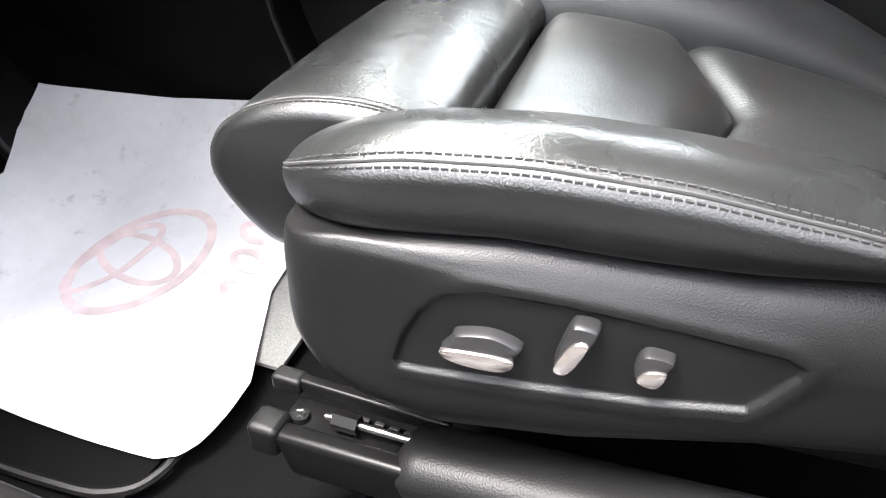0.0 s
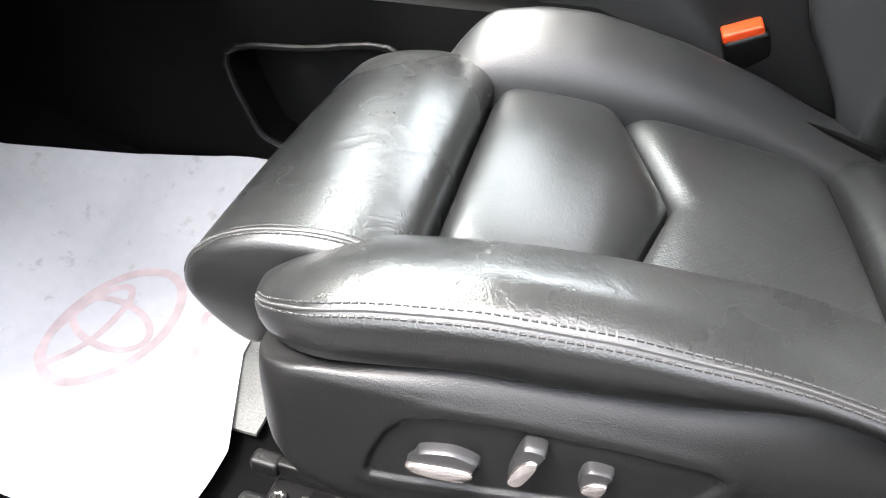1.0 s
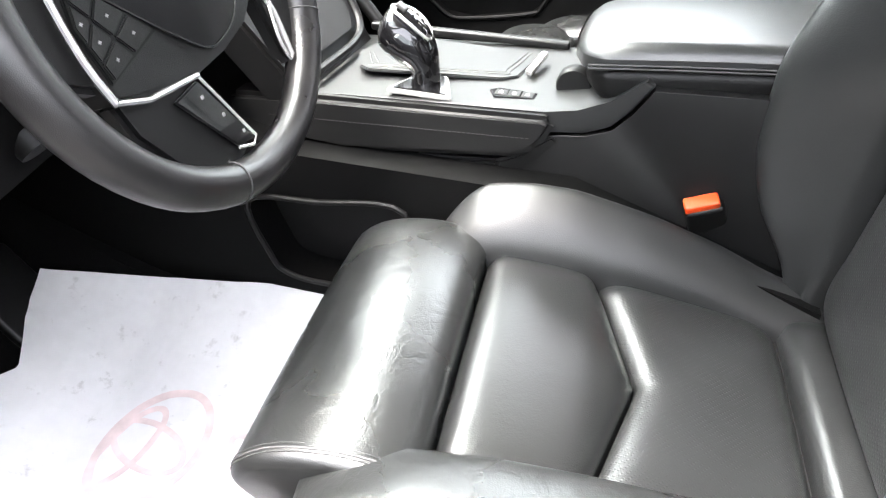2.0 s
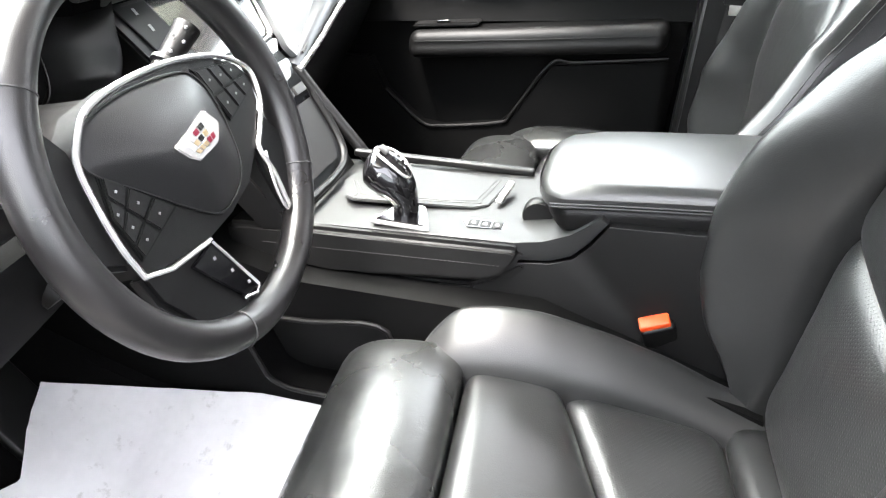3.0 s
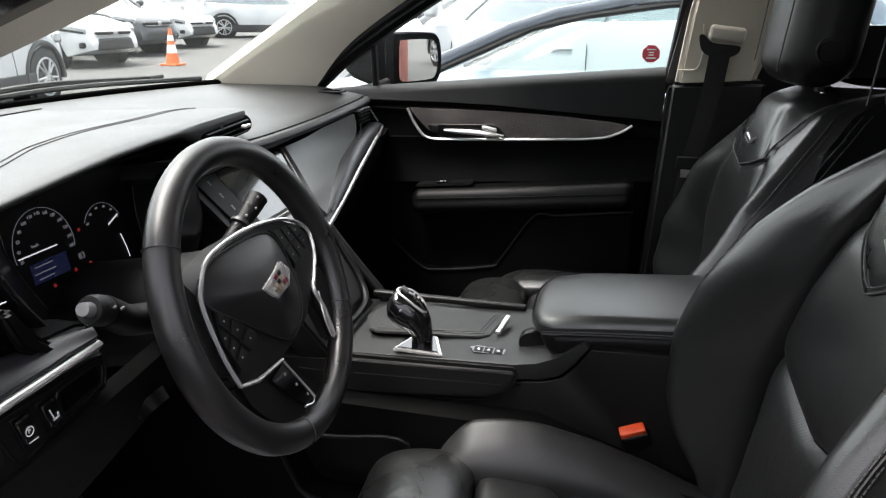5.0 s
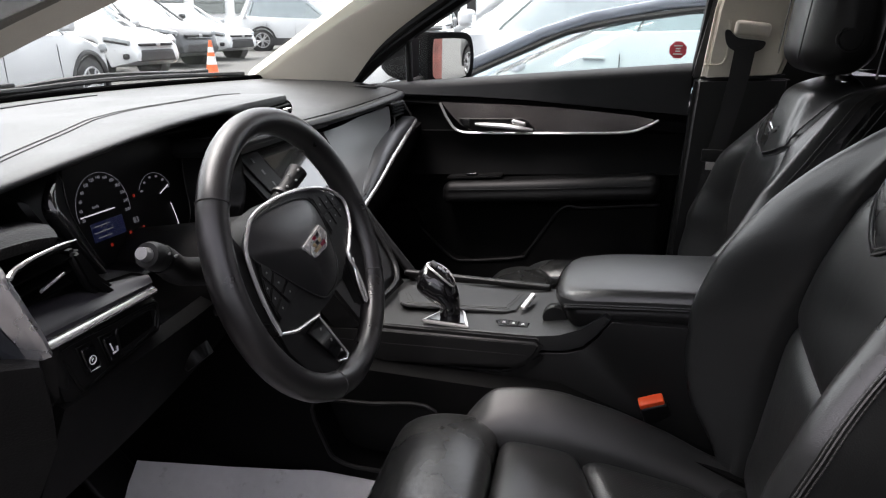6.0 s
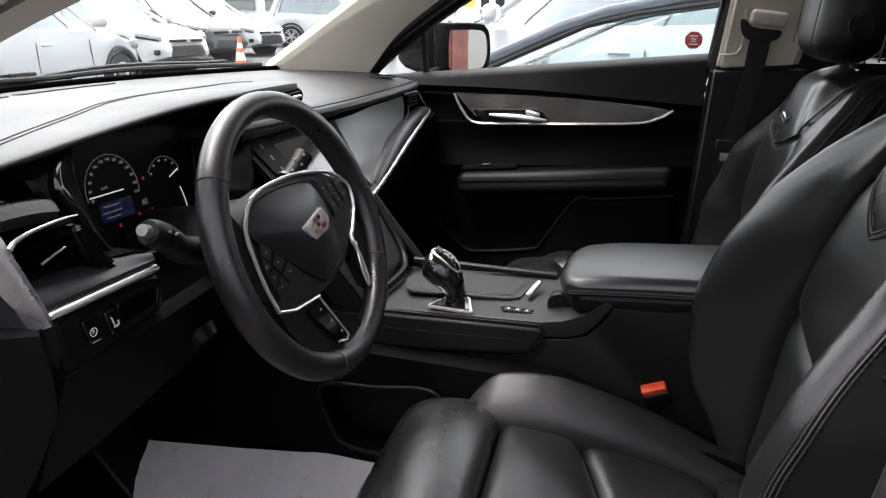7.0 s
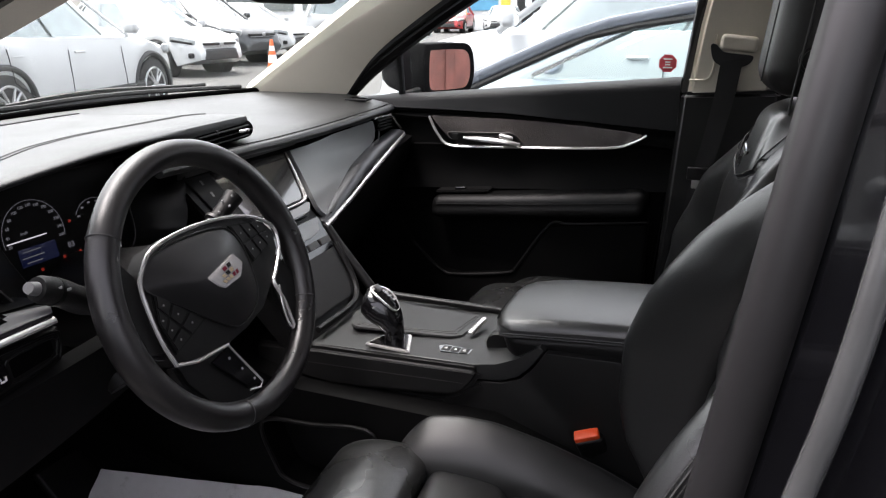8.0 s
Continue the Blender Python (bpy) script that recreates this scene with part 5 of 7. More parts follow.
inner = [(-0.100, 0.086), (-0.112, 0.055), (-0.114, 0.019), (-0.106, -0.012), (-0.092, -0.046), (-0.078, -0.073), (-0.060, -0.087), (-0.037, -0.091), (-0.008, -0.085), (0.042, -0.066), (0.098, -0.064), (0.122, -0.045), (0.126, 0.0), (0.118, 0.086)]
outer = [(-0.585, 1.128), (-0.590, 1.100), (-0.583, 1.075), (-0.572, 1.050), (-0.556, 1.020), (-0.540, 0.998), (-0.520, 0.986), (-0.470, 0.981), (-0.420, 0.980), (-0.330, 0.982), (-0.250, 0.985), (-0.215, 1.008), (-0.200, 1.055), (-0.195, 1.13)]
part("cluster_face", moved(prism(inner, -0.01, 0.0, "x", 0.001), ct), SCREEN_GLASS, cluster, "black cluster glass")
r0 = spline([on_cluster(y, z) for y, z in inner], 4, True)
r1 = spline([(lerp([(0.97, -0.208), (1.05, -0.212), (1.10, -0.238), (1.14, -0.262)], z), y, z) for y, z in outer], 4, True)
r2 = [p + Vector((0.004, (p.y + 0.38) * 0.03, (p.z - 1.05) * 0.05)) for p in r1]
r3 = [p + Vector((-0.004, (p.y + 0.38) * 0.06, (p.z - 1.05) * 0.10)) for p in r1]
r4 = [p + Vector((-0.08, (p.y + 0.38) * 0.06, (p.z - 1.05) * 0.10)) for p in r1]
part("cluster_surround", loft([r0, r1, r2, r3, r4], caps=False), SATIN_BLACK, cluster, "satin black cluster surround")
part("surround_edge", tube(spline([(-0.236, -0.548, 1.131), (-0.214, -0.582, 1.118), (-0.204, -0.597, 1.100), (-0.200, -0.590, 1.080), (-0.198, -0.574, 1.050), (-0.197, -0.553, 1.018), (-0.194, -0.537, 0.998), (-0.190, -0.526, 0.991)], 5), [0.004 + 0.008 * math.sin(math.pi * k / 35) for k in range(36)], 12, flat=0.7), GLOSS_BLACK, cluster, "gloss black surround edge")
# silver tube that draws the reflecting line along the glass edge
part("glass_glint", tube([p + Vector((0.002, 0, 0)) for p in r0[2:52]], 0.0007, 5), SILVER, cluster, "thin silver tube for the glint along the glass edge")
def words(text, size, m, mat, parent, name="lettering"):
    c = bpy.data.curves.new("t", "FONT")
    c.body, c.size, c.align_x, c.align_y, c.extrude = text, size, "CENTER", "CENTER", 0.0003
    ob = bpy.data.objects.new("t", c)
    me = bpy.data.meshes.new_from_object(ob)
    bpy.data.objects.remove(ob)
    bm = bmesh.new()
    bm.from_mesh(me)
    return part(name, moved(bm, m), mat, parent, "", smooth=False)


face_turn = ct @ Euler((radians(90), 0, radians(90))).to_matrix().to_4x4()
for (gy, gz, r, a0, a1, n) in ((-0.054, 0.006, 0.043, 190, -15, 13), (0.055, -0.004, 0.033, 150, 20, 6)):
    for k in range(n):
        a = radians(a0 + (a1 - a0) * k / (n - 1))
        if n == 13:
            words(str(20 * k + 20), 0.0062, face_turn @ Matrix.Translation((gy + r * math.cos(a), gz + r * math.sin(a), 0.002)), LIT_DIM, cluster, "dial_figure")
            continue
        part("dial_figure", moved(rbox((0.0006, 0.005, 0.003), 0.0002), ct @ Matrix.Translation((0.001, gy + r * math.cos(a), gz + r * math.sin(a)))), LIT_DIM, cluster)
    arc = [on_cluster(gy + r * 1.16 * math.cos(radians(a0 + (a1 - a0) * k / 40)), gz + r * 1.16 * math.sin(radians(a0 + (a1 - a0) * k / 40)), 0.001) for k in range(41)]
    part("dial_ring", tube(arc, 0.0004, 4), LIT_DIM, cluster)
part("needle", tube([on_cluster(-0.100, 0.003, 0.002), on_cluster(-0.036, 0.003, 0.002)], 0.0009, 6), LIT_WHITE, cluster, "lit white needle")
part("needle", tube([on_cluster(0.064, 0.001, 0.002), on_cluster(0.086, 0.010, 0.002)], 0.0010, 6), LIT_WHITE, cluster, "lit white needle")
part("gauge_bar", tube(spline([on_cluster(0.082, -0.018, 0.002), on_cluster(0.086, -0.036, 0.002), on_cluster(0.088, -0.054, 0.002)], 4), 0.0007, 4), LIT_WHITE, cluster)
part("info_display", moved(rbox((0.0008, 0.062, 0.026), 0.0003), ct @ Matrix.Translation((0.001, -0.056, -0.022))), LIT_BLUE, cluster, "blue lit information display")
for w, z in ((0.030, -0.014), (0.036, -0.0225), (0.026, -0.030)):
    part("info_bar", moved(rbox((0.0006, w, 0.0014), 0.0002), ct @ Matrix.Translation((0.0018, -0.066, z))), LIT_DIM, cluster)
for y, z in ((0.008, 0.010), (0.012, -0.038), (-0.017, -0.038), (-0.058, -0.045)):
    part("warning_lamp", moved(rbox((0.0008, 0.0045, 0.0045), 0.0015), ct @ Matrix.Translation((0.001, y, z))), LIT_RED, cluster, "small red warning lamp")


words("83", 0.012, face_turn @ Matrix.Translation((-0.001, -0.024, 0.002)), LIT_DIM, cluster, "range_figure")
words("km/h", 0.006, face_turn @ Matrix.Translation((-0.070, 0.012, 0.002)), LIT_DIM, cluster, "unit_lettering")

# ---- left end: air vent, chrome, buttons ----
part("left_pad", sheet(lambda u, v: (-0.25 + 0.122 * v, -0.780 + (0.190 - 0.085 * v) * u, 1.074 + 0.028 * v - 0.010 * max(0.0, v - 0.85) / 0.15 - 0.006 * u ** 4), 16, 20, 0.012), END_LEATHER, dash, "leather pad below the hood")
def end_x(y):
    """Face of the dash's end, turning away towards the column."""
    return -0.113 - 0.08 * (y + 0.73)


def end_prism(poly, lo, hi, bevel=0.003, seg=2):
    bm = prism(poly, lo, hi, "x", bevel, seg)
    for v in bm.verts:
        v.co.x += end_x(v.co.y)
    return bm


part("left_face", prism([(-0.768, 1.100), (-0.672, 1.102), (-0.640, 1.06), (-0.612, 1.020), (-0.575, 1.000), (-0.535, 0.985), (-0.738, 0.985)], -0.24, -0.185, "x", 0.004), DARK_RECESS, dash)
part("vent_cheek", end_prism([(-0.652, 1.072), (-0.634, 1.074), (-0.604, 1.030), (-0.575, 1.004), (-0.600, 1.002), (-0.632, 1.028)], -0.080, -0.014, 0.006, 3), SATIN_BLACK, dash, "upright cheek beside the vent")
lv = part("left_vent", end_prism([(-0.735, 1.079), (-0.650, 1.088), (-0.622, 1.030), (-0.714, 1.036)], -0.075, -0.068, 0.002), HOLE_BLACK, dash, "left air vent")
for k in range(4):
    z = 1.038 + 0.0125 * k
    part("vent_slat", sheet(lambda u, v: (end_x(-0.70) - 0.020 - 0.034 * v, -0.737 + 0.086 * u + 0.002 * k, z - 0.002 + 0.006 * u + 0.004 * v), 4, 2, 0.002), HOLE_BLACK, lv)
part("vent_tab", tube([(-0.119, -0.706, 1.053), (-0.124, -0.672, 1.059)], 0.0026, 8, flat=0.6), CHROME, lv, "thin chrome vent tab")


def shelf_at(u, v):
    y = -0.728 + 0.188 * u
    w = 0.5 - 0.5 * math.cos(math.pi * v)
    deep = 0.040 * (1 - 0.8 * u ** 2.5)
    return (end_x(y) - 0.002 - deep * (1 - v), y + 0.004 * (1 - v), 1.0075 + (0.0195 - 0.012 * u) * (1 - w) - 0.0085 * u)


part("metal_shelf", sheet(shelf_at, 16, 10, 0.004), SHELF_TRIM, dash, "dark satin shelf under the vent")
rings = []
for k in range(21):
    y = -0.722 + 0.184 * k / 20
    x, z = end_x(y), 1.000 - 0.0075 * k / 20
    rings.append([(x - 0.012, y, z + 0.0050), (x - 0.002, y, z + 0.0046), (x + 0.0020, y, z + 0.0030), (x + 0.0036, y, z + 0.0004), (x + 0.0030, y, z - 0.0024), (x, y, z - 0.0042), (x - 0.012, y, z - 0.0046)])
part("chrome_line", loft(rings), CHROME, dash, "rounded chrome strip")
part("chrome_frame", tube(spline([(-0.113, -0.744, 1.079), (-0.114, -0.735, 1.0845), (-0.115, -0.714, 1.0885), (-0.118, -0.677, 1.090), (-0.122, -0.652, 1.088)], 6), [0.0030 - 0.00009 * k for k in range(25)], 8), CHROME, dash, "chrome vent frame")
band = [(1.090, -0.748, -0.772, -0.790), (1.060, -0.7385, -0.760, -0.780), (1.037, -0.732, -0.748, -0.770), (1.015, -0.7255, -0.736, -0.760), (0.9955, -0.722, -0.729, -0.752)]


def band_at(u, v):
    z = 1.090 - 0.0945 * u
    e = [lerp([(q[0], q[k]) for q in band[::-1]], z) for k in (1, 2, 3)]
    y = lerp([(0.0, e[0]), (0.5, e[1]), (1.0, e[2])], v)
    x = end_x(-0.73) + 0.004 - 0.16 * (z - 0.9955) - lerp([(0.0, 0.0), (0.08, -0.002), (0.5, 0.012), (1.0, 0.070)], v)
    return (x, y, z)


part("end_trim", sheet(lambda u, v: band_at(u, v * 0.5), 24, 12, 0.006), END_METAL, dash, "bright metal end trim")
part("chrome_edge", tube([Vector(band_at(k / 20, 0.0)) + Vector((0.001, 0.001, 0)) for k in range(21)], 0.0026, 8), CHROME, dash, "bright chrome inner edge")
# same band as end_trim; darker colour stands for this facet's dimmer reflection
part("end_trim_return", sheet(lambda u, v: band_at(u, 0.5 + v * 0.5), 24, 12, 0.006), BLUE_GREY_TRIM, dash, "return of the end trim, coloured blue-grey for its dimmer reflection")
# added block; hides the bright shelf end and stands for the dark gap
part("dark_filler", end_prism([(-0.590, 1.016), (-0.566, 0.998), (-0.530, 0.992), (-0.500, 0.996), (-0.53, 1.008)], -0.085, -0.030, 0.006, 3), SATIN_BLACK, dash, "added black block that darkens the gap below the cluster surround")
bp = part("button_panel", end_prism([(-0.720, 0.994), (-0.530, 0.985), (-0.527, 0.958), (-0.537, 0.937), (-0.640, 0.926), (-0.690, 0.922), (-0.706, 0.930)], -0.050, -0.003, 0.006, 3), SOFT_PLASTIC, dash, "switch panel below the vent")
part("panel_rim", tube(spline([Vector((end_x(y) - 0.0022, y, z)) for y, z in ((-0.697, 0.988), (-0.620, 0.984), (-0.545, 0.979), (-0.534, 0.968), (-0.538, 0.946), (-0.552, 0.941), (-0.640, 0.935), (-0.668, 0.932), (-0.677, 0.938), (-0.690, 0.968))], 4, True), 0.0018, 6, True), SATIN_BLACK, bp)
for y, z, lab in ((-0.661, 0.9625, "parking brake switch"), (-0.627, 0.9595, "pedal adjust switch")):
    bz = part("switch_bezel", end_prism([(y - 0.017, z + 0.020), (y + 0.011, z + 0.019), (y + 0.018, z - 0.015), (y - 0.006, z - 0.020)], -0.004, -0.0005, 0.003, 3), SATIN_BLACK, bp, lab)
    part("switch_button", end_prism([(y - 0.013, z + 0.016), (y + 0.008, z + 0.015), (y + 0.014, z - 0.012), (y - 0.003, z - 0.016)], -0.002, 0.0025, 0.004, 3), GLOSS_BLACK, bz)
    m = Matrix.Translation((end_x(y) + 0.0027, y + 0.001, z - 0.001)) @ Euler((radians(90), 0, radians(90))).to_matrix().to_4x4()
    if "brake" in lab:
        part("switch_mark", moved(tube([(0.0046 * math.cos(2 * math.pi * q / 20), 0.0046 * math.sin(2 * math.pi * q / 20), 0.0004) for q in range(20)], 0.0006, 5, True), m), GLYPH, bz)
        words("P", 0.0060, m, GLYPH, bz, "switch_mark")
        part("switch_mark", moved(rbox((0.012, 0.0010, 0.0008), 0.0003, (0.003, -0.0115, 0.0002)), m), GLYPH, bz)
    else:
        part("switch_mark", moved(joined(rbox((0.0016, 0.011, 0.0008), 0.0003, (-0.003, 0.003, 0.0004), turn=Euler((0, 0, radians(20))).to_matrix()), rbox((0.006, 0.0024, 0.0008), 0.0003, (0.001, -0.0045, 0.0004)), rbox((0.0024, 0.006, 0.0008), 0.0003, (0.005, -0.002, 0.0004))), m), GLYPH, bz)
part("cubby_pocket", end_prism([(-0.609, 0.972), (-0.548, 0.971), (-0.546, 0.955), (-0.552, 0.950), (-0.606, 0.948)], -0.004, -0.0015, 0.001), HOLE_BLACK, bp, "small dark storage slot")
part("pocket_rim", tube(spline([Vector((end_x(y) - 0.002, y, z)) for y, z in ((-0.611, 0.9735), (-0.545, 0.973), (-0.542, 0.954), (-0.550, 0.946), (-0.609, 0.944))], 3, True), 0.0016, 6, True), SOFT_PLASTIC, bp)
part("end_strip", sheet(lambda u, v: (end_x(-0.71) + 0.002 - 0.055 * u ** 2 - 0.010 * (2 * v - 1) ** 2, lerp([(0, -0.724), (0.5, -0.706), (1, -0.726)], u) + (0.030 + 0.008 * u) * v, 0.994 - 0.150 * u), 20, 10, 0.012), SOFT_PLASTIC, dash, "rounded strip beside the switch panel")
part("end_panel", sheet(lambda u, v: (end_x(-0.73) - 0.002 - 0.055 * u ** 2 - 0.075 * v, lerp([(0, -0.726), (0.5, -0.708), (1, -0.728)], u) - 0.085 * v, 1.010 - 0.014 * (1 - v) - 0.190 * u), 16, 10, 0.02), END_LEATHER, dash, "leather-grained dash end panel")
part("knee_panel", sheet(lambda u, v: (-0.134 - 0.06 * u ** 2 - 0.068 * v, -0.705 + 0.575 * u, (0.936 + 0.01 * u) * (1 - v) + (0.782 + 0.05 * u) * v), 20, 12, 0.02), DOOR_PLASTIC, dash, "lower knee panel")
part("dash_end", prism([(-0.75, 0.70), (-0.75, 1.11), (-0.24, 1.105), (-0.19, 1.08), (-0.18, 1.0), (-0.17, 0.93), (-0.17, 0.80), (-0.30, 0.60)], -0.785, -0.745, "y", 0.015, 3), SOFT_PLASTIC, dash, "dash end cap")
part("column_lock", tube([(-0.178, -0.414, 0.850), (-0.166, -0.414, 0.836)], [0.025, 0.022], 24), SOFT_PLASTIC, dash, "round column lock")
part("column_shroud", tube(spline([(-0.30, -0.36, 0.93), (-0.18, -0.36, 0.955), (-0.08, -0.36, 0.98), (-0.045, -0.36, 0.985)], 5), [0.075 - 0.012 * i / 15 for i in range(16)], 18, flat=0.9), SOFT_PLASTIC, dash, "steering column shroud")

# ---- steering wheel, turned a little to the left ----
wheel = thing("steering_wheel", "black leather steering wheel with chrome accents, turned slightly", "steering wheel")
wt = Matrix.Translation((-0.020, -0.367, 0.998)) @ Euler((0, radians(-20), 0)).to_matrix().to_4x4() @ Euler((radians(18), 0, 0)).to_matrix().to_4x4()
# local: x towards the driver, y to the right, z up


def on_wheel(y, z, x=0.0):
    return wt @ Vector((x, y, z))


R = 0.182
rim = part("wheel_rim", tube([on_wheel(R * math.cos(2 * math.pi * i / 72), R * math.sin(2 * math.pi * i / 72)) for i in range(72)], [0.0175 + 0.0022 * abs(math.cos(2 * math.pi * i / 72)) for i in range(72)], 16, True), RIM_LEATHER, wheel, "leather wheel rim")
for a in (145, 333, 255):
    a = radians(a - 18)
    c = Vector((0, R * math.cos(a), R * math.sin(a)))
    e1 = Vector((0, math.cos(a), math.sin(a)))
    part("rim_seam", tube([wt @ (c + 0.0192 * (e1 * math.cos(q) + Vector((1, 0, 0)) * math.sin(q))) for q in [2 * math.pi * i / 20 for i in range(20)]], 0.0009, 5, True), THREAD, rim)
w0 = Matrix.Translation((-0.020, -0.362, 0.998)) @ Euler((0, radians(-20), 0)).to_matrix().to_4x4()


def hub_prism(poly, lo, hi, bevel=0.003, seg=2, dome=0.0, round_n=0):
    if round_n:
        poly = [(p.y, p.z) for p in spline([(0, y, z) for y, z in poly], round_n, True)]
    bm = prism(poly, lo, hi, "x", bevel, seg)
    if dome:
        bmesh.ops.inset_region(bm, faces=[q for q in bm.faces if abs(q.normal.x) > 0.9 and q.calc_center_median().x > (lo + hi) / 2], thickness=0.02)
        for v in bm.verts:
            if v.co.x > (lo + hi) / 2:
                v.co.x += dome * max(0, 1 - ((v.co.y + 0.035) / 0.10) ** 2 - ((v.co.z - 0.005) / 0.075) ** 2)
    return moved(bm, w0)


def dome_sheet(poly, base, rise, n=14):
    """A cushion over the outline poly, rising from base by rise in its middle."""
    P = [Vector((y, z)) for y, z in [(p.y, p.z) for p in spline([(0, y, z) for y, z in poly], 5, True)]]
    c = sum(P, Vector((0, 0))) / len(P)
    bm = bmesh.new()
    rows = []
    for i in range(n + 1):
        f = i / n
        h = base + rise * (1 - (1 - f) ** 2.2)
        rows.append([bm.verts.new((h, *(p + (c - p) * f * 0.98))) for p in P])
    quads(bm, rows, False, True)
    bm.faces.new(rows[-1])
    low = [bm.verts.new((base - 0.015, *p)) for p in P]
    quads(bm, [low, rows[0]], False, True)
    return moved(bm, w0)


hub = [(-0.132, -0.068), (-0.139, -0.035), (-0.140, 0.005), (-0.137, 0.036), (-0.126, 0.053), (-0.10, 0.073), (-0.048, 0.081), (0.022, 0.080), (0.088, 0.069), (0.128, 0.050), (0.142, 0.033), (0.136, 0.004), (0.112, -0.022), (0.097, -0.038), (0.062, -0.063), (0.016, -0.076), (-0.034, -0.082), (-0.100, -0.075)]
part("hub_plate", hub_prism(hub, -0.030, 0.004, 0.004, 2), SOFT_PLASTIC, wheel, "satin black hub plate")
bag = [(-0.129, 0.030), (-0.124, 0.048), (-0.106, 0.064), (-0.056, 0.072), (0.020, 0.068), (0.048, 0.054), (0.060, 0.020), (0.058, -0.028), (0.042, -0.052), (0.014, -0.064), (-0.012, -0.064), (-0.048, -0.039), (-0.090, -0.004)]
part("airbag_cover", dome_sheet(bag, 0.006, 0.017), COVER_SKIN, wheel, "grained airbag cover")
part("cover_seam", moved(tube([(0.0070, y, z) for y, z in [(p.y, p.z) for p in spline([(0, y * 1.015, z * 1.02) for y, z in bag], 4, True)]], 0.0012, 5, True), w0), DARK_RECESS, wheel)
for poly in ([(-0.150, 0.085), (-0.170, 0.05), (-0.172, 0.0), (-0.160, -0.045), (-0.130, -0.06), (-0.13, 0.05)], [(0.10, -0.03), (0.135, 0.0), (0.168, -0.05), (0.160, -0.10), (0.140, -0.125), (0.104, -0.118), (0.094, -0.06)], [(-0.132, -0.066), (-0.038, -0.080), (-0.002, -0.157), (-0.040, -0.172), (-0.092, -0.150), (-0.125, -0.10)]):
    part("spoke", hub_prism(poly, -0.020, 0.0, 0.005), SOFT_PLASTIC, wheel)
sp = part("spoke_insert", hub_prism([(-0.076, -0.090), (-0.040, -0.084), (-0.003, -0.154), (-0.030, -0.150)], 0.0, 0.005, 0.0015), GLOSS_BLACK, wheel, "gloss black spoke insert")
part("chrome_trim", moved(tube([(0.005, -0.132, -0.068), (0.006, -0.100, -0.078), (0.006, -0.038, -0.081)], 0.0026, 8), w0), CHROME, sp, "chrome spoke trim")
part("chrome_trim", moved(tube([(0.005, -0.038, -0.081), (0.005, -0.002, -0.152), (0.005, -0.010, -0.158), (0.005, -0.030, -0.152)], 0.0016, 8), w0), CHROME, sp, "thin chrome edge")
for k in range(3):
    part("spoke_mark", moved(rbox((0.0008, 0.0034, 0.0034), 0.0002), w0 @ Matrix.Translation((0.0055, -0.045 + 0.015 * k, -0.098 - 0.022 * k))), GLYPH_DIM, sp)
def between(q, a, b):
    """A point in the four-cornered field q."""
    top = (q[0][0] + (q[1][0] - q[0][0]) * a, q[0][1] + (q[1][1] - q[0][1]) * a)
    low = (q[3][0] + (q[2][0] - q[3][0]) * a, q[3][1] + (q[2][1] - q[3][1]) * a)
    return (top[0] + (low[0] - top[0]) * b, top[1] + (low[1] - top[1]) * b)


for field, cols, rows in (([(-0.122, 0.024), (-0.060, -0.034), (-0.124, -0.055), (-0.133, -0.012)], 3, 2), ([(0.048, 0.064), (0.110, 0.056), (0.132, 0.022), (0.072, 0.004)], 3, 2)):
    pad = part("control_pad", hub_prism([between(field, a, b) for a, b in ((-0.03, -0.03), (1.03, -0.03), (1.03, 1.03), (-0.03, 1.03))], 0.002, 0.0062, 0.0015), SATIN_BLACK, wheel, "thumb control pad")
    for a in range(cols):
        for b in range(rows):
            g = 0.045
            quad = [between(field, (a + g) / cols, (b + g) / rows), between(field, (a + 1 - g) / cols, (b + g) / rows), between(field, (a + 1 - g) / cols, (b + 1 - g) / rows), between(field, (a + g) / cols, (b + 1 - g) / rows)]
            key = part("control_key", hub_prism(quad, 0.005, 0.0082, 0.0012), SOFT_PLASTIC, pad)
            ky, kz = between(field, (a + 0.5) / cols, (b + 0.5) / rows)
            part("key_mark", moved(joined(rbox((0.0006, 0.0034, 0.0012), 0.0002), rbox((0.0006, 0.0012, 0.0030), 0.0002)), w0 @ Matrix.Translation((0.0084, ky, kz))), GLYPH_DIM, key)
arc = spline([(0.006, y, z) for y, z in hub[:14]] + [(0.006, 0.104, -0.07), (0.004, 0.107, -0.112)], 6)
part("chrome_trim", moved(tube(arc, 0.0030, 8), w0), CHROME, wheel, "chrome arc round the hub")
part("chrome_trim", moved(tube(spline([(0.006, 0.106, -0.045), (0.006, 0.098, -0.070), (0.005, 0.096, -0.095), (0.004, 0.101, -0.114), (0.004, 0.107, -0.112)], 5), 0.0018, 8), w0), CHROME, wheel, "thin chrome return on the spoke")
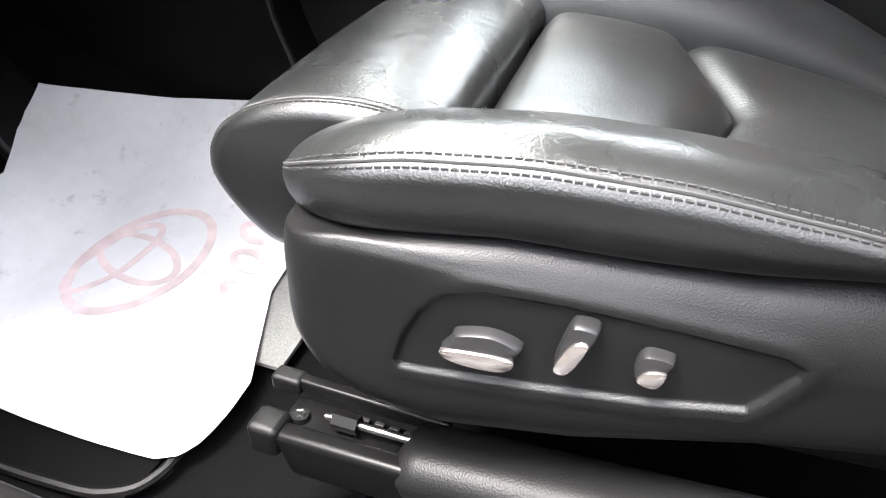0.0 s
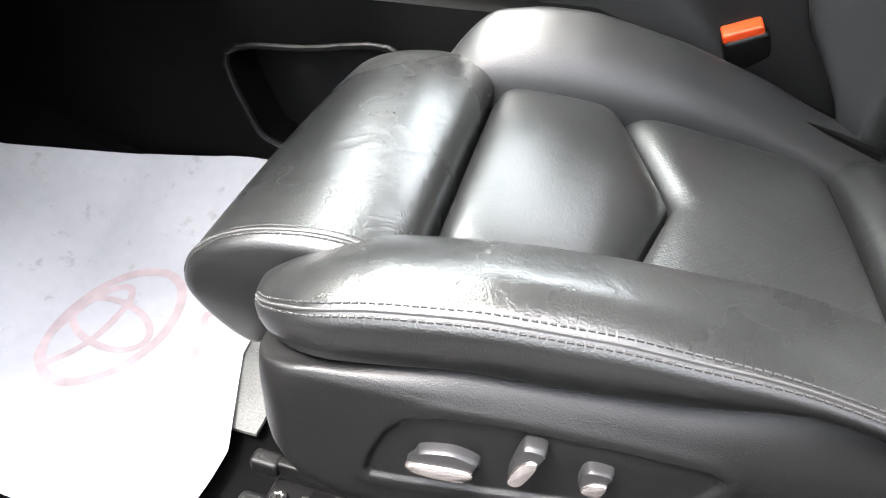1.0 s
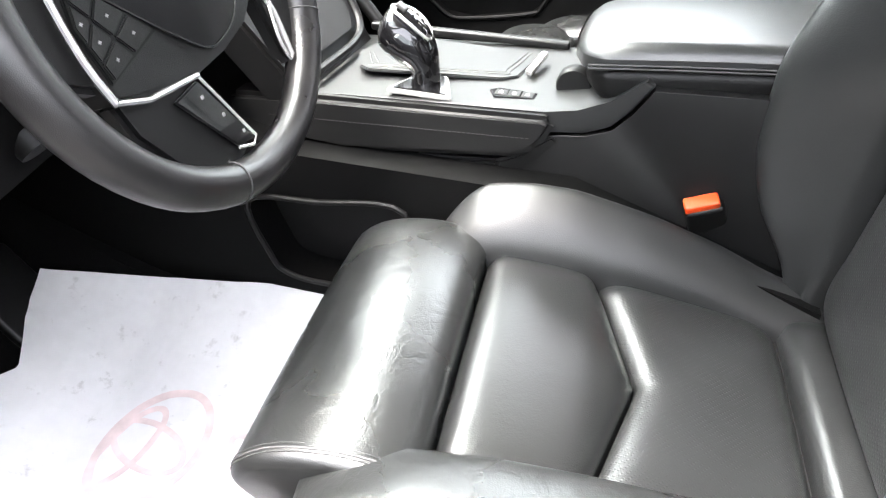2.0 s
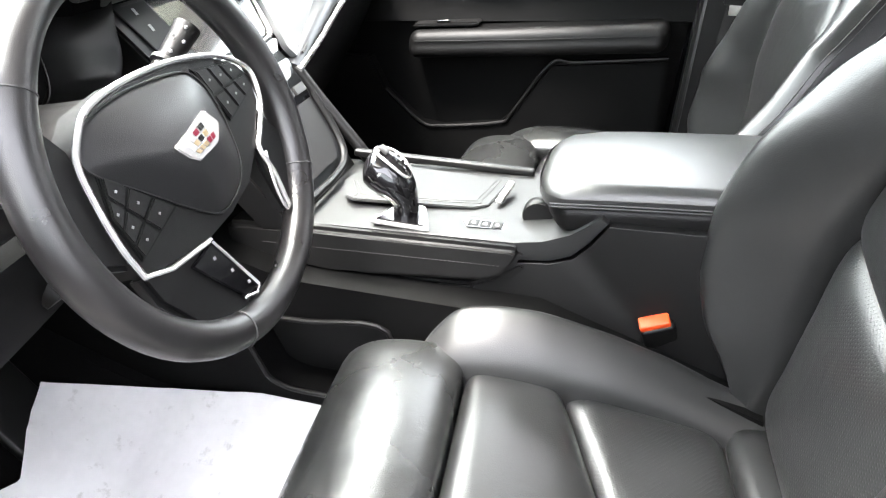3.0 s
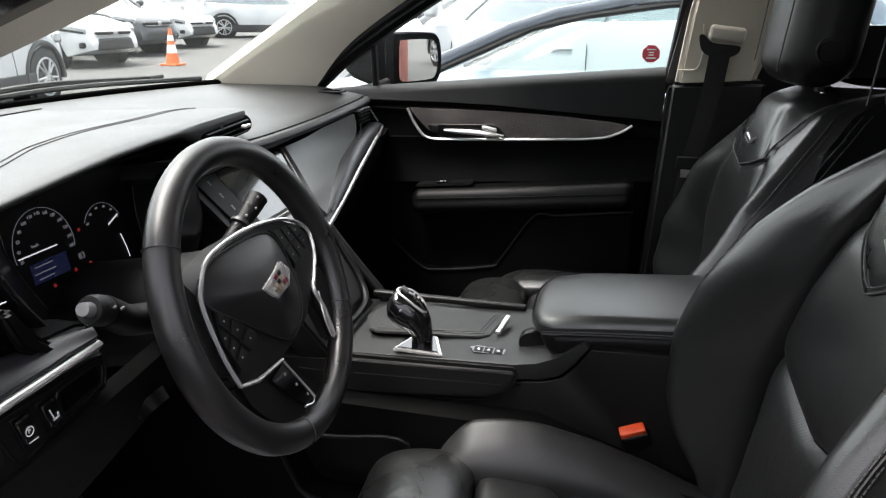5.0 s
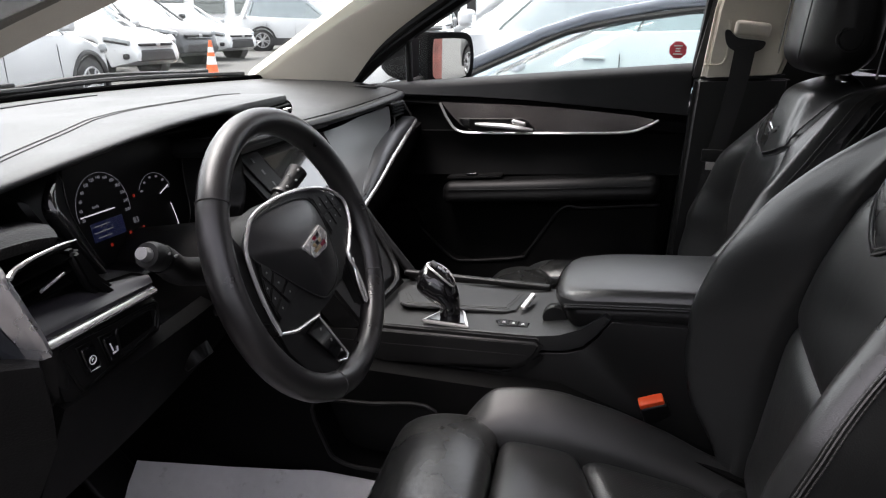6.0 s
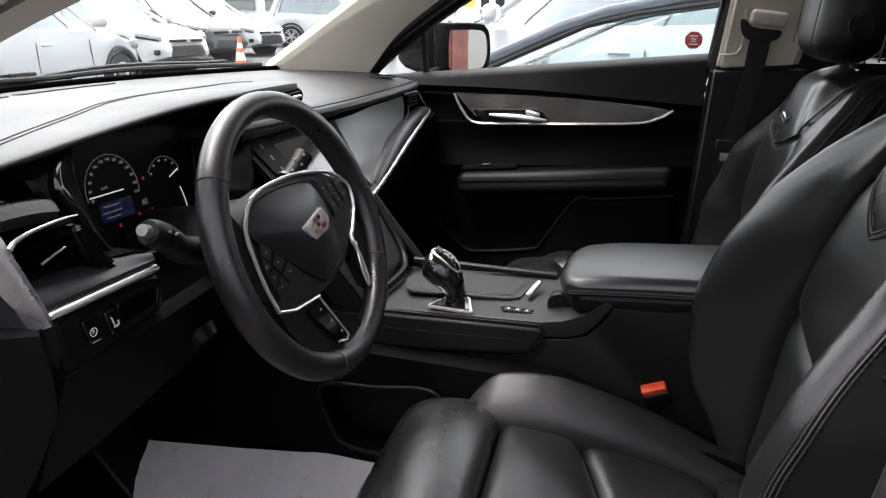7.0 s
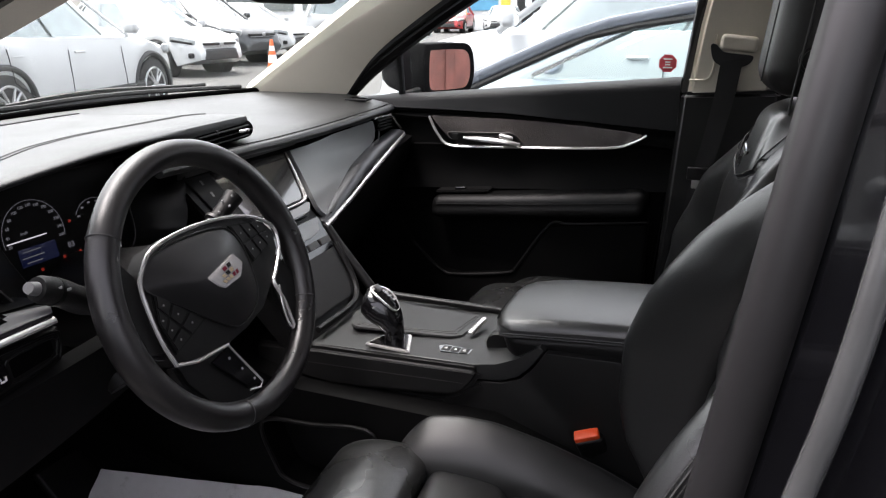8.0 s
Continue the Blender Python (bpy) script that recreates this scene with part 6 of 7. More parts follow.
# crest emblem as plain coloured shapes
crest = [(-0.045, 0.017), (0.017, 0.032), (0.030, 0.016), (0.016, -0.001), (-0.020, -0.0055), (-0.031, 0.001)]
crest = [(y - 0.002, z - 0.003) for y, z in crest]
em = part("emblem", hub_prism(crest, 0.012, 0.0250, 0.0015), CHROME, wheel, "shield emblem in chrome and enamel")
inner_field = [(-0.040, 0.0125), (0.013, 0.0255), (0.0125, 0.0015), (-0.019, -0.0035)]
for row, kinds in enumerate(((CHROME, CHROME, RED_ENAMEL, BLACK_ENAMEL, CHROME), (CHROME, GOLD, BLACK_ENAMEL, GOLD, CHROME), (GOLD, GOLD, GOLD, RED_ENAMEL, RED_ENAMEL))):
    for col, mt in enumerate(kinds):
        a0, a1, b0, b1 = (col + 0.12) / 5, (col + 0.88) / 5, (row + 0.14) / 3, (row + 0.86) / 3
        part("enamel", hub_prism([between(inner_field, a0, b0), between(inner_field, a1, b0), between(inner_field, a1, b1), between(inner_field, a0, b1)], 0.0245, 0.0257, 0.0002), mt, em)
# stalks
stalk = thing("indicator_stalk", "black indicator stalk with silver end button", "stalk")
part("stalk_arm", tube(spline([(-0.12, -0.44, 0.985), (-0.12, -0.50, 1.005), (-0.108, -0.545, 1.035), (-0.104, -0.575, 1.050)], 5), [lerp([(0, 0.019), (0.45, 0.0175), (0.7, 0.0165), (0.95, 0.0165), (1, 0.014)], i / 15) for i in range(16)], 18), SOFT_PLASTIC, stalk)
part("stalk_collar", tube([(-0.1075, -0.5485, 1.0365), (-0.107, -0.553, 1.039)], 0.0176, 18), SATIN_BLACK, stalk)
part("end_button", tube([(-0.104, -0.574, 1.0495), (-0.102, -0.586, 1.0555)], [0.0085, 0.0070], 18), TOUCH_STRIP, stalk, "silver end button")
part("stalk_mark", joined(*[rbox((0.002, 0.006, 0.003), 0.0005, (-0.091, -0.555 + 0.012 * k, 1.046 - 0.006 * k)) for k in range(2)]), GLYPH_DIM, stalk)
stalk2 = thing("wiper_stalk", "black wiper stalk with white symbols", "stalk")
part("stalk_arm", tube(spline([(-0.13, -0.30, 1.00), (-0.125, -0.25, 1.03), (-0.118, -0.215, 1.055), (-0.115, -0.195, 1.07)], 5), [0.010 + 0.006 * i / 15 for i in range(16)], 14), SOFT_PLASTIC, stalk2)
out = Vector((0.64, -0.49, 0.60))
for k, (a, side) in enumerate(((0.35, 0), (0.5, 0.006), (0.5, -0.006), (0.66, 0), (0.8, 0.007), (0.8, -0.006), (0.93, 0))):
    c = Vector((-0.13, -0.30, 1.00)).lerp(Vector((-0.115, -0.195, 1.07)), a) + out * (0.0105 + 0.006 * a) + out.cross(Vector((0.12, 0.83, 0.55))) * side
    part("stalk_mark", rbox((0.0035, 0.0035, 0.0035), 0.001, tuple(c - out * 0.0008)), GLYPH_DIM, stalk2)
part("stalk_ring", tube([Vector((-0.13, -0.30, 1.00)).lerp(Vector((-0.115, -0.195, 1.07)), a) for a in (0.56, 0.60)], 0.0158, 18), SILVER, stalk2)


# ---- far front door ----
door = thing("passenger_door", "closed black passenger door with armrest and map pocket", "car door")


def belt_z(x):
    return 1.100 + 0.092 * (x + 0.40)


def door_plane(poly, y0, y1, bevel=0.004, seg=2):
    return prism(poly, y0, y1, "y", bevel, seg)


part("door_core", door_plane([(-0.42, 0.42), (-0.42, belt_z(-0.42)), (0.492, belt_z(0.492)), (0.475, 0.95), (0.455, 0.70), (0.43, 0.42)], 0.735, 0.80, 0.008), DOOR_PLASTIC, door, "door inner skin")
def upper_at(u, v):
    """Padded top of the door: a short ledge, then an upright face down to the seam."""
    x = -0.42 + 0.905 * u
    low = lerp([(-0.42, 1.094), (-0.08, 1.098), (0.07, 1.096), (0.29, 1.084), (0.49, 1.074)], x)
    top = belt_z(x) + 0.006
    a = min(1.0, v / 0.3) * math.pi / 2
    return (x, 0.772 - 0.050 * math.sin(a) - 0.006 * max(0.0, v - 0.3) / 0.7, top - 0.010 * (1 - math.cos(a)) - max(0.0, v - 0.3) / 0.7 * (top - 0.010 - low))


part("upper_trim", sheet(upper_at, 40, 20, 0.01), DOOR_TOP, door, "stitched upper door trim")
part("upper_seam", tube([Vector(upper_at(k / 40, 0.97)) + Vector((0, -0.001, 0)) for k in range(41)], 0.0012, 5), THREAD, door)
part("under_roll", sheet(lambda u, v: (-0.42 + 0.905 * u, 0.718 + 0.012 * math.sin(math.pi * v), upper_at(u, 1.0)[2] + 0.002 - (0.020 + 0.03 * u) * v), 30, 8, 0.008), DOOR_PLASTIC, door, "soft fold under the upper trim")
metal = [(-0.152, 1.082), (-0.098, 1.081), (0.042, 1.082), (0.146, 1.080), (0.262, 1.074), (0.36, 1.067), (0.408, 1.060), (0.388, 1.041), (0.362, 1.030), (0.294, 1.022), (0.15, 1.013), (-0.06, 1.004), (-0.098, 1.024), (-0.130, 1.055)]
part("metal_inlay", door_plane(metal, 0.712, 0.724, 0.002), GREY_TRIM, door, "dark brushed metal inlay")
part("chrome_line", tube(spline([(-0.154, 0.709, 1.080), (-0.130, 0.709, 1.035), (-0.098, 0.709, 1.006), (-0.02, 0.709, 1.005), (0.15, 0.709, 1.013), (0.33, 0.709, 1.024), (0.385, 0.709, 1.040), (0.418, 0.709, 1.060)], 6), 0.004, 8, flat=0.8), CHROME, door, "chrome accent line")
recess = part("handle_recess", door_plane([(-0.100, 1.036), (-0.092, 1.040), (0.070, 1.046), (0.088, 1.040), (0.108, 1.019), (-0.045, 1.009), (-0.084, 1.016)], 0.7075, 0.713, 0.002), SATIN_BLACK, door, "black handle recess")
part("recess_edge", tube([(-0.098, 0.7085, 1.040), (0.02, 0.7085, 1.0445), (0.070, 0.7085, 1.0475), (0.090, 0.7085, 1.041), (0.112, 0.7085, 1.019)], 0.0009, 6), SILVER, recess, "thin recess edge")
part("door_handle", tube(spline([(-0.052, 0.701, 1.0290), (-0.02, 0.696, 1.0285), (0.03, 0.694, 1.0275), (0.075, 0.695, 1.024), (0.102, 0.703, 1.020)], 5), [0.003 + 0.0050 * math.sin(math.pi * (i + 1) / 22) for i in range(21)], 12, flat=0.75), CHROME, recess, "chrome door handle")
part("lock_button", rbox((0.040, 0.014, 0.013), 0.0062, (0.066, 0.6985, 1.0375), turn=Euler((0, radians(12), 0)).to_matrix()), CHROME, recess)
part("lock_switch", rbox((0.018, 0.004, 0.018), 0.002, (-0.078, 0.707, 1.030)), SOFT_PLASTIC, recess)
part("middle_panel", sheet(lambda u, v: (-0.30 + 0.785 * u, 0.728 + 0.012 * math.sin(v * math.pi), (1.0 + 0.03 * u) * (1 - v) + (0.87 + 0.05 * u) * v), 16, 10, 0.01), DOOR_PLASTIC, door)
arm = rbox((0.57, 0.090, 0.062), 0.026, (0.150, 0.706, 0.868), (10, 2, 2), 5, lambda x, y, z: (x, y - 0.010 * max(0.0, -z / 0.031), z + 0.098 * x))
part("door_armrest", arm, DOOR_LEATHER, door, "padded leather door armrest")
part("armrest_seam", tube([(-0.115, 0.6600, 0.852), (0.15, 0.6590, 0.8755), (0.41, 0.6600, 0.9010)], 0.0010, 5), DOOR_LEATHER, door)
part("switch_ledge", prism([(-0.125, 0.884), (0.02, 0.899), (0.03, 0.896), (0.02, 0.890), (-0.125, 0.876)], 0.680, 0.735, "y", 0.003), SOFT_PLASTIC, door, "window switch ledge")
part("window_switch", rbox((0.030, 0.014, 0.006), 0.002, (-0.055, 0.690, 0.895), turn=Euler((0, radians(-6), 0)).to_matrix()), GLOSS_BLACK, door)
low = [(-0.24, 0.80), (-0.20, 0.72), (-0.115, 0.648), (-0.06, 0.642), (0.08, 0.665), (0.105, 0.690), (0.19, 0.815), (0.44, 0.845), (0.44, 0.45), (-0.35, 0.45), (-0.35, 0.80)]
part("lower_panel", door_plane(low, 0.700, 0.735, 0.006), DOOR_PLASTIC, door, "lower door panel with map pocket edge")
part("pocket_edge", tube(spline([(-0.20, 0.699, 0.725), (-0.115, 0.699, 0.650), (-0.06, 0.699, 0.644), (0.08, 0.699, 0.667), (0.108, 0.699, 0.692), (0.19, 0.699, 0.815), (0.25, 0.699, 0.823), (0.44, 0.699, 0.846)], 4), 0.004, 8), PLASTIC, door)
part("lock_pin", tube([(0.425, 0.760, belt_z(0.425) - 0.002), (0.425, 0.760, belt_z(0.425) + 0.016)], 0.006, 10), CHROME, door, "chrome lock pin")
part("pin_base", tube([(0.425, 0.760, belt_z(0.425)), (0.425, 0.760, belt_z(0.425) + 0.006)], 0.012, 12), SOFT_PLASTIC, door)


def glass_x(z):
    return 0.785 - 0.10 * max(0, z - 1.12) / 0.4


part("door_glass", sheet(lambda u, v: (-0.235 + (0.735) * u + 0.02 * v, glass_x(1.10 + 0.42 * v), 1.10 + 0.42 * v), 4, 4, 0.004), GLASS, door, "clear door window glass").visible_shadow = False
part("quarter_glass", prism([(-0.42, 1.10), (-0.275, 1.10), (-0.275, 1.32)], 0.775, 0.779, "y"), GLASS, door).visible_shadow = False
part("divider_bar", tube([(-0.258, 0.770, 1.10), (-0.258, 0.735, 1.36)], 0.010, 8), SOFT_PLASTIC, door, "upright window divider bar")
part("rear_window_frame", tube([(0.492, 0.770, 1.14), (0.530, 0.68, 1.50)], 0.013, 8), SOFT_PLASTIC, door)
part("belt_seal", tube([(-0.40, 0.780, belt_z(-0.40) + 0.006), (0.49, 0.780, belt_z(0.49) + 0.006)], 0.007, 8), RUBBER, door)
sticker = thing("window_sticker", "red octagonal anti-theft sticker on the window", "sticker")
sx, sy, sz = 0.447, 0.762, 1.228
part("sticker_disc", prism([(sx + 0.022 * math.cos(radians(22.5 + 45 * i)), sz + 0.022 * math.sin(radians(22.5 + 45 * i))) for i in range(8)], sy, sy + 0.001, "y"), STICKER_RED, sticker, smooth=False)
part("sticker_bars", joined(*[rbox((w, 0.0006, 0.003), 0.0002, (sx, sy - 0.0005, sz + dz)) for w, dz in ((0.020, 0.010), (0.012, 0.003), (0.012, -0.003), (0.022, -0.010))]), STICKER_WHITE, sticker)
part("small_bars", joined(*[rbox((0.030, 0.0006, 0.003), 0.0002, (sx - 0.003, sy, sz - 0.036 - 0.006 * k)) for k in range(4)]), GLYPH_DIM, sticker)
part("small_mark", rbox((0.007, 0.0006, 0.007), 0.0002, (sx + 0.022, sy, sz - 0.038)), BLACK_ENAMEL, sticker)

# ---- pillars, roof, windscreen ----
def pillar_front(s):
    """Tapered front pillar trim; s: side."""
    a = [(-0.72, 0.668, 1.118), (-0.40, 0.650, 1.322), (-0.18, 0.615, 1.455), (0.02, 0.575, 1.555)]
    b = [(-0.42, 0.735, 1.120), (-0.31, 0.720, 1.240), (-0.10, 0.675, 1.375), (0.10, 0.620, 1.480)]
    A, B = spline(a, 6), spline(b, 6)
    rings = []
    for p, q in zip(A, B):
        m = (p + q) / 2
        n = Vector((0.35, 0.75, 0.5))
        rings.append([Vector((p.x, s * p.y, p.z)), Vector((m.x, s * (m.y - 0.012), m.z - 0.006)), Vector((q.x, s * q.y, q.z)), Vector((q.x - 0.02, s * (q.y + 0.05), q.z + 0.02)), Vector((p.x - 0.01, s * (p.y + 0.05), p.z + 0.03))])
    return loft(rings)


far_pillar = part("front_pillar_far", pillar_front(1), BEIGE, None, "beige cloth-grained front pillar trim", category="pillar", kind="structure")
part("pillar_seal", tube(spline([(-0.44, 0.748, 1.118), (-0.325, 0.738, 1.232), (-0.11, 0.695, 1.368), (0.10, 0.640, 1.472), (0.20, 0.62, 1.51)], 6), 0.016, 8), RUBBER, far_pillar, "black door seal")
part("window_frame", tube(spline([(-0.435, 0.765, 1.116), (-0.315, 0.752, 1.215), (-0.10, 0.712, 1.348), (0.10, 0.660, 1.450), (0.20, 0.64, 1.49)], 6), 0.020, 8), SATIN_BLACK, far_pillar, "black door window frame")
near_pillar = thing("front_pillar_near", "dark front pillar with taupe inner trim", "pillar", kind="structure")
edge = spline([(-0.47, -0.665, 1.128), (-0.232, -0.622, 1.250), (-0.099, -0.605, 1.306), (0.06, -0.59, 1.372), (0.32, -0.57, 1.485)], 6)
part("pillar_trim", loft([[p + Vector((0.0, 0.0, 0.0)), p + Vector((-0.03, 0.02, 0.012)), p + Vector((-0.06, 0.0, 0.035)), p + Vector((-0.05, -0.03, 0.045)), p + Vector((-0.012, -0.018, 0.012))] for p in edge]), BEIGE, near_pillar, "taupe pillar trim in shade")
part("pillar_skin", loft([[p + Vector((-0.010, -0.018, 0.014)), p + Vector((-0.05, -0.03, 0.05)), p + Vector((-0.12, -0.10, 0.10)), p + Vector((-0.08, -0.13, 0.05)), p + Vector((-0.03, -0.09, 0.012))] for p in edge]), BLACK_PAINT, near_pillar, "glossy black pillar skin")


def ws(u, v):
    y = (-0.70 + 1.40 * u)
    k = 1 - 0.18 * v
    z = 1.125 + 0.44 * v
    x = -0.86 + 0.40 * y * y + 0.89 * v - 0.08 * math.sin(math.pi * v)
    return (x, y * k, z)


wsg = part("windscreen", sheet(ws, 16, 10, 0.005), GLASS, None, "clear curved windscreen", category="windscreen", kind="structure")
wsg.visible_shadow = False
cowl = part("wiper_cowl", sheet(lambda u, v: (-1.34 + 0.51 * v + (0.66 - 0.26 * v) * (-0.74 + 1.48 * u) ** 2, -0.74 + 1.48 * u, 1.050 + 0.055 * v), 20, 4, 0.02), HOLE_BLACK, None, "black plastic wiper cowl", category="cowl", kind="structure")
part("windscreen_edge", tube(spline([(-0.845 + 0.38 * y * y, y, 1.133) for y in [-0.70 + 0.1 * i for i in range(15)]], 3), 0.008, 8), HOLE_BLACK, None, "black windscreen edge band", category="windscreen edge", kind="structure")
for y0, y1 in ((-0.55, 0.02), (0.05, 0.55)):
    wp = thing("wiper", "black windscreen wiper lying on the cowl", "wiper", group="wipers")
    at = lambda y, off: -0.86 + 0.40 * y * y - off
    part("wiper_arm", tube(spline([(at(y0, 0.16), y0, 1.125), (at((y0 + y1) / 2, 0.10), (y0 + y1) / 2, 1.152), (at(y1, 0.06), y1, 1.150)], 6), 0.007, 6), SOFT_PLASTIC, wp)
    part("wiper_blade", tube(spline([(at(y0 - 0.1, 0.02), y0 - 0.1, 1.142), (at((y0 + y1) / 2, 0.02), (y0 + y1) / 2, 1.150), (at(y1 + 0.1, 0.02), y1 + 0.1, 1.144)], 6), 0.006, 6), RUBBER, wp)
    part("blade_clip", rbox((0.02, 0.06, 0.014), 0.004, (at(y1, 0.045), y1, 1.152)), SOFT_PLASTIC, wp)
bonnet = part("bonnet", sheet(lambda u, v: (-1.30 - 0.95 * (1 - v) + 0.1 * (1 - v) * 0 + 0.5 * (-0.8 + 1.6 * u) ** 2 * (1 - v) ** 2, -0.82 + 1.64 * u, 1.035 - 0.12 * (1 - v) ** 2 - 0.10 * (-1 + 2 * u) ** 4), 20, 14, 0.02), BLACK_PAINT, None, "glossy black bonnet beyond the windscreen", category="bonnet", kind="structure")
rear_mirror = thing("interior_mirror", "black interior rear-view mirror on a short stem", "mirror")
part("mirror_housing", rbox((0.034, 0.245, 0.072), 0.0165, (-0.082, -0.024, 1.396), (1, 6, 1), 4, lambda x, y, z: (x - 0.25 * y * y, y, z * (1 - 3.0 * y * y))), SOFT_PLASTIC, rear_mirror)
part("mirror_glass", rbox((0.003, 0.222, 0.052), 0.0014, (-0.0655, -0.024, 1.396), (1, 6, 1), 3, lambda x, y, z: (x - 0.25 * y * y, y, z * (1 - 3.0 * y * y))), MIRROR, rear_mirror, "mirror glass")
part("mirror_stem", tube([(-0.09, -0.024, 1.41), (-0.15, -0.024, 1.43), (-0.205, -0.024, 1.447)], 0.011, 10), SOFT_PLASTIC, rear_mirror)
roof = part("roof_lining", sheet(lambda u, v: (0.0 + 2.0 * u, -0.60 + 1.20 * v, 1.555 + 0.05 * math.sin(math.pi * min(1, u * 1.2 + 0.1)) + 0.02 * math.sin(math.pi * v)), 16, 12, 0.05), BEIGE, None, "beige cloth roof lining", category="ceiling", kind="structure")
# far middle pillar
pil = thing("middle_pillar_far", "beige upper and black lower middle pillar with belt guide", "pillar", kind="structure")
up = [(0.503, 1.160), (0.520, 1.32), (0.560, 1.56), (0.78, 1.56), (0.72, 1.32), (0.675, 1.172)]
part("pillar_upper", prism(up, 0.655, 0.70, "y", 0.012, 3), BEIGE, pil, "beige upper pillar trim")
part("pillar_frame", prism([(p[0] - 0.0, p[1]) for p in [(0.485, 1.165), (0.515, 1.34), (0.545, 1.56), (0.565, 1.56), (0.540, 1.34), (0.505, 1.165)]], 0.70, 0.76, "y", 0.004), RUBBER, pil)
part("pillar_lower", prism([(0.492, 1.172), (0.70, 1.182), (0.70, 0.80), (0.68, 0.42), (0.455, 0.42), (0.470, 0.73)], 0.653, 0.76, "y", 0.012, 3), SOFT_PLASTIC, pil, "black lower pillar trim")
slot = [(0.545, 1.276), (0.556, 1.278), (0.575, 1.262), (0.628, 1.256), (0.634, 1.248), (0.625, 1.236), (0.60, 1.228), (0.572, 1.232), (0.552, 1.246)]
guide = part("belt_slot", prism([(p.x, p.z) for p in spline([(x, 0, z) for x, z in slot], 4, True)], 0.6485, 0.656, "y", 0.001), DARK_RECESS, pil, "dark belt slot")
part("belt_guide", rbox((0.078, 0.022, 0.034), 0.010, (0.603, 0.650, 1.281), turn=Euler((0, radians(6), 0)).to_matrix()), BEIGE, pil, "beige belt guide cap")
part("pillar_step", tube(spline([(0.506, 0.652, 1.20), (0.545, 0.652, 1.203), (0.556, 0.652, 1.235), (0.553, 0.653, 1.30)], 5), 0.0025, 6), BEIGE, pil)
belt = thing("seat_belt", "black webbing seat belt hanging on the pillar", "seat belt")


def belt_at(u, v):
    z = 1.246 - 0.80 * u
    x = lerp([(0.0, 0.592), (0.1, 0.585), (0.2, 0.572), (0.34, 0.550), (0.6, 0.53), (1.0, 0.52)], u) + (v - 0.5) * lerp([(0, 0.046), (0.35, 0.040), (1, 0.045)], u)
    return (x, 0.640 - 0.010 * math.sin(u * 3), z + (v - 0.5) * 0.010)


part("webbing", sheet(belt_at, 24, 3, 0.0014), BELT, belt)
part("belt_tongue", rbox((0.050, 0.012, 0.030), 0.004, (0.548, 0.628, 0.992)), SOFT_PLASTIC, belt, "black belt tongue")
part("tongue_plate", rbox((0.026, 0.004, 0.024), 0.001, (0.548, 0.626, 0.970)), STEEL, belt)
# rear: plain walls that close the cabin
part("rear_wall", prism([(-0.72, 0.40), (0.72, 0.40), (0.72, 1.05), (0.60, 1.56), (-0.60, 1.56), (-0.72, 1.05)], 1.75, 1.80, "x"), SOFT_PLASTIC, None, "dark cabin rear", category="wall", kind="structure")
part("rear_side_far", prism([(0.66, 0.40), (0.66, 1.215), (0.76, 1.22), (0.80, 1.30), (1.80, 1.32), (1.80, 0.40)], 0.70, 0.75, "y"), SOFT_PLASTIC, None, "dark rear door panel", category="wall", kind="structure")
part("rear_floor", rbox((0.9, 1.42, 0.04), 0.01, (1.38, 0, 0.37)), CARPET, None, "black rear carpet", category="floor", kind="structure")
part("toe_board", prism([(-0.76, 0.38), (-0.56, 0.40), (-0.70, 0.75), (-0.76, 1.09)], -0.74, 0.74, "y"), CARPET, None, "black carpeted toe board", category="wall", kind="structure")
# near middle pillar
npil = thing("middle_pillar_near", "black middle pillar with rubber door seal", "pillar", kind="structure")


def near_pillar_line(x0, y, r, name, mat):
    pts = spline([(x0 - 0.105, y, 0.42), (x0 - 0.055, y, 0.75), (x0 - 0.0, y, 1.11), (x0 + 0.032, y + 0.01, 1.354), (x0 + 0.07, y + 0.09, 1.58)], 6)
    return part(name, tube(pts, r, 10), mat, npil)


near_pillar_line(0.624, -0.770, 0.0145, "door_seal", SEAL)
part("pillar_skin", sheet(lambda u, v: (0.545 + 0.16 * u + 0.16 * v, -0.752 - 0.06 * math.sin(v * math.pi / 2) + 0.12 * max(0, u - 0.75), 0.40 + 1.18 * u), 20, 6, 0.02), BLACK_PAINT, npil, "glossy black painted pillar")

# added bead; its pale metal colour draws the streak of shine on the pillar
part("pillar_streak", tube(spline([(0.600, -0.800, 0.80), (0.652, -0.802, 1.10), (0.669, -0.802, 1.20), (0.680, -0.796, 1.30), (0.70, -0.77, 1.45)], 6), 0.0065, 12), PALE_STREAK, npil, "added pale bead for the bright streak on the pillar")

# ---- far door mirror ----
dm = thing("door_mirror", "black door mirror with bright glass", "door mirror")
mt = Matrix.Translation((-0.215, 1.00, 1.180)) @ Euler((0, 0, radians(-31))).to_matrix().to_4x4()
glass_line = [(y * 0.86, z) for y, z in [(-0.098, -0.030), (-0.092, -0.060), (-0.060, -0.068), (0.060, -0.066), (0.092, -0.050), (0.104, -0.010), (0.098, 0.040), (0.080, 0.062), (0.040, 0.068), (-0.070, 0.068), (-0.094, 0.058)]]
rings = []
for x, k, dy in ((0.010, 1.10, 0.0), (0.004, 1.15, 0.0), (-0.04, 1.15, -0.010), (-0.095, 1.05, -0.030), (-0.150, 0.86, -0.050), (-0.185, 0.62, -0.062), (-0.20, 0.30, -0.068)):
    rings.append([mt @ Vector((x, p.y * k + dy, p.z * k)) for p in spline([(0, y, z) for y, z in glass_line], 4, True)])
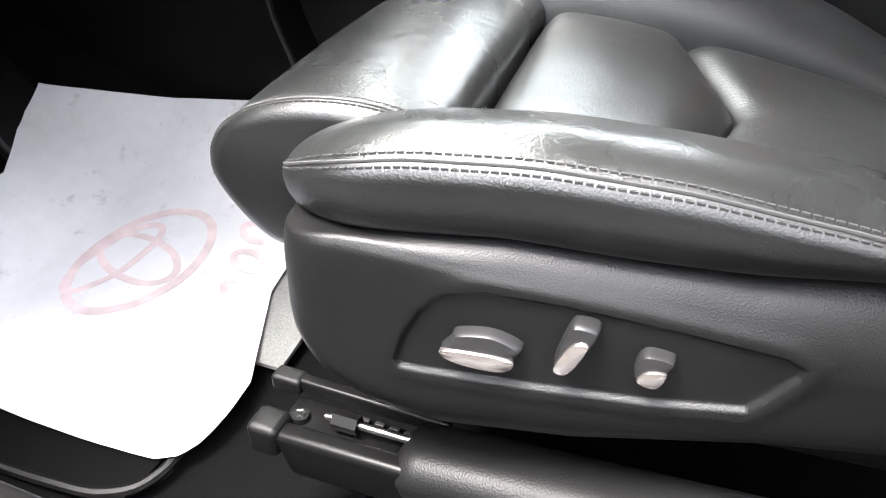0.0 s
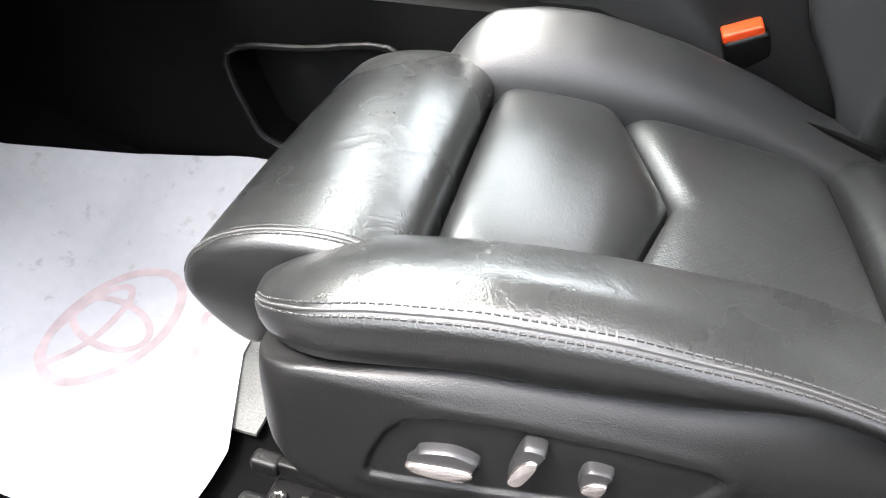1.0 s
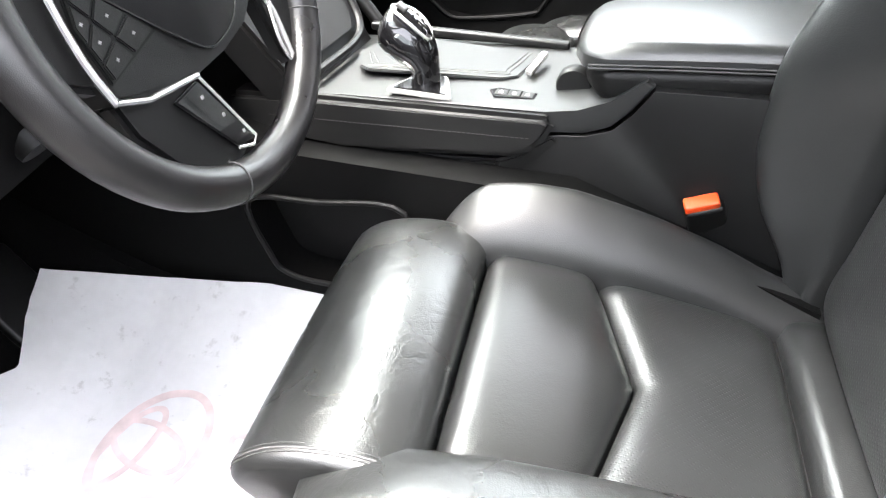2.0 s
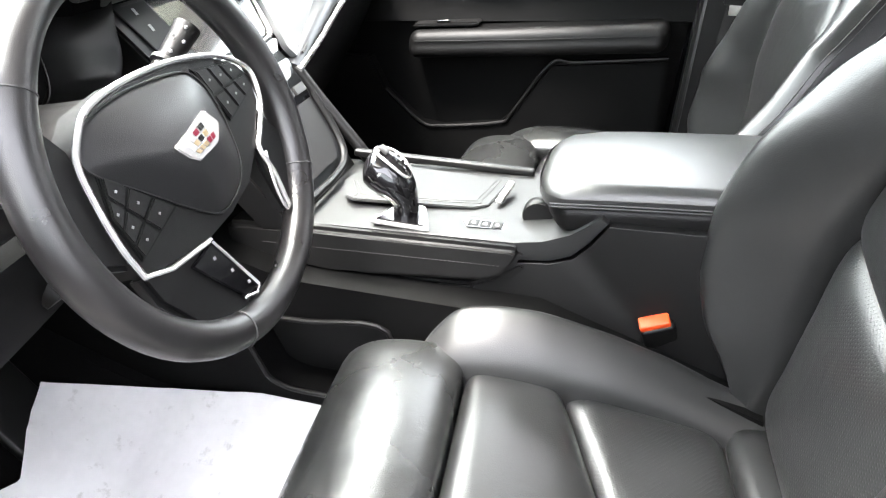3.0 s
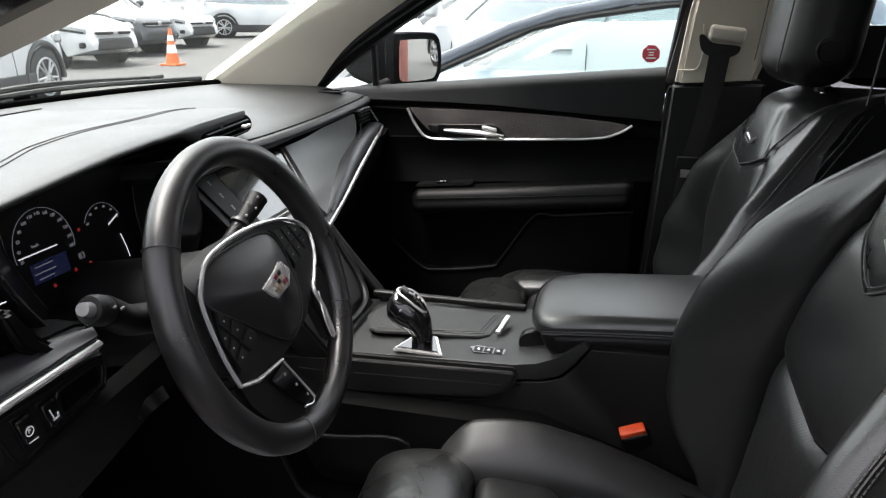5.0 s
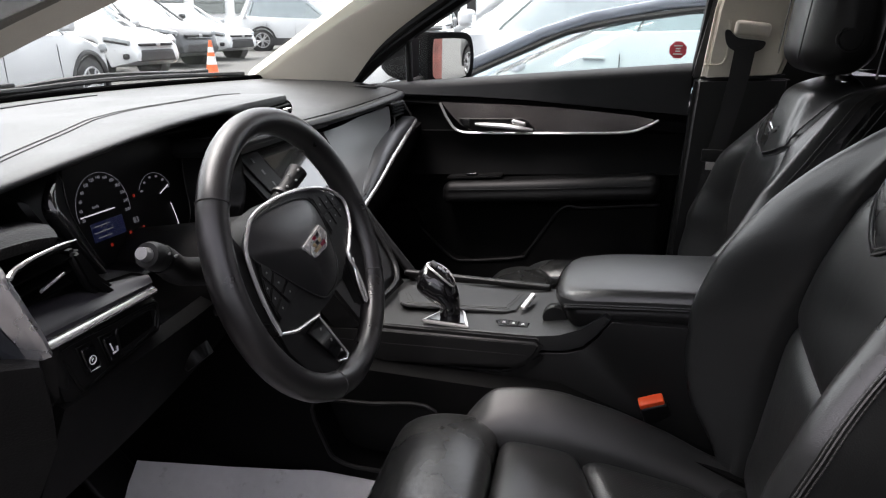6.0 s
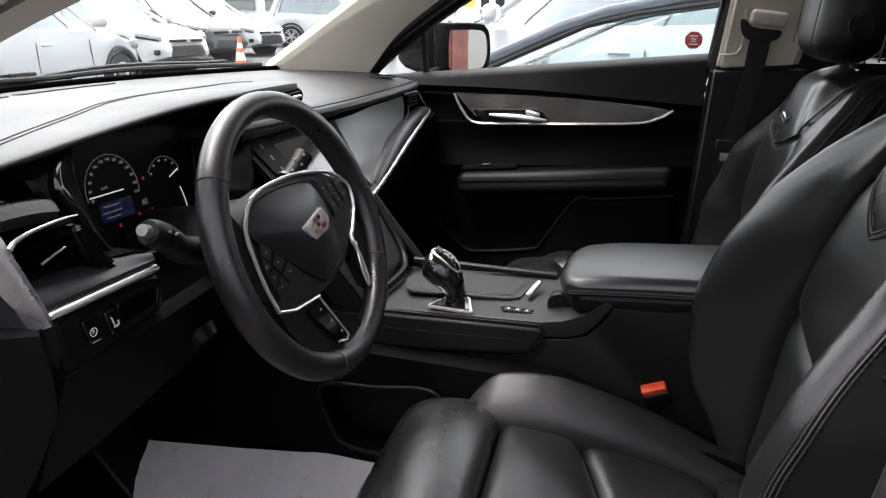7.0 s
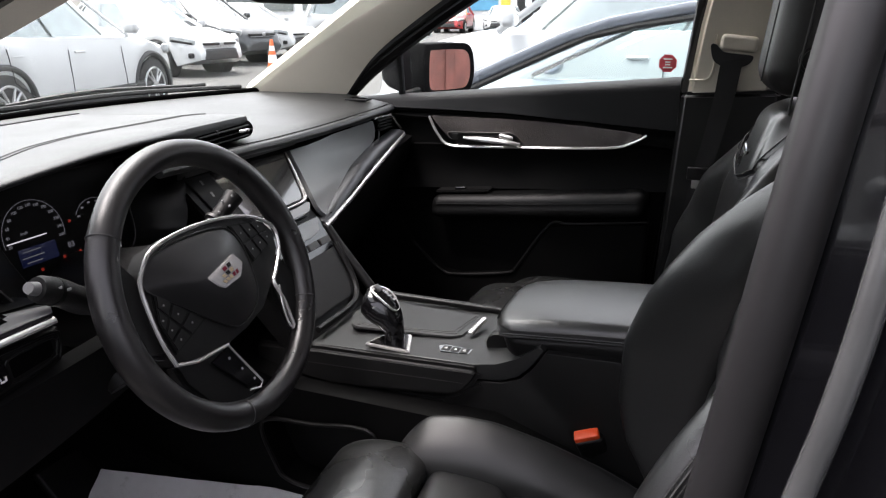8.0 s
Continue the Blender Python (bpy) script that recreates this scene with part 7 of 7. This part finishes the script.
part("mirror_shell", loft(rings), MIRROR_SHELL, dm, "glossy black mirror shell")
part("mirror_glass", moved(prism([(p.y * 0.90, p.z * 0.86) for p in spline([(0, y, z) for y, z in glass_line], 4, True)], 0.010, 0.013, "x"), mt), MIRROR, dm, "mirror glass reflecting the lot")
part("mirror_foot", tube(spline([(-0.27, 0.96, 1.120), (-0.30, 0.90, 1.105), (-0.34, 0.80, 1.10)], 4), [0.03 - 0.0005 * i for i in range(9)], 12, flat=0.6), SOFT_PLASTIC, dm, "mirror foot")


# ---- the car park ----
def ground_z(x, y):
    """The lot rises a little away from the car."""
    return 0.006 * max(0.0, min(math.hypot(x, y), 25.0) - 2.5)


def ground_mesh():
    bm = bmesh.new()
    rows = []
    for r in [0.4, 1.2, 2.5, 3, 4, 5, 6, 7, 8, 9, 10, 12, 14, 16, 18, 20, 22, 24, 25, 27, 40, 120, 800]:
        rows.append([bm.verts.new((r * math.cos(2 * math.pi * k / 48), r * math.sin(2 * math.pi * k / 48), ground_z(r, 0))) for k in range(48)])
    quads(bm, rows, False, True)
    bm.faces.new(rows[0])
    return bm


ground = part("ground", ground_mesh(), ASPHALT, None, "weathered grey asphalt car park", category="ground", kind="structure")


def parked_car(name, label, at, turn, paint, length=4.5, width=1.82, height=1.47, bonnet=0.95, suv=False, rake=0.80, glass=None, bow=0.9, rail=0.035, front=None):
    """Nose towards +x before turning; body, glasshouse, wheels, lamps."""
    car = thing(name, label, "car", at=(at[0], at[1], ground_z(at[0], at[1])), group="parked cars")
    car.rotation_euler = (0, 0, turn)
    L, W, Hh = length / 2, width / 2, height
    belt = 0.66 * Hh if not suv else 0.63 * Hh
    n = 40
    top = [(-L, belt * 0.72), (-L + 0.10, belt * 0.98), (-L + 0.5, belt * 1.04), (0.0, belt * 1.0), (L - 1.35, belt * 0.98), (L - 1.0, belt * 0.96), (L - 0.35, belt * 0.82), (L - 0.08, belt * 0.68), (L, belt * 0.5)]
    lows = [(-L, 0.42), (-L + 0.3, 0.24), (L - 0.4, 0.22), (L, 0.34)]
    halfs = [(-L, 0.72), (-L + 0.25, 0.93), (-L + 0.9, 1.0), (L - 1.2, 1.0), (L - 0.35, 0.92), (L, 0.62)]
    wheels_x = (-L + 0.86, L - 0.90)
    wr = 0.345 if suv else 0.32
    rings = []
    for i in range(n + 1):
        s = i / n
        x = -L + 2 * L * (0.5 - 0.5 * math.cos(math.pi * s))
        t, l, h = lerp(top, x), lerp(lows, x), lerp(halfs, x) * W
        arch = max([math.sqrt(max(0.0, (wr + 0.07) ** 2 - (x - w) ** 2)) for w in wheels_x])
        side_low = max(l, wr + arch - 0.02) if arch > 0 else l
        half = [(h * 0.80, l), (h * 0.97, min(side_low + 0.0, t - 0.12)), (h, side_low + (t - side_low) * 0.35), (h * 0.985, side_low + (t - side_low) * 0.72), (h * 0.93, t - 0.035), (h * 0.80, t), (h * 0.4, t + 0.018)]
        ring = [(x, y, z) for y, z in half] + [(x, -y, z) for y, z in half[::-1]]
        rings.append(ring)
    body = part("body", loft(rings), paint, car)
    # glasshouse
    a0, a1, b0, b1 = -L + (0.25 if suv else 0.45), L - 1.25 - (0 if suv else 0.1), -L + (0.55 if suv else 1.05), L - 1.35 - rake
    def xb_at(f):
        return smooth_table(front, f) if front else a1 + (b1 - a1) * f ** bow
    rings = []
    for k in range(13):
        f = k / 12
        z = belt * 0.97 + (Hh - belt * 0.97) * f
        xa, xb = a0 + (b0 - a0) * f ** 1.3, xb_at(f)
        w = W * (0.90 - 0.20 * f)
        ring = []
        for q in range(24):
            t = 2 * math.pi * q / 24
            cx, sx = math.cos(t), math.sin(t)
            ring.append(((xa + xb) / 2 + math.copysign(abs(cx) ** 0.45, cx) * (xb - xa) / 2, math.copysign(abs(sx) ** 0.45, sx) * w, z))
        rings.append(ring)
    part("glasshouse", loft(rings[:12]), glass or CAR_GLASS, car, "tinted windows")
    last = rings[12]
    part("roof", loft([rings[11], last, [(p[0] * 0.92 + (b0 + b1) / 2 * 0.08, p[1] * 0.9, p[2] + 0.02) for p in last]]), paint, car)
    for s in (1, -1):
        for (x0, x1, th) in ((a1 - 0.03, b1 - 0.02, rail), ((a0 + a1) / 2 + 0.05, (b0 + b1) / 2 + 0.05, 0.03), (a0 + 0.06, b0 + 0.04, 0.06)):
            way = [(xb_at(q) - 0.03 if th == rail else x0 + (x1 - x0) * q, s * W * (0.90 - 0.19 * q), belt * 0.97 + (Hh - 0.04 - belt * 0.97) * q) for q in [i / 8 for i in range(9)]]
            part("window_pillar", tube(way, th, 8, flat=0.6), paint if th != 0.03 else CAR_GLASS, car)
        if front:
            part("window_seal", tube([(x - 0.012, y + s * 0.004, z - 0.030) for x, y, z in [(xb_at(q) - 0.03, s * W * (0.905 - 0.19 * q), belt * 0.97 + (Hh - 0.04 - belt * 0.97) * q) for q in [i / 10 for i in range(1, 11)]]], 0.014, 8), RUBBER, car, "black window seal")
        mr = part("door_mirror", rbox((0.12, 0.20, 0.14), 0.05, (a1 - 0.18, s * (W + 0.06), belt * 1.06), (1, 1, 1), 3), paint, car)
        part("door_seam", joined(tube([(a1 - 0.28, s * W * 1.002, 0.40), (a1 - 0.32, s * W * 0.99, belt * 0.85)], 0.005, 4), tube([(-0.35, s * W * 1.002, 0.40), (-0.35, s * W * 0.99, belt * 0.85)], 0.005, 4)), DARK_RECESS, car)
        for hx in (0.05, -0.95):
            part("door_handle", rbox((0.17, 0.03, 0.025), 0.01, (hx - 0.2, s * W * 0.985, belt * 0.82)), paint, car)
        part("headlamp", rbox((0.50, 0.10, 0.13), 0.04, (L - 0.31, s * W * 0.80, belt * 0.74), (1, 1, 1), 3, turn=Euler((0, radians(10), -s * radians(38))).to_matrix()), LAMP_GLASS, car, "clear headlamp")
        part("lamp_bezel", rbox((0.42, 0.06, 0.045), 0.02, (L - 0.30, s * (W * 0.80 + 0.03), belt * 0.74 - 0.03), (1, 1, 1), 3, turn=Euler((0, radians(10), -s * radians(38))).to_matrix()), DARK_RECESS, car)
        part("bumper_line", tube([(L - 0.02, s * W * 0.15, belt * 0.52), (L - 0.10, s * W * 0.55, belt * 0.50), (L - 0.32, s * W * 0.88, belt * 0.56)], 0.012, 6), DARK_RECESS, car)
        part("sill_trim", rbox((2 * L - 1.9, 0.06, 0.24 if suv else 0.14), 0.02, (-0.02, s * W * 0.968, 0.30 if suv else 0.27)), CLADDING if suv else DARK_RECESS, car)
        part("fog_lamp", rbox((0.12, 0.16, 0.10), 0.03, (L - 0.17, s * W * 0.72, 0.42), turn=Euler((0, 0, -s * radians(40))).to_matrix()), DARK_RECESS, car)
        part("door_gap", tube([(-0.35 - 0.95, s * W * 1.0, belt * 0.9), (-0.35 - 0.9, s * W * 1.003, 0.60), (-0.35 - 0.6, s * W * 1.003, 0.40)], 0.005, 4), DARK_RECESS, car)
        for wx in wheels_x:
            part("wheel_arch", tube([(wx + (wr + 0.075) * math.cos(a), s * (W * 0.972), wr + (wr + 0.075) * math.sin(a)) for a in [math.pi * q / 20 - 0.1 for q in range(23)]], 0.035 if suv else 0.02, 8), CLADDING if suv else DARK_RECESS, car, "dark wheel arch edge")
            part("arch_well", tube([(wx, s * (W - 0.30), wr), (wx, s * (W - 0.06), wr)], wr + 0.07, 28), DARK_RECESS, car)
            wh = part("wheel", tube([(wx, s * (W - 0.21), wr), (wx, s * (W - 0.20), wr), (wx, s * (W - 0.02), wr), (wx, s * (W - 0.01), wr)], [wr * 0.9, wr, wr, wr * 0.92], 32), RUBBER, car, "black tyre")
            part("wheel_rim", tube([(wx, s * (W - 0.02), wr), (wx, s * (W - 0.004), wr)], [wr * 0.70, wr * 0.66], 28), DARK_RECESS, wh)
            sp = []
            for q in range(10):
                a = 2 * math.pi * q / 10 + (0.12 if q % 2 else -0.12)
                sp.append(tube([(wx + 0.05 * math.cos(a), s * (W + 0.004), wr + 0.05 * math.sin(a)), (wx + wr * 0.66 * math.cos(a), s * (W - 0.004), wr + wr * 0.66 * math.sin(a))], 0.017, 6))
            sp.append(tube([(wx + wr * 0.67 * math.cos(2 * math.pi * q / 28), s * (W - 0.004), wr + wr * 0.67 * math.sin(2 * math.pi * q / 28)) for q in range(28)], 0.014, 6, True))
            sp.append(tube([(wx, s * (W - 0.01), wr), (wx, s * (W + 0.008), wr)], 0.06, 14))
            part("alloy_spokes", joined(*sp), ALLOY, wh, "silver alloy spokes")
    part("grille", rbox((0.10, W * 0.95, 0.055), 0.025, (L - 0.035, 0, belt * 0.66), (1, 6, 1), 3, lambda x, y, z: (x - 0.3 * max(0.0, abs(y) - 0.35), y, z)), DARK_RECESS, car, "slim black grille")
    part("badge", rbox((0.02, 0.11, 0.07), 0.009, (L + 0.012, 0, belt * 0.665)), ALLOY, car)
    part("grille_bar", rbox((0.03, W * 0.9, 0.012), 0.005, (L + 0.008, 0, belt * 0.62), (1, 6, 1), 2, lambda x, y, z: (x - 0.3 * max(0.0, abs(y) - 0.35), y, z)), ALLOY, car)
    part("lower_grille", rbox((0.10, W * 1.25, 0.22), 0.06, (L - 0.030, 0, 0.43), (1, 8, 2), 3, lambda x, y, z: (x - 0.55 * max(0.0, abs(y) - 0.42), y * (1 - 0.9 * z), z)), CLADDING, car, "wide black lower grille")
    return car


north = radians(90)
parked_car("parked_suv", "white compact crossover parked side on", (-7.45, 5.5, 0), radians(101), WHITE_PAINT, 4.45, 1.84, 1.66, suv=True)
parked_car("parked_hatchback", "white hatchback parked beside the crossover", (-11.4, 11.9, 0), radians(-8), WHITE_PAINT, 4.4, 1.79, 1.45)
parked_car("parked_suv", "dark grey crossover in the parked row", (-12.4, 14.7, 0), radians(-8), CHARCOAL_PAINT, 4.6, 1.86, 1.70, suv=True)
parked_car("parked_sedan", "white sedan with black grille in the row", (-12.9, 17.4, 0), radians(-8), WHITE_PAINT, 4.6, 1.8, 1.43)
parked_car("parked_suv", "white crossover seen from behind the row", (-11.8, 22.9, 0), radians(35), WHITE_PAINT, 4.6, 1.85, 1.69, suv=True)
for k in range(6):
    parked_car("parked_sedan", "white sedan in the far row" if k != 2 else "red sedan in the far row", (-20.5 + k * 2.7, 39.0 + k * 0.8, 0), radians(-80), (WHITE_PAINT, BLACK_PAINT, RED_PAINT, WHITE_PAINT, SILVER_PAINT, WHITE_PAINT)[k], 4.6, 1.8, 1.45)
cone = thing("traffic_cone", "orange traffic cone with white bands", "traffic cone", at=(-8.5, 12.3, ground_z(-8.5, 12.3)))
part("cone_base", rbox((0.36, 0.36, 0.04), 0.01, (0, 0, 0.02)), CONE_ORANGE, cone)
for z0, z1, mt in ((0.04, 0.24, CONE_ORANGE), (0.24, 0.40, CONE_WHITE), (0.40, 0.48, CONE_ORANGE), (0.48, 0.58, CONE_WHITE), (0.58, 0.71, CONE_ORANGE)):
    r = lambda z: 0.14 - 0.112 * z / 0.71
    part("cone_band", tube([(0, 0, z0), (0, 0, z1)], [r(z0), r(z1)], 24), mt, cone)
# the car alongside, seen through the passenger window
parked_car("neighbour_sedan", "silver-blue sedan parked alongside with clear windows", (0.28, 2.78, 0), radians(180), SILVER_PAINT, 4.7, 1.84, 1.455, rake=1.75, glass=TEAL_GLASS, rail=0.034, front=[(0.0, 1.06), (0.4, 0.645), (0.7, 0.325), (0.81, 0.10), (0.883, -0.11), (0.95, -0.5), (1.0, -1.0)])
parked_car("parked_suv", "white crossover beyond the neighbouring sedan", (-0.25, 5.75, 0), radians(178), WHITE_PAINT, 4.6, 1.86, 1.90, suv=True)
# unseen car, added to darken the light through the driver's door opening
parked_car("parked_suv", "unseen dark grey crossover added on the driver side to block light", (0.5, -2.85, 0), radians(180), CHARCOAL_PAINT, 4.8, 1.9, 1.85, suv=True)
# unseen wall, added to hold back sky light from the driver side
wall = thing("light_block_wall", "unseen dark grey wall added to block low side light", "wall", at=(0, -7.5, 0))
part("wall_body", rbox((60, 0.4, 4.2), 0.05, (0, 0, 2.1)), WALL_GREY, wall)
part("wall_coping", rbox((60, 0.55, 0.2), 0.04, (0, 0, 4.3)), WALL_WHITE, wall)
# building behind the lot
shop = thing("showroom", "white clad building with blue panel and dark door", "building", at=(-2, 46, 0.13))
part("wall", rbox((70, 0.4, 6.5), 0.05, (-6, 0, 3.25)), WALL_WHITE, shop)
part("blue_panel", rbox((2.2, 0.1, 2.6), 0.02, (-13.2, -0.25, 2.5)), SIGN_BLUE, shop)
part("yellow_panel", rbox((0.6, 0.1, 2.2), 0.02, (-11.6, -0.25, 2.0)), SIGN_YELLOW, shop)
dr = part("door", rbox((1.5, 0.1, 2.3), 0.02, (-10.1, -0.25, 1.15)), DARK_RECESS, shop, "dark entrance door")
part("door_notice", rbox((0.4, 0.04, 0.5), 0.01, (-10.1, -0.32, 1.7)), WALL_WHITE, dr)
for k in range(5):
    part("window", rbox((2.4, 0.1, 1.4), 0.02, (-38 + k * 3.2, -0.25, 1.9)), CAR_GLASS, shop)
# red container behind, seen in the door mirror
box = thing("red_container", "rusty red container standing behind the lot", "container", at=(10.0, 1.35, 0.04))
part("container_body", rbox((2.4, 2.9, 2.45), 0.04, (0, 0, 1.225)), RED_CRATE, box)
for k in range(6):
    part("rib", rbox((0.06, 0.14, 2.2), 0.02, (-1.22, -1.25 + k * 0.5, 1.25)), RED_CRATE, box)

parked_car("parked_sedan", "grey sedan parked behind the row", (11.5, 5.3, 0), radians(170), CHARCOAL_PAINT, 4.6, 1.8, 1.45)


# ---- outer shell of the car: open driver door, nose, tail, wheels ----
odoor = thing("driver_door", "driver door standing wide open", "car door")
dt = Matrix.Translation((-0.43, -0.84, 0)) @ Euler((0, 0, radians(-72))).to_matrix().to_4x4()
part("door_shell", moved(prism([(0.0, 0.40), (0.0, 1.08), (1.02, 1.15), (1.05, 0.9), (1.0, 0.40)], -0.10, 0.0, "y", 0.02, 3), dt), BLACK_PAINT, odoor, "glossy black door skin")
part("door_lining", moved(prism([(0.02, 0.45), (0.02, 1.08), (1.0, 1.14), (1.02, 0.9), (0.96, 0.45)], 0.002, 0.05, "y", 0.015, 3), dt), SOFT_PLASTIC, odoor, "black door lining")
part("armrest", moved(rbox((0.6, 0.07, 0.06), 0.025, (0.6, 0.075, 0.88)), dt), LEATHER_DASH, odoor)
og = part("door_glass", moved(prism([(0.20, 1.09), (0.60, 1.38), (0.98, 1.45), (0.98, 1.14)], -0.05, -0.046, "y"), dt), GLASS, odoor)
og.visible_shadow = False
part("window_frame", moved(tube(spline([(0.0, -0.05, 1.09), (0.30, -0.045, 1.28), (0.62, -0.03, 1.41), (0.98, -0.02, 1.47), (1.03, -0.045, 1.14)], 5), 0.018, 8), dt), SOFT_PLASTIC, odoor)
shell = thing("car_shell", "glossy black crossover body round the cabin", "car body", kind="structure")


def shell_ring(x, half, low, top, crown):
    pts = [(half * 0.86, low), (half * 0.98, low + 0.08), (half, low + (top - low) * 0.4), (half * 0.985, low + (top - low) * 0.75), (half * 0.93, top - 0.03), (half * 0.8, top), (half * 0.4, top + crown)]
    return [(x, y, z) for y, z in pts] + [(x, -y, z) for y, z in pts[::-1]]


nose = []
for i in range(17):
    x = -2.22 + 1.40 * i / 16
    top = lerp([(-2.22, 0.70), (-2.12, 0.83), (-1.8, 0.90), (-1.3, 0.95), (-0.82, 0.96)], x)
    nose.append(shell_ring(x, lerp([(-2.22, 0.62), (-2.05, 0.82), (-1.7, 0.93), (-0.82, 0.945)], x), lerp([(-2.22, 0.40), (-1.9, 0.26), (-0.82, 0.26)], x), top, 0.03))
part("nose", loft(nose), BLACK_PAINT, shell, "black bonnet and front wings")
tail = []
for i in range(17):
    x = 1.82 + 0.80 * i / 16
    top = lerp([(1.82, 1.12), (2.3, 1.10), (2.55, 1.02), (2.62, 0.8)], x)
    tail.append(shell_ring(x, lerp([(1.82, 0.945), (2.3, 0.90), (2.62, 0.72)], x), lerp([(1.82, 0.28), (2.62, 0.42)], x), top, 0.02))
part("tail", loft(tail), BLACK_PAINT, shell, "black tail")
part("underbody", rbox((3.2, 1.5, 0.10), 0.03, (0.4, 0, 0.26)), DARK_RECESS, shell)
for s in (1, -1):
    x0 = -0.80 if s > 0 else 0.80
    part("body_side", prism([(x0, 0.26), (x0, 1.08), (1.82, 1.14), (1.82, 0.26)], s * 0.86, s * 0.945, "y", 0.03, 3), BLACK_PAINT, shell, "black body side")
part("rear_screen", prism([(1.72, 1.14), (2.30, 1.12), (1.98, 1.56), (1.72, 1.58)], -0.56, 0.56, "y", 0.03, 3), CAR_GLASS, shell, "dark rear screen")
part("rear_side_glass", prism([(0.78, 1.17), (0.80, 1.52), (1.72, 1.50), (1.72, 1.17)], -0.735, -0.725, "y"), CAR_GLASS, shell)
part("roof_skin", sheet(lambda u, v: (0.0 + 2.05 * u, -0.64 + 1.28 * v, 1.60 + 0.05 * math.sin(math.pi * min(1, u * 1.2 + 0.1)) + 0.02 * math.sin(math.pi * v)), 16, 12, 0.015), BLACK_PAINT, shell, "black roof skin")
for wx in (-1.33, 1.52):
    for s in (1, -1):
        wh = part("wheel", tube([(wx, s * 0.72, 0.365), (wx, s * 0.73, 0.365), (wx, s * 0.945, 0.365), (wx, s * 0.955, 0.365)], [0.33, 0.365, 0.365, 0.335], 36), RUBBER, shell, "black tyre")
        part("wheel_rim", tube([(wx, s * 0.95, 0.365), (wx, s * 0.962, 0.365)], [0.245, 0.22], 30), ALLOY, wh, "silver alloy rim")
